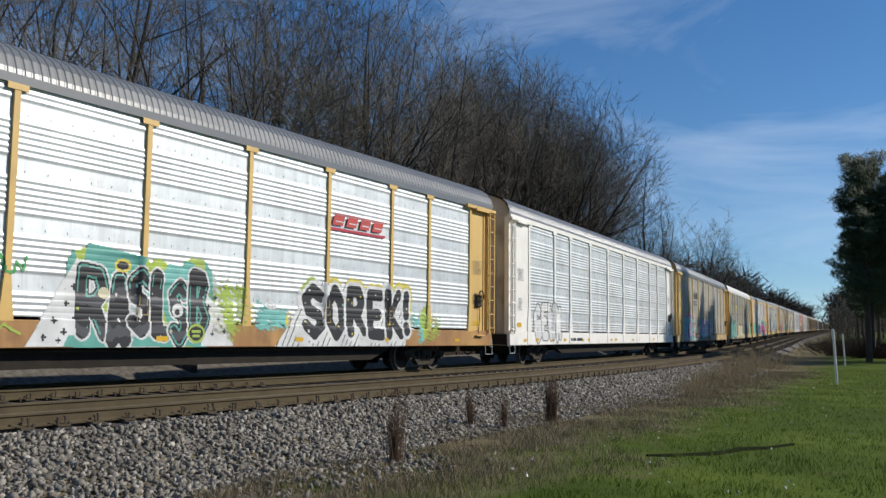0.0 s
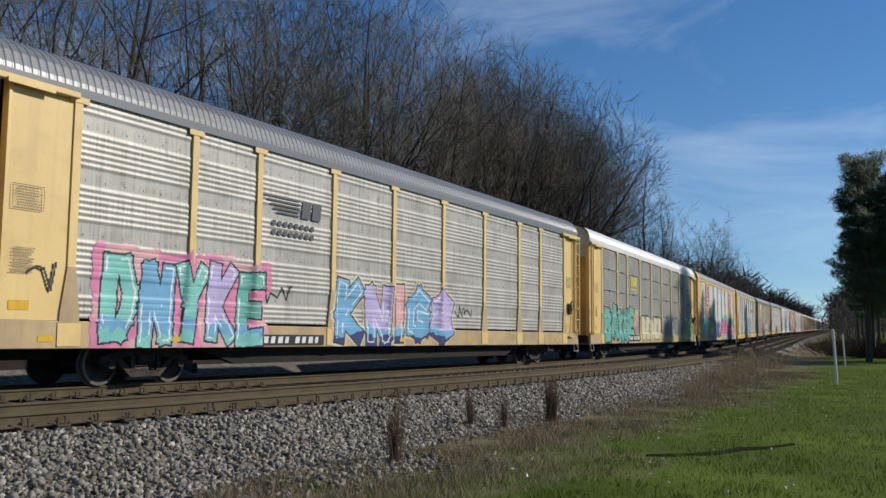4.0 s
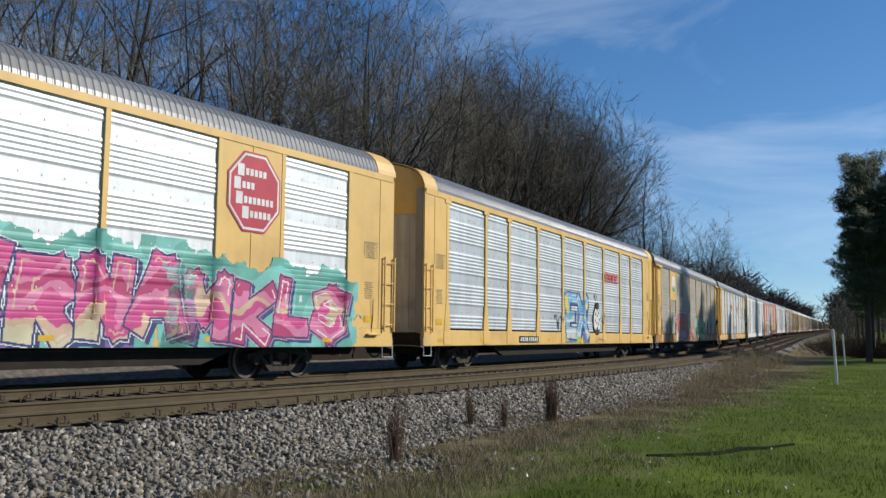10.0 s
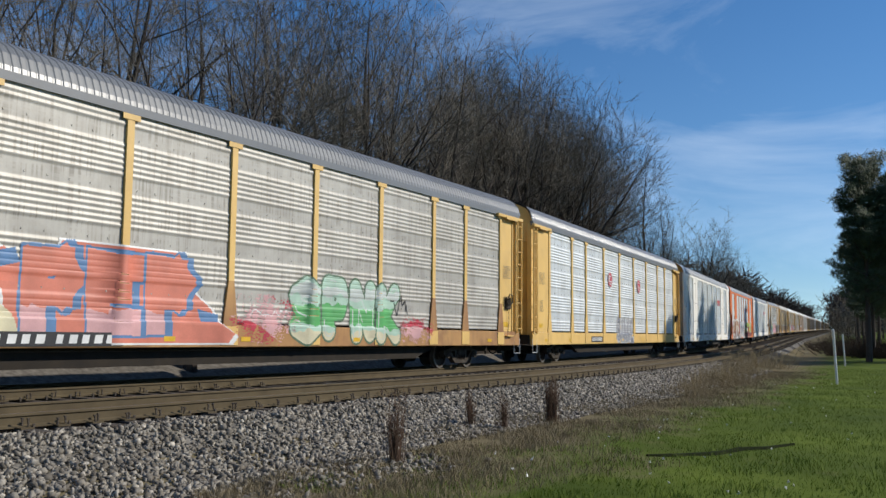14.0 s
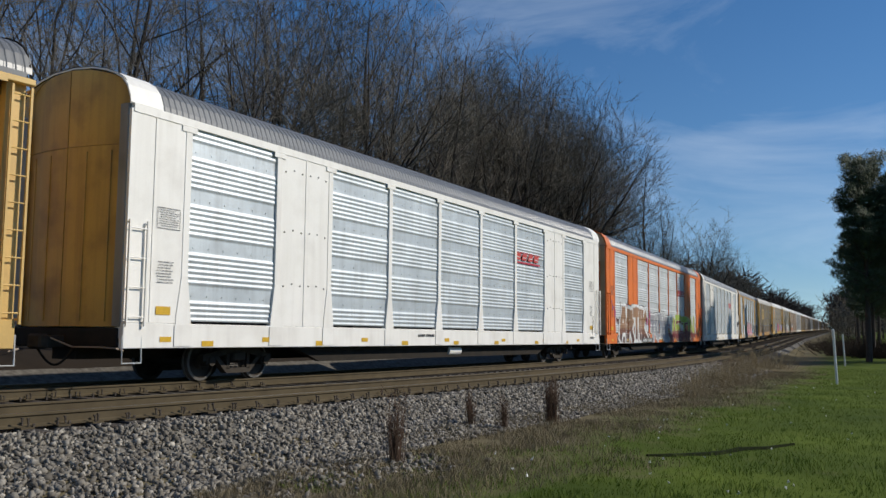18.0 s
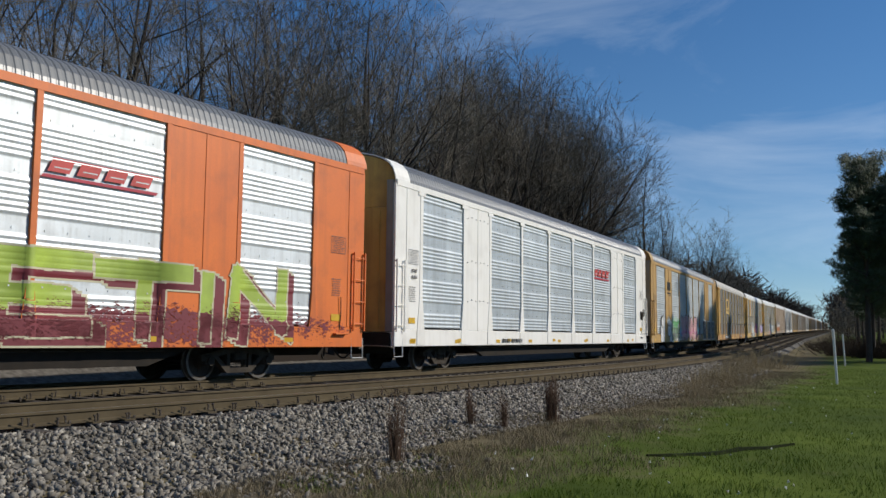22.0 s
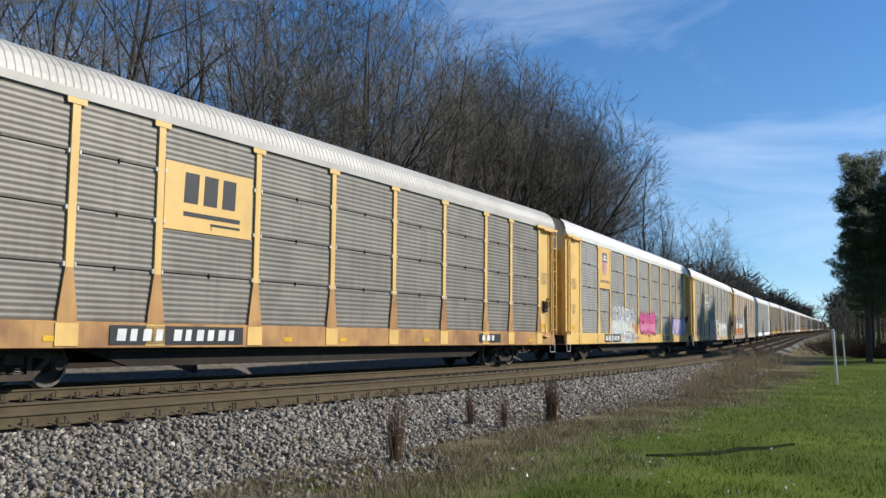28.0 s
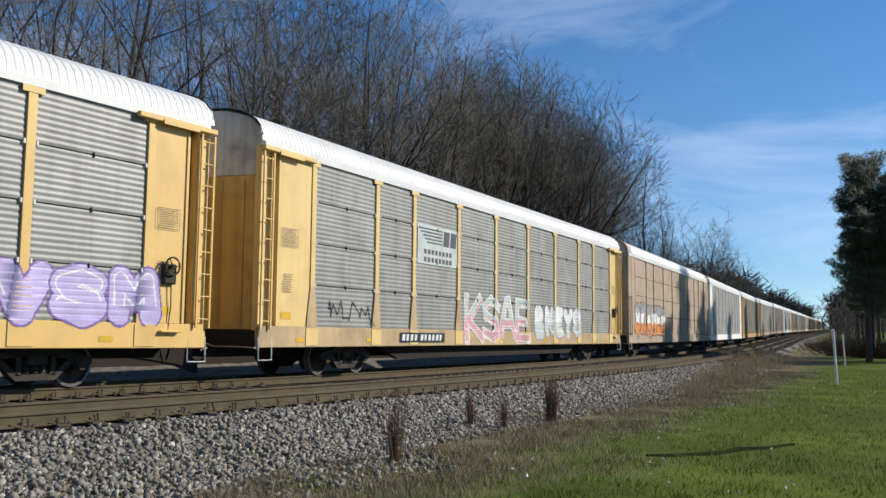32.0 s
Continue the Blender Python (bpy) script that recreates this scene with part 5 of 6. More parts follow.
    g(4, 19.9, 25.3, 0.74, 2.34, "MKLS", [(0.18, "magenta"), (0.36, "pink"), (0.5, "hotpink"), (0.64, "peach"), (0.78, "pink"), (1.2, "magenta")], "navy", 0.035, 0.16, square=True, shade=("blue", 0.10, -0.08), halo=("rose", 0.02), cloud=("aqua", "teal", "aqua"), spread=0.36, shine="white", swirl=0.2, slant=0.14, lead=1.0, bounce=0.14, seed=47, label="pink wildstyle graffiti on bright teal")
    tag(4, 14.2, 14.8, 2.3, 3.1, "white", 48)
    tag(4, 25.3, 26.0, 1.3, 1.6, "cream", 49)
    number_patch(w[4], 7.77, 10.1, 0.74, 0.97, "black", "white", 9)
    # wagon 5
    left_arm = [(12.45, 2.85), (13.25, 2.95), (13.3, 2.0), (12.95, 1.75), (13.4, 1.3), (13.45, 0.76), (12.45, 0.76), (12.55, 1.2), (12.85, 1.7), (12.6, 1.95)]
    right_arm = [(14.2, 2.55), (14.6, 2.2), (14.9, 2.62), (15.75, 2.55), (15.7, 1.75), (15.3, 1.6), (15.65, 1.2), (15.8, 0.76), (15.0, 0.76), (14.7, 1.25), (14.45, 0.76), (13.5, 0.8), (13.45, 1.1), (14.1, 1.2), (14.2, 1.7)]
    g(5, 12.7, 15.6, 0.9, 2.85, "EX", [(0.22, "pale"), (0.42, "sky"), (0.5, "pale"), (1.2, "sky")], "navy", 0.025, 0.16, square=True, shade=("navy", 0.16, -0.06), under=[(left_arm, "denim"), (right_arm, "denim")], over=[(ball(12.75, 2.45, 0.2, 0.3), "yellow"), (ball(12.9, 2.15, 0.16, 0.2), "yellow"), (ball(15.45, 2.35, 0.2, 0.16), "yellow"), ([(13.5, 0.78), (13.9, 0.78), (14.1, 1.0), (14.5, 1.05), (14.6, 0.82), (14.2, 0.76)], "lime")], shine="white", spots=(("yellow", "lime"), 6, 0.06), lead=1.14, bounce=0.03, seed=51, label="blue and yellow block graffiti")
    tiny = [(ball(16.9 + x, 1.85 + y, 0.065, 0.075, 10), 1, 0.008) for x, y in ((-0.25, 0.2), (0.22, 0.25), (0.02, 0.12), (-0.3, -0.1), (0.3, -0.05), (-0.08, -0.2), (0.18, -0.25), (-0.02, 0.38))]
    flat("graffiti", w[5], [(ball(16.9, 1.75, 0.56, 0.66), 1, 0.0), (ball(16.9, 1.75, 0.52, 0.62), 0, 0.004), ([(16.45, 1.42), (16.7, 1.32), (16.9, 1.5), (17.1, 1.32), (17.35, 1.42), (17.1, 1.17), (16.9, 1.12), (16.7, 1.17)], 1, 0.008), (ball(16.9, 2.42, 0.26, 0.17), 1, 0.012)] + tiny, [ink("white"), ink("black")], FACE - 0.006, "white spotted beetle drawing")
    tag(5, 16.6, 17.15, 2.5, 2.95, "black", 54)
    tag(5, 11.3, 12.4, 1.25, 1.9, "black", 52)
    tag(5, 17.8, 18.4, 1.2, 2.1, "black", 53)
    tag(5, 16.7, 18.0, 0.8, 1.0, "clay", 55)
    red_logo(w[5], 18.1, 20.6, 3.6, 4.03)
    number_patch(w[5], 7.4, 9.4, 0.80, 1.04, "black", "white", 9)
    # wagon 6
    upper_plate(w[6], 1, 3.3, 5.1, M["yellow"])
    flat("sign", w[6], [(rect(5.05, 6.0, 3.8, 4.8), 0, 0), (rect(5.1, 5.95, 3.84, 4.05), 1, 0.003), ([(5.1, 4.05), (5.95, 4.05), (5.75, 4.25), (5.5, 4.15), (5.3, 4.3)], 2, 0.004)], [ink("white"), ink("green"), ink("sky")], FACE - 0.002, "white sign with a faded green landscape")
    body = [(6.2, 2.1), (6.9, 2.4), (7.3, 2.1), (7.9, 2.2), (8.0, 2.6), (10.9, 2.6), (11.1, 1.9), (11.7, 1.5), (11.9, 1.25), (12.4, 1.0), (12.2, 0.8), (8.0, 0.8), (7.0, 1.0), (6.9, 1.7)]
    wide_body = [(9.2 + (u - 9.2) * 1.035, 1.7 + (z - 1.7) * 1.07) for u, z in body]
    g(6, 7.2, 11.2, 0.92, 2.52, "PEP", [(0.30, "rose"), (0.40, "salmon"), (1.2, "salmon")], "denim", 0.035, 0.19, square=True, shade=("denim", 0.14, 0.02), under=[(wide_body, "white"), (body, "salmon"), ([(6.3, 0.76), (6.5, 1.7), (7.1, 1.3), (7.3, 0.76)], "cream")], over=[([(6.7, 2.3), (7.1, 2.4), (7.2, 2.15), (6.8, 2.05)], "denim"), ([(11.3, 1.5), (11.9, 1.4), (11.9, 1.25), (11.4, 1.25)], "denim")], lead=1.0, bounce=0.04, seed=61, label="faded red graffiti with white edges")
    g(6, 14.3, 19.0, 0.78, 2.44, "SPNK", [(0.16, "cream"), (0.26, "mint"), (0.58, "green"), (0.72, "mint"), (0.86, "pale"), (1.2, "mint")], "moss", 0.04, 0.21, lead=1.04, bounce=0.04, shine="pale", seed=62, label="pale green bubble graffiti")
    wash(w[6], SPECS[6], 12.2, 14.7, 0.75, 1.9, ["rose", "crimson", "rose"], 63)
    tag(6, 12.9, 14.2, 1.4, 1.55, "white", 67, r=0.016)
    tag(6, 18.6, 19.5, 1.5, 2.1, "black", 68)
    wash(w[6], SPECS[6], 18.8, 21.0, 0.75, 1.6, ["rose", "crimson"], 64)
    tag(6, 0.85, 1.4, 2.15, 3.0, "green", 65)
    tag(6, 0.85, 1.75, 1.25, 1.7, "black", 66)
    number_patch(w[6], 6.6, 9.4, 0.75, 1.0, "black", "white", 9)
    # wagon 7
    octagon(w[7], 10.15, 10.85, 3.37, 4.08, FACE + 0.015)
    octagon(w[7], 15.9, 16.6, 3.35, 4.04, FACE + 0.015)
    g(7, 11.6, 14.9, 0.73, 1.98, "SHAKE", [(0.4, "slate"), (1.2, "grey")], "white", 0.022, 0.2, cloud=("slate",), spread=0.06, square=True, seed=71, label="grey scrawled graffiti with white outlines")
    tag(7, 11.6, 14.4, 0.78, 1.1, "white", 72)
    number_patch(w[7], 7.2, 9.0, 0.80, 1.05, "black", "white", 9)
    # wagon 8
    red_logo(w[8], 17.89, 20.39, 3.66, 4.08)
    number_patch(w[8], 10.9, 12.0, 0.96, 1.08, "", "black", 9)
    reflectors(w[8], 0.75, (2.1, 6.0, 10.05, 13.2, 16.2, 19.8, 23.0))
    part("air_tank", Build().tube([(13.4, FACE + 0.35, 0.55), (14.2, FACE + 0.35, 0.55)], 0.13, 14).mesh("air_tank", [M["white"]]), w[8], "white air reservoir")
    # wagon 9
    tail = [(1.9, 0.75), (2.0, 1.1), (3.0, 1.6), (2.2, 1.75), (1.95, 2.05), (3.2, 1.9), (3.6, 0.75)]
    swoosh = [(7.6, 0.95), (8.2, 1.45), (8.9, 1.45), (9.6, 1.05), (9.8, 0.74), (7.6, 0.74)]
    g(9, 2.6, 8.7, 0.74, 2.60, "ARTIK", [(0.24, "deep"), (0.38, "brown"), (0.5, "tanbrown"), (1.2, "tanbrown")], "white", 0.06, 0.19, square=True, halo=("white", 0.10), outer=("black", 0.05), under=[(tail, "white"), ([(u * 0.96 + 0.1, 0.8 + (z - 0.8) * 0.92) for u, z in tail], "deep"), (swoosh, "white"), ([(8.7 + (u - 8.7) * 0.92, 0.74 + (z - 0.74) * 0.88) for u, z in swoosh], "brown")], lead=1.12, bounce=0.1, squeeze=(1.15, 1.05, 1.05, 0.5, 1.0), slant=0.04, seed=91, label="brown graffiti letters with white outlines and black shade")
    g(9, 9.7, 15.0, 0.74, 2.46, "TUNE", [(0.4, "grey"), (0.7, "slate"), (1.2, "grey")], "white", 0.05, 0.19, square=True, halo=("white", 0.03), outer=("darkgrey", 0.04), cloud=("slate", "grey"), spread=0.10, shine="pale", slant=0.08, lead=1.1, bounce=0.12, seed=92, label="white and grey graffiti letters")
    wash(w[9], SPECS[9], 14.4, 27.0, 0.73, 1.62, ["maroon"], 96)
    g(9, 15.0, 24.6, 0.76, 2.46, "JETIN", [(0.34, "maroon"), (0.44, "lime"), (1.2, "lime")], "cream", 0.03, 0.10, square=True, shade=("maroon", 0.30, -0.16), slant=0.05, lead=1.05, bounce=0.12, seed=93, label="maroon and lime graffiti")
    for u, z, r in ((1.55, 2.15, 0.28), (1.75, 1.85, 0.12), (8.75, 1.9, 0.32), (9.45, 2.25, 0.3), (9.5, 1.75, 0.25), (4.1, 2.62, 0.1)):
        flat("graffiti", w[9], [(ball(u, z, r * 0.45, r * 0.8), 0, 0)], [ink("magenta")], FACE - 0.004)
    tag(9, 0.8, 1.6, 2.3, 2.75, "purple", 95)
    red_logo(w[9], 18.1, 20.7, 3.66, 4.03)
    number_patch(w[9], 7.5, 10.1, 0.74, 0.98, "black", "white", 9)
    # wagon 10
    red_logo(w[10], 18.04, 20.6, 3.63, 4.09)
    number_patch(w[10], 7.4, 9.5, 0.76, 0.98, "", "black", 10)
    number_patch(w[10], 0.92, 1.36, 2.76, 2.92, "", "black", 4)
    number_patch(w[10], 0.92, 1.36, 2.58, 2.74, "", "black", 4)
    reflectors(w[10], 0.80, (0.9, 3.8, 7.0, 10.0, 13.2, 16.6, 20.0, 23.5))
    # wagon 11
    block_logo(w[11], 4.6, 6.4, 3.4, 4.5, "", "black", FACE - 0.004)
    ghost = [(2.75, 0.76), (2.72, 1.3), (2.62, 1.55), (2.95, 1.7), (2.95, 2.05), (3.35, 2.25), (3.5, 2.15), (3.65, 1.75), (3.5, 1.6), (3.85, 1.45), (3.95, 1.15), (3.75, 0.76)]
    boy = [(4.75, 2.2), (5.1, 2.0), (5.15, 2.32), (5.45, 2.15), (5.9, 2.1), (6.25, 1.95), (6.2, 1.55), (6.35, 1.3), (6.4, 0.76), (5.55, 0.76), (5.65, 1.05), (5.2, 1.1), (4.98, 1.3), (5.05, 1.7), (4.8, 1.95)]
    big = lambda pts, k: [(sum(p[0] for p in pts) / len(pts) * (1 - k) + u * k, max(sum(p[1] for p in pts) / len(pts) * (1 - k) + z * k, 0.74)) for u, z in pts]
    flat("graffiti", w[11], [(big(ghost, 1.12), 1, 0.0), (ghost, 0, 0.004), ([(2.98, 1.72), (3.2, 1.55), (3.5, 1.6), (3.52, 1.66), (3.2, 1.62), (3.02, 1.78)], 1, 0.008), (ball(3.48, 2.32, 0.06, 0.12), 1, 0.008)], [ink("white"), ink("black")], FACE - 0.006, "white cartoon ghost with black outline")
    flat("graffiti", w[11], [(big(boy, 1.07), 1, 0.0), (boy, 0, 0.004), ([(5.05, 1.7), (5.4, 1.75), (5.5, 1.62), (5.85, 1.72), (5.85, 1.78), (5.5, 1.7), (5.4, 1.82), (5.03, 1.78)], 1, 0.008), (ball(5.35, 1.45, 0.05, 0.12), 1, 0.008), ([(5.6, 1.08), (5.9, 1.1), (6.15, 1.25), (6.15, 1.3), (5.9, 1.16), (5.6, 1.13)], 1, 0.008), (ball(6.05, 1.48, 0.10, 0.16), 1, 0.008), (ball(6.05, 1.48, 0.07, 0.12), 0, 0.011)], [ink("white"), ink("black")], FACE - 0.006, "white cartoon head with spiky outline in black")
    g(11, 6.5, 9.2, 0.76, 2.26, "ERNE", [(0.35, "darkgrey"), (0.6, "moss"), (0.85, "green"), (1.2, "mint")], "pale", 0.03, 0.22, cloud=("moss", "pale"), spread=0.07, shine="leaf", lead=1.1, seed=111, label="dark green bubble graffiti with pale outlines")
    wash(w[11], SPECS[11], 9.0, 10.3, 0.78, 1.9, ["teal", "sky", "aqua"], 112)
    g(11, 10.1, 17.0, 0.74, 2.46, "KNAR", [(0.3, "rose"), (0.4, "pink"), (0.7, "rose"), (1.2, "rose")], "black", 0.04, 0.22, shade=("darkgrey", -0.12, 0.05), halo=("white", 0.02), shine="white", lead=1.14, bounce=0.08, seed=113, over=[(ball(u, 0.95, 0.34, 0.10), "clay") for u in (11.2, 12.9, 14.5, 16.2)], label="pink graffiti letters with black outlines")
    wash(w[11], SPECS[11], 16.8, 18.4, 0.9, 2.3, ["sky", "aqua", "denim"], 114)
    tag(11, 18.0, 19.0, 1.2, 1.9, "black", 115)
    wash(w[11], SPECS[11], 17.6, 19.2, 0.75, 1.4, ["cream", "peach"], 116)
    for u in (19.6, 22.0, 24.2):
        flat("graffiti", w[11], [(rect(u, u + 1.7, 0.80, 2.25), 1, 0), (rect(u + 0.07, u + 1.63, 0.86, 2.19), 0, 0.003), (rect(u + 0.5, u + 1.2, 1.3, 1.9), 2, 0.006), (rect(u + 0.58, u + 1.12, 1.38, 1.82), 0, 0.009)], [ink("darkgrey"), ink("white"), ink("grey")], FACE - 0.006, "dark painted box with a white frame")
    number_patch(w[11], 7.6, 10.0, 0.78, 0.99, "", "white", 9)
    # wagon 12
    block_logo(w[12], 6.62, 9.2, 3.06, 4.42, "plate", "black", FACE + 0.02)
    number_patch(w[12], 5.4, 9.0, 0.78, 1.14, "black", "white", 10)
    number_patch(w[12], 20.4, 22.0, 0.82, 1.1, "black", "white", 3)
    # wagon 13
    upper_plate(w[13], 1, 3.25, 5.14, M["yellow"])
    cu, cz = 5.5, 4.38
    shield = lambda k: [(cu - 0.36 * k, cz + 0.50 * k), (cu - 0.18 * k, cz + 0.55 * k), (cu, cz + 0.48 * k), (cu + 0.18 * k, cz + 0.55 * k), (cu + 0.36 * k, cz + 0.50 * k), (cu + 0.40 * k, cz + 0.1 * k), (cu + 0.36 * k, cz - 0.3 * k), (cu, cz - 0.55 * k), (cu - 0.36 * k, cz - 0.3 * k), (cu - 0.40 * k, cz + 0.1 * k)]
    polys = [(shield(1.0), 1, 0.0), (shield(0.93), 0, 0.003), ([(cu - 0.35, cz + 0.1), (cu + 0.35, cz + 0.1), (cu + 0.33, cz + 0.46), (cu + 0.17, cz + 0.5), (cu, cz + 0.44), (cu - 0.17, cz + 0.5), (cu - 0.33, cz + 0.46)], 1, 0.006)]
    polys += [(rect(cu - 0.33 + 0.095 * i, cu - 0.28 + 0.095 * i, cz - 0.28 - 0.2 * (1 - abs(i - 3) / 3.2), cz + 0.1), 2, 0.006) for i in range(7)]
    polys += [(rect(cu - 0.2, cu + 0.2, cz + 0.31, cz + 0.41), 0, 0.009), (rect(cu - 0.27, cu + 0.27, cz + 0.17, cz + 0.27), 0, 0.009)]
    flat("badge", w[13], polys, [ink("white"), ink("navy"), ink("red")], FACE - 0.002, "shield badge with red and white stripes")
    text_mark(w[13], "BUILDING AMERICA", 4.72, 3.52, 0.185, "navy", FACE - 0.004)
    g(13, 6.8, 11.5, 0.80, 2.44, "ANEC", [(0.3, "grey"), (0.6, "pale"), (1.2, "grey")], "white", 0.035, 0.15, square=True, shade=("teal", 0.08, -0.08), shine="white", slant=0.06, lead=1.05, seed=131, label="white and teal outline graffiti")
    wash(w[13], SPECS[13], 10.2, 12.3, 1.15, 1.95, ["orange", "cream"], 132)
    wash(w[13], SPECS[13], 6.3, 7.4, 1.15, 2.0, ["peach", "rose", "orange"], 136)
    g(13, 12.8, 16.6, 1.10, 2.42, "COUCH", [(0.2, "hotpink"), (0.5, "pink"), (1.2, "hotpink")], "maroon", 0.04, 0.24, shade=("maroon", -0.06, -0.04), lead=1.06, bounce=0.1, squeeze=(1.1, 1, 0.95, 0.75, 1), seed=133, label="hot pink bubble graffiti")
    tag(13, 12.2, 12.8, 1.5, 2.1, "black", 137)
    tag(13, 16.6, 17.3, 1.4, 2.1, "black", 138)
    tag(13, 10.0, 12.6, 0.82, 1.08, "purple", 139)
    g(13, 21.2, 25.7, 1.10, 2.24, "VVSM", [(1.2, "lilac")], "purple", 0.03, 0.21, lead=1.02, shine="white", seed=134, label="lilac bubble graffiti")
    number_patch(w[13], 5.4, 8.35, 0.79, 1.16, "black", "white", 10)
    number_patch(w[13], 18.4, 20.3, 0.86, 1.12, "black", "cream", 3)
    # wagon 14
    speed_logo(w[14], 6.72, 9.3, 3.11, 4.27, "pale", FACE + 0.03)
    tag(14, 2.3, 4.4, 1.25, 2.0, "black", 141, r=0.018)
    g(14, 9.8, 15.3, 0.84, 2.42, "KSAE", [(0.5, "rose"), (1.2, "pale")], "white", 0.03, 0.08, square=True, shade=("red", 0.06, -0.06), lead=1.05, seed=142, label="red and white faded graffiti")
    g(14, 15.8, 21.2, 0.94, 2.24, "BNEYS", [(0.5, "pale"), (1.2, "white")], "grey", 0.03, 0.18, seed=143, label="faded white graffiti")
    number_patch(w[14], 5.7, 8.4, 0.82, 1.1, "black", "white", 10)
    # wagon 15
    g(15, 1.4, 10.0, 1.1, 2.8, "SKAMER", [(0.4, "orange"), (0.7, "white"), (1.2, "grey")], "black", 0.04, 0.17, square=True, seed=151, label="white and black graffiti")
    for i, c in w.items():
        if i > 14:
            continue
        ink_c = "darkgrey"
        for flip in (False, True):
            a, b = (0.80, 1.35) if not flip else (BODY - 1.35, BODY - 0.85)
            if SPECS[i]["end"] == "open":
                a, b = a - OVERHANG, b - OVERHANG
            data_panel(c, a, b, 3.05, 3.4, 4, ink_c, True, i)
            data_panel(c, a, b - 0.1, 1.95, 2.4, 4, ink_c, False, i + 40)
            flat("sticker", c, [(rect(a + 0.02, a + 0.4, 1.36, 1.52), 0, 0)], [M["sticker"]], FACE - 0.002 if SPECS[i]["end"] == "closed" else FACE + 0.022, "yellow warning sticker")
        reflectors(c, 0.84, (0.95, 4.0, 8.0 if i not in (3, 4, 5, 6, 13, 12) else 10.4, 12.6, 16.8, 20.6, 24.4), 0.3, 0.1)


paint_all()


# ---------------------------------------------------------------- trees
class Sticks:
    """Collects tapered three- or more-sided sticks into arrays."""

    def __init__(self):
        self.v, self.f, self.m, self.n = [], [], [], 0

    def stick(self, pts, rads, sides, mi):
        pts = [Vector(p) for p in pts]
        for i, p in enumerate(pts):
            d = (pts[min(i + 1, len(pts) - 1)] - pts[max(i - 1, 0)]).normalized()
            a = d.orthogonal().normalized()
            b = d.cross(a)
            for k in range(sides):
                q = 2 * math.pi * k / sides
                self.v.append(p + (a * math.cos(q) + b * math.sin(q)) * rads[i])
        for i in range(len(pts) - 1):
            for k in range(sides):
                j = (k + 1) % sides
                self.f.append((self.n + i * sides + k, self.n + i * sides + j, self.n + (i + 1) * sides + j, self.n + (i + 1) * sides + k))
                self.m.append(mi)
        self.n += len(pts) * sides

    def sliver(self, a, b, r, mi):
        """A twig: a thin three-sided spike."""
        d = (b - a).normalized()
        s = d.orthogonal().normalized()
        t = d.cross(s)
        self.v += [a + s * r, a - s * r * 0.5 + t * r * 0.87, a - s * r * 0.5 - t * r * 0.87, b + s * r * 0.35]
        n = self.n
        self.f += [(n, n + 1, n + 3, n + 3), (n + 1, n + 2, n + 3, n + 3), (n + 2, n, n + 3, n + 3)]
        self.m += [mi] * 3
        self.n += 4

    def hair(self, a, b, r, mi):
        """The finest twig: a single tapering splinter."""
        s = (b - a).orthogonal().normalized() * r
        self.v += [a + s, a - s, b]
        n = self.n
        self.f.append((n, n + 1, n + 2, n + 2))
        self.m.append(mi)
        self.n += 3

    def mesh(self, name, mats):
        me = bpy.data.meshes.new(name)
        me.from_pydata([tuple(p) for p in self.v], [], [f if f[2] != f[3] else f[:3] for f in self.f])
        for m in mats:
            me.materials.append(m)
        me.polygons.foreach_set("material_index", self.m)
        me.update()
        return me


def bent(rg, a, d, length, n, wander, lift):
    pts, p, d = [a], a.copy(), d.normalized()
    for _ in range(n):
        d = (d + Vector((rg.gauss(0, wander), rg.gauss(0, wander), rg.gauss(0, wander) + lift))).normalized()
        p = p + d * length / n
        pts.append(p)
    return pts


def curve(a, c, b, n):
    """A bent limb from a to b, drawn towards c."""
    return [a.lerp(c, k / n).lerp(c.lerp(b, k / n), k / n) for k in range(n + 1)]


def bare_tree(seed, height, wide, limbs=5):
    """A leafless hardwood: a trunk that forks into rising limbs, each forking again down to fine twigs."""
    rg = random.Random(seed)
    tr, cr = Sticks(), Sticks()
    fork = height * rg.uniform(0.14, 0.22)
    r0 = height * 0.0125
    trunk = bent(rg, Vector((0, 0, -0.3)), Vector((0, 0, 1)), fork + 0.3, 3, 0.03, 0.1)
    tr.stick(trunk, [r0 * 1.4, r0 * 1.05, r0, r0 * 0.95], 8, 0)
    mid, rad_h, rad_v = height * 0.56, height * wide, height * 0.45
    lump = [rg.uniform(0, 6.28) for _ in range(4)]

    def keep(p, limit=1.0):
        """Gives the point back if it lies inside the crown's rounded, uneven outline."""
        a = math.atan2(p.y, p.x)
        r = rad_h * (1 + 0.12 * math.sin(2 * a + lump[0]) + 0.08 * math.sin(5 * a + lump[1]) + 0.06 * math.sin(0.9 * p.z + lump[2]))
        q = math.sqrt((p.x * p.x + p.y * p.y) / (r * r) + ((p.z - mid) / rad_v) ** 2)
        return p if q <= limit * rg.uniform(0.96, 1.06) else None

    def turn(d, angle, roll):
        side = d.orthogonal().normalized()
        side = side * math.cos(roll) + d.cross(side) * math.sin(roll)
        return (d * math.cos(angle) + side * math.sin(angle)).normalized()

    def grow(a, d, length, r, level):
        n = 5 if level < 2 else 3
        pts = [a]
        p = a
        for _ in range(n):
            d = (d + Vector((rg.gauss(0, 0.09), rg.gauss(0, 0.09), rg.gauss(0.03, 0.07)))).normalized()
            p = keep(p + d * length / n, (0.84, 0.90, 0.95)[level])
            if p is None:
                break
            pts.append(p)
        n = len(pts) - 1
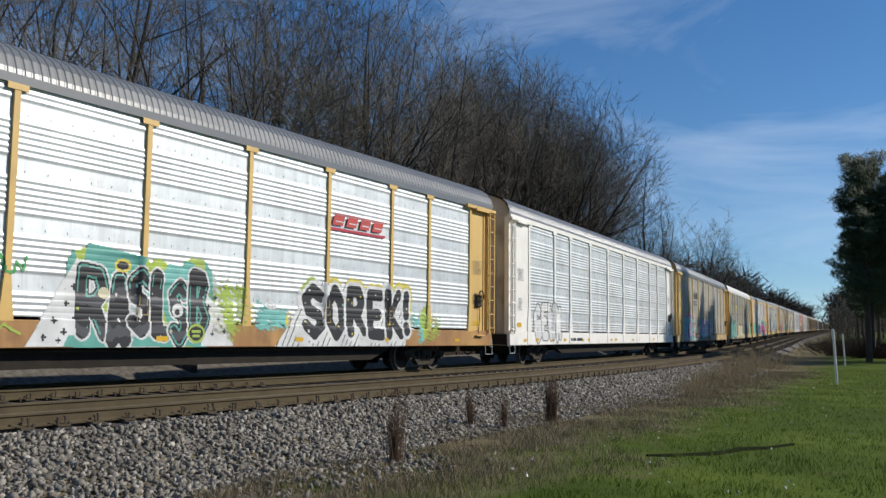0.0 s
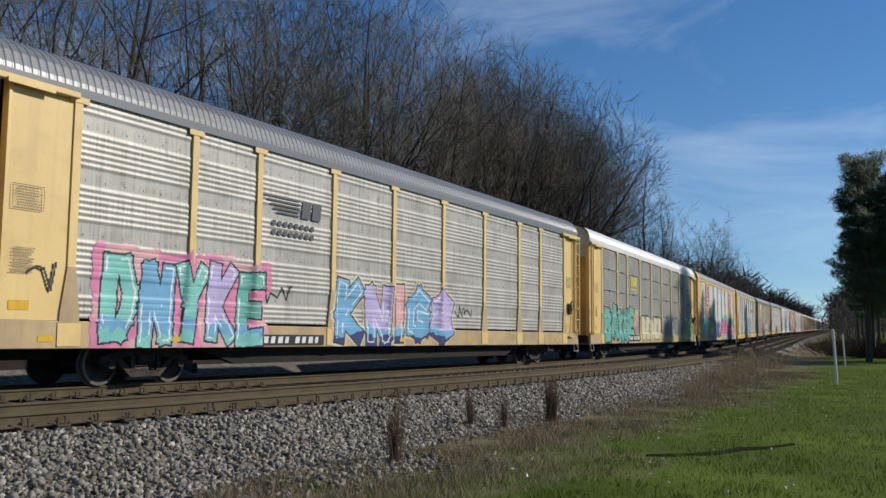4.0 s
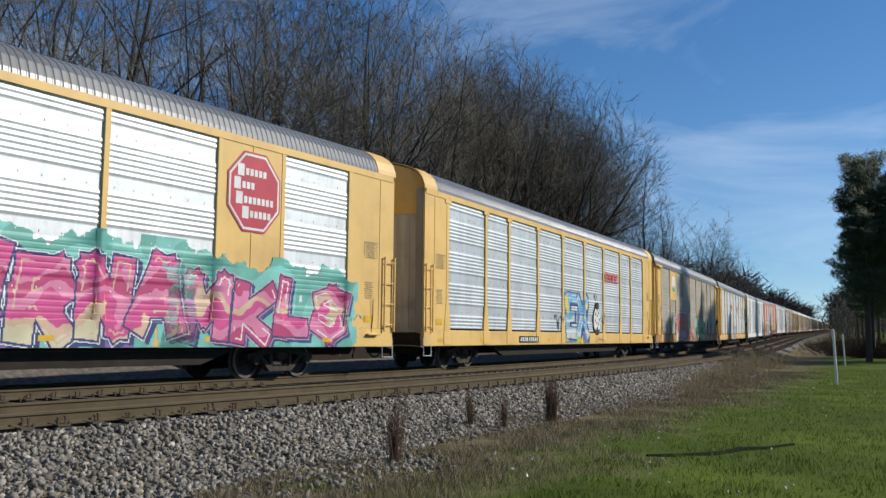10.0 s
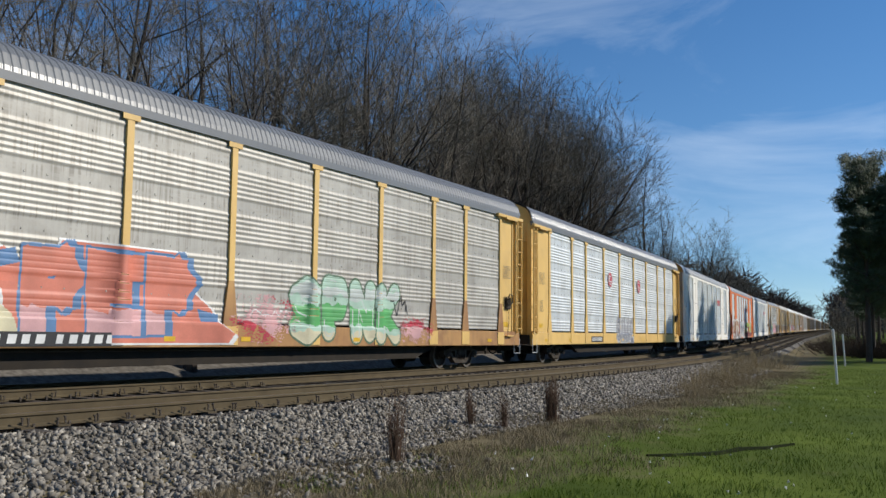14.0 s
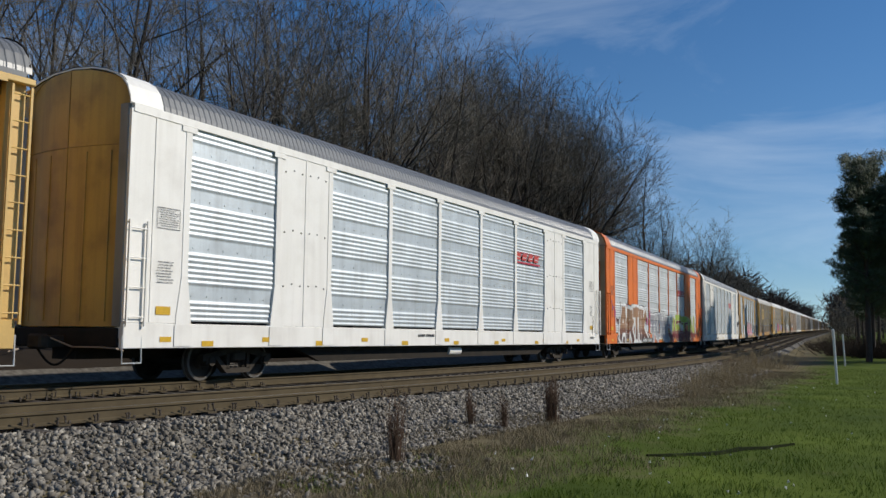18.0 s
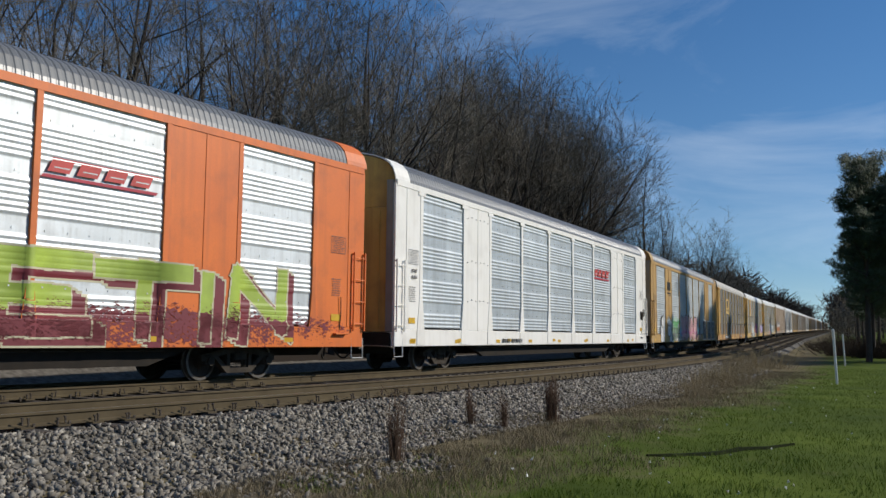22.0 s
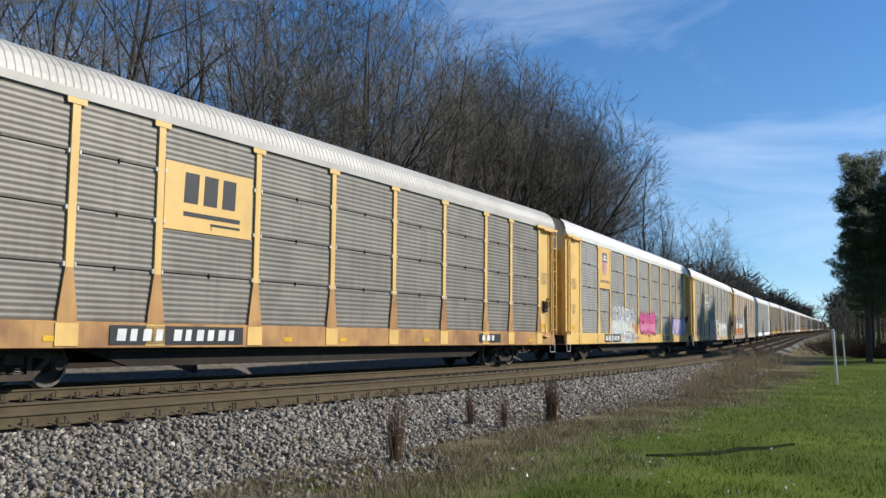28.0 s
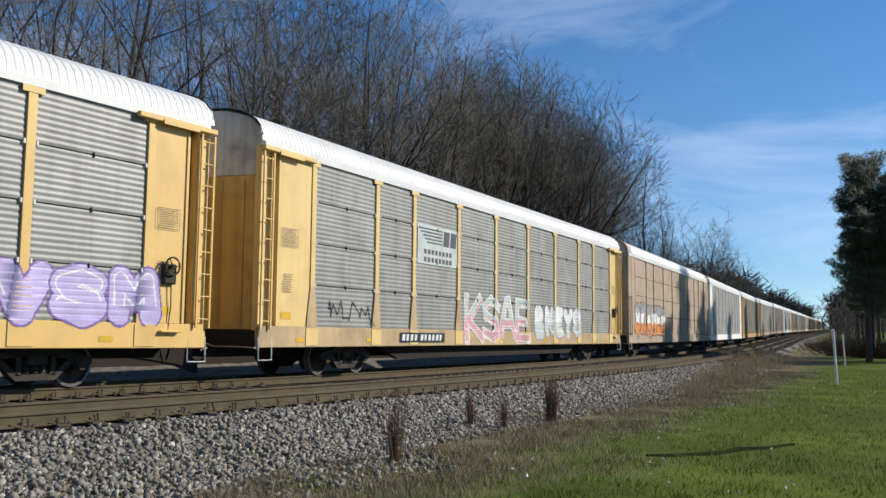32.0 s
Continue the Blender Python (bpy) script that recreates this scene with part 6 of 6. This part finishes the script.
        if n < 1:
            return
        end = (0.12, 0.2, 0.3)[level]
        cr.stick(pts, [r * (1 - (1 - end) * i / n) for i in range(n + 1)], 5 if level == 0 else 4 if level == 1 else 3, 0 if level < 2 else 1)
        kids = (6, 5, 6)[level]
        spin = rg.uniform(0, 6.28)
        for k in range(kids):
            f = 0.22 + 0.78 * (k + rg.random() * 0.8 + 0.2) / kids
            i = min(int(f * n), n - 1)
            c = pts[i].lerp(pts[i + 1], min(f * n - i, 1.0))
            dd = (pts[i + 1] - pts[i])
            dd = dd.normalized() if dd.length > 1e-4 else d
            spin += 2.4
            nd = turn(dd, rg.uniform(0.40, 0.95) * (0.55 if k == kids - 1 else 1.0), spin)
            ln = length * rg.uniform(0.44, 0.66) * (1.12 - 0.42 * f)
            if level < 2:
                grow(c, nd, ln, max(r * (1 - (1 - end) * f) * 0.55, 0.016), level + 1)
            else:
                e = keep(c + nd * max(ln, 0.7))
                if e is None:
                    continue
                cr.sliver(c, e, 0.011, 1)
                for _ in range(5):
                    g = c.lerp(e, rg.uniform(0.15, 0.95))
                    h = turn(nd, rg.uniform(0.25, 0.75), rg.uniform(0, 6.28))
                    cr.hair(g, g + (h + Vector((0, 0, 0.12))) * rg.uniform(0.45, 1.0) * height / 20, 0.009, 1)

    top = trunk[-1]
    for k in range(limbs):
        ang = 2 * math.pi * (k + rg.uniform(-0.25, 0.25)) / limbs
        lean = rg.uniform(0.35, 0.85) if k else 0.06
        d = Vector((math.cos(ang) * lean * wide * 3, math.sin(ang) * lean * wide * 3, 1)).normalized()
        base = trunk[-2].lerp(top, rg.uniform(0.2, 1.0))
        grow(base, d, height * rg.uniform(0.60, 0.78), r0 * rg.uniform(0.6, 0.9), 0)
    return tr.mesh("trunk", [M["bark"]]), cr.mesh("crown", [M["bark"], M["twig"]])


def plant(name, meshes, x, y, z, size, turn, label, group, mats=("trunk", "crown")):
    t = tagged(new(name), label, "tree", group)
    t.matrix_basis = Matrix.LocRotScale((x, y, z), Euler((0, 0, turn)), (size, size, size))
    for nm, me in zip(mats, meshes):
        part(nm, me, t)
    return t


KINDS = [bare_tree(5, 20.0, 0.34, 6), bare_tree(6, 20.0, 0.28, 6), bare_tree(7, 20.0, 0.38, 7), bare_tree(8, 20.0, 0.20, 5), bare_tree(9, 20.0, 0.14, 5)]
TOPS = [max(v.co.z for v in k[1].vertices) for k in KINDS]
rg = random.Random(12)


def soil(x, y):
    """Ground height at a place far from the track."""
    c = track_point(y)
    return c.z + ground_relief(y, x - c.x)


def bare(s, lat, height, label, k=None):
    p = track_point(s, lat)
    k = rg.randrange(3) if k is None else k
    plant("bare_tree", KINDS[k], p.x, p.y, soil(p.x, p.y) - 0.1, height / TOPS[k], rg.uniform(0, 6.28), label, "trees behind the track")


def wood_height(s, back):
    """Tree heights: the wood is lower at its near end and tallest in the middle."""
    k = (15.5 + back) / 26.5
    h = np.interp(s / k, (14, 30, 40, 58, 72, 90), (17.0, 19.8, 21.8, 23.2, 25.0, 25.8)) * k
    return min(float(h), 29.0)


for back, step, start, end in ((11.0, 10.5, 14.0, 76.0), (16.5, 10.5, 13.0, 86.0), (24.0, 17.0, 30.0, 98.0)):
    s = start
    while s < end:
        bare(s, -back + rg.uniform(-1.6, 1.6), rg.uniform(0.92, 1.03) * wood_height(s, back), "tall leafless grey-brown hardwood tree in a dense wood")
        s += step * rg.uniform(0.75, 1.25)
for s, lat, h in ((66, -13.5, 23.5), (74, -12.5, 23.0), (79, -14.5, 24.0), (62, -20.0, 25.5), (71, -18.5, 25.0), (80, -19.5, 26.0), (86, -21.0, 25.5)):
    bare(s, lat, h, "tall leafless grey-brown hardwood tree in a dense wood")
# the rounded, close end of the wood
for s, lat, h, k in ((63, -12.0, 22.3, 0), (70.5, -12.0, 22.8, 2), (77, -12.0, 23.4, 0), (83.5, -12.0, 23.4, 1), (88, -12.5, 22.0, 1), (82, -16.0, 26.4, 2), (91, -16.0, 26.8, 0), (99, -16.0, 26.0, 1)):
    bare(s, lat, h, "tall leafless grey-brown hardwood tree in a dense wood", k)
# thinner edge of the wood
for s, lat, h, k in ((106, -9.0, 24.8, 4), (98, -13.0, 17.0, 1), (115, -10.0, 20.5, 4), (120, -11.0, 14.0, 0), (128, -10.0, 15.0, 1), (138, -12.0, 16.0, 3), (149, -8.5, 24.0, 3), (158, -8.0, 22.0, 3), (164, -6.5, 18.5, 2), (176, -8.0, 16.5, 0), (190, -8.5, 15.5, 1)):
    bare(s, lat, h, "leafless hardwood tree standing apart at the end of the wood", k)


def far_wood():
    """A far belt of leafless trees and scrub, one soft mass."""
    k = Sticks()
    r = random.Random(5)
    spots = []
    for s in list(range(170, 240, 6)) + list(range(240, 800, 11)):
        for lat in (-r.uniform(14, 60), -r.uniform(10, 30), r.uniform(11, 18), r.uniform(14, 60), r.uniform(40, 120)):
            spots.append((s + r.uniform(-4, 4), lat))
    for s, lat in spots:
        p = track_point(s, lat)
        z = p.z + ground_relief(s, lat)
        h = r.uniform(7, 11) if s < 230 else r.uniform(11, 14) if lat > 0 and s < 330 else r.uniform(17, 23)
        k.stick([(p.x, p.y, z - 0.5), (p.x + r.uniform(-.5, .5), p.y, z + h * 0.8)], [0.2, 0.04], 3, 0)
        for _ in range(70 if s < 240 else 150):
            f = r.uniform(0.08, 0.95)
            a = Vector((p.x + r.gauss(0, 0.14 * h), p.y + r.gauss(0, 0.14 * h), z + h * f * 0.8))
            d = Vector((r.gauss(0, 1), r.gauss(0, 1), r.uniform(0.2, 1.4))).normalized()
            k.sliver(a, a + d * h * r.uniform(0.12, 0.3), r.uniform(0.05, 0.12) * (1 if s < 240 else 2.2), 0 if s > 240 else 1)
    return k.mesh("far_woods", [M["bark"], M["twig"]])


tagged(new("far_woods", far_wood()), "distant brown leafless woods along the line", "woods", kind="stuff")


def pine(seed, height):
    """A tall pine: bare trunk, whorled branches, clumps of needles in the upper part."""
    r = random.Random(seed)
    tr, cr = Sticks(), Sticks()
    pts = bent(r, Vector((0, 0, -0.3)), Vector((0, 0, 1)), height, 8, 0.02, 0.1)
    tr.stick(pts, [0.26 - 0.028 * i for i in range(9)], 8, 0)
    for k in range(56):
        f = 0.30 + 0.70 * (k + r.random()) / 56
        i = min(int(f * 8), 7)
        base = pts[i].lerp(pts[i + 1], f * 8 - i)
        ang = k * 2.4 + r.uniform(-0.5, 0.5)
        ln = height * 0.18 * (0.30 + 0.85 * math.sin(math.pi * min(max((f - 0.22) / 0.82, 0), 1)) ** 0.7) * r.uniform(0.45, 1.25) + 0.3
        br = bent(r, base, Vector((math.cos(ang), math.sin(ang), 0.15 + 0.5 * f)), ln, 3, 0.15, 0.12)
        tr.stick(br, [0.055, 0.04, 0.03, 0.012], 4, 0)
        for q in range(11 if f > 0.52 else 4):
            g = 0.2 + 0.8 * r.random()
            j = min(int(g * 3), 2)
            c = br[j].lerp(br[j + 1], g * 3 - j) + Vector((r.gauss(0, 0.3), r.gauss(0, 0.3), r.gauss(0.08, 0.2)))
            axis = Vector((r.gauss(0, 0.6), r.gauss(0, 0.6), 0.7))
            for _ in range(52):
                d = (axis + Vector((r.gauss(0, 0.8), r.gauss(0, 0.8), r.gauss(0, 0.7)))).normalized()
                o = c + Vector((r.gauss(0, 0.2), r.gauss(0, 0.2), r.gauss(0, 0.16)))
                cr.hair(o, o + d * r.uniform(0.25, 0.48), 0.034, 0)
    return tr.mesh("trunk", [M["pine_bark"]]), cr.mesh("crown", [M["needle"]])


PINES = [pine(21, 15.5), pine(22, 15.5)]
for x, y, size, k in ((-9.8, 68.5, 0.88, 0), (-8.0, 71.0, 0.84, 1), (-4.4, 67.0, 0.85, 0), (-6.8, 80.0, 0.92, 1), (-1.6, 74.0, 0.92, 1), (-5.0, 87.0, 1.0, 0), (1.5, 80.0, 1.0, 1)):
    plant("pine_tree", PINES[k], x, y, soil(x, y), size, rg.uniform(0, 6.28), "tall dark green pine with a bare lower trunk", "pines on the bank")

# Pines added beyond the visible group, spaced to dapple shade over the far wagons.
shade_rg = random.Random(41)
y = 84.0
while y < 235:
    x = -0.150 * y + shade_rg.uniform(-1.0, 4.0)
    plant("pine_tree", PINES[shade_rg.randrange(2)], x, y, soil(x, y), min(0.135 * y, 13.5) / 15.5 * shade_rg.uniform(0.9, 1.06), shade_rg.uniform(0, 6.28), "dark green pine added behind the bank group to shade the wagons", "pines on the bank")
    y += shade_rg.uniform(12.0, 19.0)


def brush(seed, h, w, n, mi_twig, r=0.01, spread=1.0):
    """A leafless thicket or tuft of dead stalks."""
    q = random.Random(seed)
    k = Sticks()
    for _ in range(n):
        a = Vector((q.gauss(0, w * 0.3), q.gauss(0, w * 0.3), -0.05))
        d = Vector((q.gauss(0, 0.22 * spread) + a.x * 0.3, q.gauss(0, 0.22 * spread) + a.y * 0.3, 1)).normalized()
        e = a + d * h * q.uniform(0.5, 1.05)
        k.sliver(a, e, r, 0)
        for _ in range(4):
            c = a.lerp(e, q.uniform(0.3, 1))
            k.sliver(c, c + (d + Vector((q.gauss(0, 0.5), q.gauss(0, 0.5), q.gauss(0, 0.3)))).normalized() * h * q.uniform(0.08, 0.25), r * 0.6, 0)
    return k.mesh("stalks", [mi_twig])


M["stalk"] = mat("dead_weed_stalks", (0.13, 0.085, 0.06), (0.08, 0.052, 0.036), 0.95, spec=0.05, scale=3, bump=0.0, rnd=0.4)
M["straw"] = mat("dry_straw", (0.34, 0.28, 0.175), (0.18, 0.145, 0.09), 0.95, spec=0.05, scale=1.5, fine=8, bump=0.0, island=0.6)
M["blade"] = mat("green_grass", (0.195, 0.25, 0.04), (0.09, 0.135, 0.02), 0.85, spec=0.08, scale=0.8, fine=8, bump=0.0, island=0.6)


def on_ground(s, lat):
    p = track_point(s, lat)
    p.z += max(ground_relief(s, lat), bed_height(s, lat) if lat < 7.5 else -9)
    return p


def at_place(x, y):
    c = track_point(y)
    return on_ground(y, x - c.x)


for k, (x, y, h, w, n) in enumerate(((-6.9, 9.2, 0.95, 0.14, 60), (-8.4, 13.4, 0.66, 0.12, 60), (-7.9, 13.7, 0.62, 0.10, 50), (-7.8, 15.3, 0.90, 0.20, 130))):
    p = at_place(x, y)
    ob = tagged(new("dead_weed", brush(30 + k, h, w, n, M["stalk"], 0.007, 0.3)), "clump of dark brown dead weed stalks in the ballast", "weed", "dead weeds")
    ob.location = p
for k, (x, y, h, w, n) in enumerate(((-7.25, 7.7, 0.10, 1.0, 260), (-7.05, 8.6, 0.12, 1.1, 320), (-6.9, 9.5, 0.12, 1.0, 300), (-6.75, 10.4, 0.13, 1.1, 280), (-6.3, 9.3, 0.12, 1.2, 240), (-7.0, 12.0, 0.12, 1.1, 220))):
    ob = tagged(new("creeping_weed", brush(90 + k, h, w, n, M["stalk"], 0.006, 6.0)), "mat of brown dead creeping weeds over the stones", "weed", "dead weeds")
    ob.location = at_place(x, y)
for k, (x, y, h, w, n) in enumerate(((-8.9, 27, 0.5, 1.1, 200), (-9.3, 30.5, 0.75, 1.3, 260), (-9.8, 34, 0.7, 1.4, 260), (-8.3, 25.0, 0.35, 0.9, 140), (-11.2, 41, 1.1, 1.9, 300), (-12.5, 50, 1.2, 2.4, 300))):
    p = at_place(x, y)
    ob = tagged(new("dry_bush", brush(50 + k, h, w, n, M["straw"], 0.009)), "tangled dry brown brush at the ballast edge", "bush", "dry brush along the verge")
    ob.location = p
for k, (x, y, h, w, n) in enumerate(((-13.5, 84, 1.5, 3.5, 420), (-11.0, 79, 1.3, 3.0, 360), (-8.0, 79, 1.6, 4.0, 420), (-4.0, 74, 1.8, 5.0, 420), (0.0, 72, 1.8, 5.0, 380), (-14.5, 92, 1.6, 5.0, 420), (-17.0, 104, 1.8, 6.0, 420), (-19, 120, 2.0, 7.0, 420))):
    p = at_place(x, y)
    ob = tagged(new("thicket", brush(70 + k, h, w, n, M["scrub"], 0.03)), "dark leafless undergrowth below the pines", "bush", "undergrowth on the bank")
    ob.location = p


# ---------------------------------------------------------------- grass and stones
def blades(count, place, height, width, m, name, seed):
    r = np.random.RandomState(seed)
    v, f = [], []
    n = 0
    q = random.Random(seed)
    while n < count:
        s, lat, h = place(q)
        if s is None:
            continue
        p = on_ground(s, lat)
        a = q.uniform(0, 6.28)
        w = width * q.uniform(0.6, 1.3)
        hh = height * h * q.uniform(0.5, 1.2)
        lean = (q.gauss(0, 0.45) * hh, q.gauss(0, 0.45) * hh)
        dx, dy = math.cos(a) * w, math.sin(a) * w
        v += [(p.x - dx, p.y - dy, p.z - 0.01), (p.x + dx, p.y + dy, p.z - 0.01), (p.x + lean[0], p.y + lean[1], p.z + hh)]
        f.append((3 * n, 3 * n + 1, 3 * n + 2))
        n += 1
    return big_mesh(name, v, f, [m])


def green_spot(q):
    s = 7 + 45 * q.random() ** 2.0
    lat = q.uniform(8.8, 19)
    if dryness(s, lat) * 0.9 + 0.25 * soft(s, lat, 0.9) > q.random():
        return None, 0, 0
    return s, lat, max(0.3, 1 + 1.3 * soft(s, lat, 1.3) + 0.9 * soft(s, lat, 4.0))


def dry_spot(q):
    s = 6 + 40 * q.random() ** 1.8
    lat = q.uniform(7.4, 11.4) + (0.9 if s < 11 else 0.0)
    d = dryness(s, lat)
    if d < 0.15 + 0.4 * q.random() or soft(s, lat, 0.8) < -0.25:
        return None, 0, 0
    return s, lat, 1 + 0.8 * soft(s, lat, 0.7)


tagged(new("grass", blades(90000, green_spot, 0.06, 0.005, M["blade"], "grass", 3)), "short green grass on the verge", "grass", kind="stuff")
tagged(new("dry_grass", blades(46000, dry_spot, 0.12, 0.0045, M["straw"], "dry_grass", 4)), "brown dead grass between ballast and lawn", "grass", kind="stuff")


def stones(count, seed):
    """Loose crushed stones on the bed, each an uneven angular chip."""
    q = np.random.RandomState(seed)
    base = np.array([(-1, -1, -1), (1, -1, -1), (1, 1, -1), (-1, 1, -1), (-1, -1, 1), (1, -1, 1), (1, 1, 1), (-1, 1, 1)], float) * 0.62
    tri = np.array([(0, 2, 1), (0, 3, 2), (4, 5, 6), (4, 6, 7), (0, 1, 5), (0, 5, 4), (1, 2, 6), (1, 6, 5), (2, 3, 7), (2, 7, 6), (3, 0, 4), (3, 4, 7)])
    V, F = [], []
    n = 0
    while n < count:
        s = 2.0 + 44 * q.random_sample() ** 1.6
        lat = q.uniform(SPACING + 1.05, 8.0 + (2.3 if s < 10 else 0.2))
        if lat > 7.7 and q.random_sample() < (lat - 7.7) * 0.45 + 0.35 * soft(s, lat, 0.8):
            continue
        p = track_point(s, lat)
        h = max(ground_relief(s, lat), bed_height(s, lat) if lat < 7.55 else -9)
        r = q.uniform(0.018, 0.05)
        vv = base * r * q.uniform(0.45, 1.3, (8, 1)) * q.uniform(0.45, 1.5, (1, 3)) + q.normal(0, r * 0.12, (8, 3))
        a, b = q.uniform(0, 6.28), q.uniform(-1.2, 1.2)
        ca, sa, cb, sb = math.cos(a), math.sin(a), math.cos(b), math.sin(b)
        R = np.array([(ca, -sa * cb, sa * sb), (sa, ca * cb, -ca * sb), (0, sb, cb)])
        V.append(vv @ R.T + (p.x, p.y, p.z + h + r * q.uniform(0.0, 0.7)))
        F.append(tri + 8 * n)
        n += 1
    return big_mesh("ballast_stones", np.concatenate(V), np.concatenate(F), [M["stone"]], False)


tagged(new("ballast_stones", stones(52000, 8)), "loose grey and tan crushed granite stones", "ballast", kind="stuff")

def specks(count, seed):
    """Small white flower heads and bits of litter in the grass."""
    q = random.Random(seed)
    k = Sticks()
    for _ in range(count):
        s, lat = 9 + 26 * q.random() ** 1.5, q.uniform(9.5, 16)
        a = on_ground(s, lat)
        a.z += 0.04
        k.sliver(a, a + Vector((q.gauss(0, 1), q.gauss(0, 1), 0.6)).normalized() * q.uniform(0.02, 0.06), q.uniform(0.01, 0.025), 0)
    return k.mesh("white_flowers", [M["post_white"]])


tagged(new("white_flowers", specks(90, 6)), "tiny white flower heads scattered in the grass", "flowers", kind="stuff")

# Low strip, coloured dark to stand in for a shadow across the grass.
shadow_line = [at_place(-4.55 + 1.4 * k / 8 + 0.05 * math.sin(2.3 * k), 11.6 + 2.4 * k / 8) for k in range(9)]
rut = Build()
rut.loft([[(p.x - w, p.y + w * 0.55, p.z + 0.004), (p.x - w * 0.4, p.y + w * 0.22, p.z + 0.035), (p.x + w * 0.4, p.y - w * 0.22, p.z + 0.035), (p.x + w, p.y - w * 0.55, p.z + 0.004)] for p, w in zip(shadow_line, (0.02, 0.06, 0.09, 0.10, 0.08, 0.09, 0.06, 0.04, 0.01))])
tagged(new("wheel_rut", rut.mesh("wheel_rut", [mat("shadow_turf", (0.024, 0.03, 0.010), (0.012, 0.015, 0.006), 0.95, spec=0.05, scale=6, fine=30, bump=0.8)])), "dark strip in the grass standing in for a cast shadow", "rut", kind="structure")

# ---------------------------------------------------------------- marker posts and the far pole
for x, y, h in ((-6.15, 34.5, 1.95), (-9.6, 57.0, 1.85)):
    p = at_place(x, y)
    post = tagged(new("marker_post"), "slim white plastic marker post in the grass", "post", "marker posts")
    post.matrix_basis = Matrix.Translation(p) @ pose(0, 0, 0, 0, -2.5, 0)
    part("shaft", Build().tube([(0, 0, -0.2), (0, 0, h)], 0.046, 12).mesh("shaft", [M["post_white"]]), post)
    part("cap", Build().tube([(0, 0, h), (0, 0, h + 0.05)], [0.052, 0.042], 12).mesh("cap", [M["post_white"]]), post)
p = at_place(-79.0, 355.0)
pole = tagged(new("utility_pole"), "wooden utility pole with two crossarms, far off", "utility pole")
pole.location = p
part("shaft", Build().tube([(0, 0, -0.5), (0, 0, 17.0)], [0.22, 0.15], 8).mesh("shaft", [M["pine_bark"]]), pole)
for z in (15.2, 16.4):
    part("crossarm", Build().box(-1.7, 1.7, -0.1, 0.1, z, z + 0.28, bev=0.02).mesh("crossarm", [M["pine_bark"]]), pole)


# ---------------------------------------------------------------- ties, plates and spikes
TIE = Build().box(-1.3, 1.3, -0.115, 0.115, -0.36, -0.185, bev=0.012).mesh("tie", [M["tie"]])
PLATE = Build().box(-0.17, 0.17, -0.09, 0.09, -0.184, -0.166).mesh("tie_plate", [M["rail"]])
SPIKE = Build().box(-0.009, 0.009, -0.009, 0.009, -0.19, -0.11).box(-0.020, 0.014, -0.014, 0.014, -0.112, -0.095).mesh("spike", [M["tie"]])
ANCHOR = Build().box(-0.10, 0.09, -0.016, 0.016, -0.205, -0.176).box(0.075, 0.09, -0.016, 0.016, -0.176, -0.13).mesh("rail_anchor", [M["tie"]])
q = random.Random(77)
for t, centre in ((tracks[1], SPACING), (tracks[0], 0.0)):
    inv = Matrix.Translation(-t.location)
    s = -2.0
    while s < 62:
        a, b = track_point(s, centre), track_point(s + 0.2, centre)
        d = math.atan2(b.y - a.y, b.x - a.x) - math.pi / 2
        turn = inv @ Matrix.Translation(a) @ pose(0, 0, 0, 0, 0, math.degrees(d) + q.uniform(-1, 1))
        part("tie", TIE, t, at=turn @ pose(q.uniform(-0.04, 0.04), 0, q.uniform(-0.012, 0.004)))
        if s < (34 if centre else 16):
            for lat in (-0.753, 0.753):
                part("tie_plate", PLATE, t, at=turn @ pose(lat, 0, 0))
            for off, yy in ((0.095, 0.05), (0.13, -0.05)):
                part("spike", SPIKE, t, at=turn @ pose(0.753 + off, yy, q.uniform(0, 0.05), q.uniform(-8, 8), q.uniform(-8, 8), q.uniform(-20, 20)))
            if q.random() < 0.75:
                part("rail_anchor", ANCHOR, t, at=turn @ pose(0.753, 0.135 * q.choice((-1, 1)), 0))
        s += 0.5
motions()
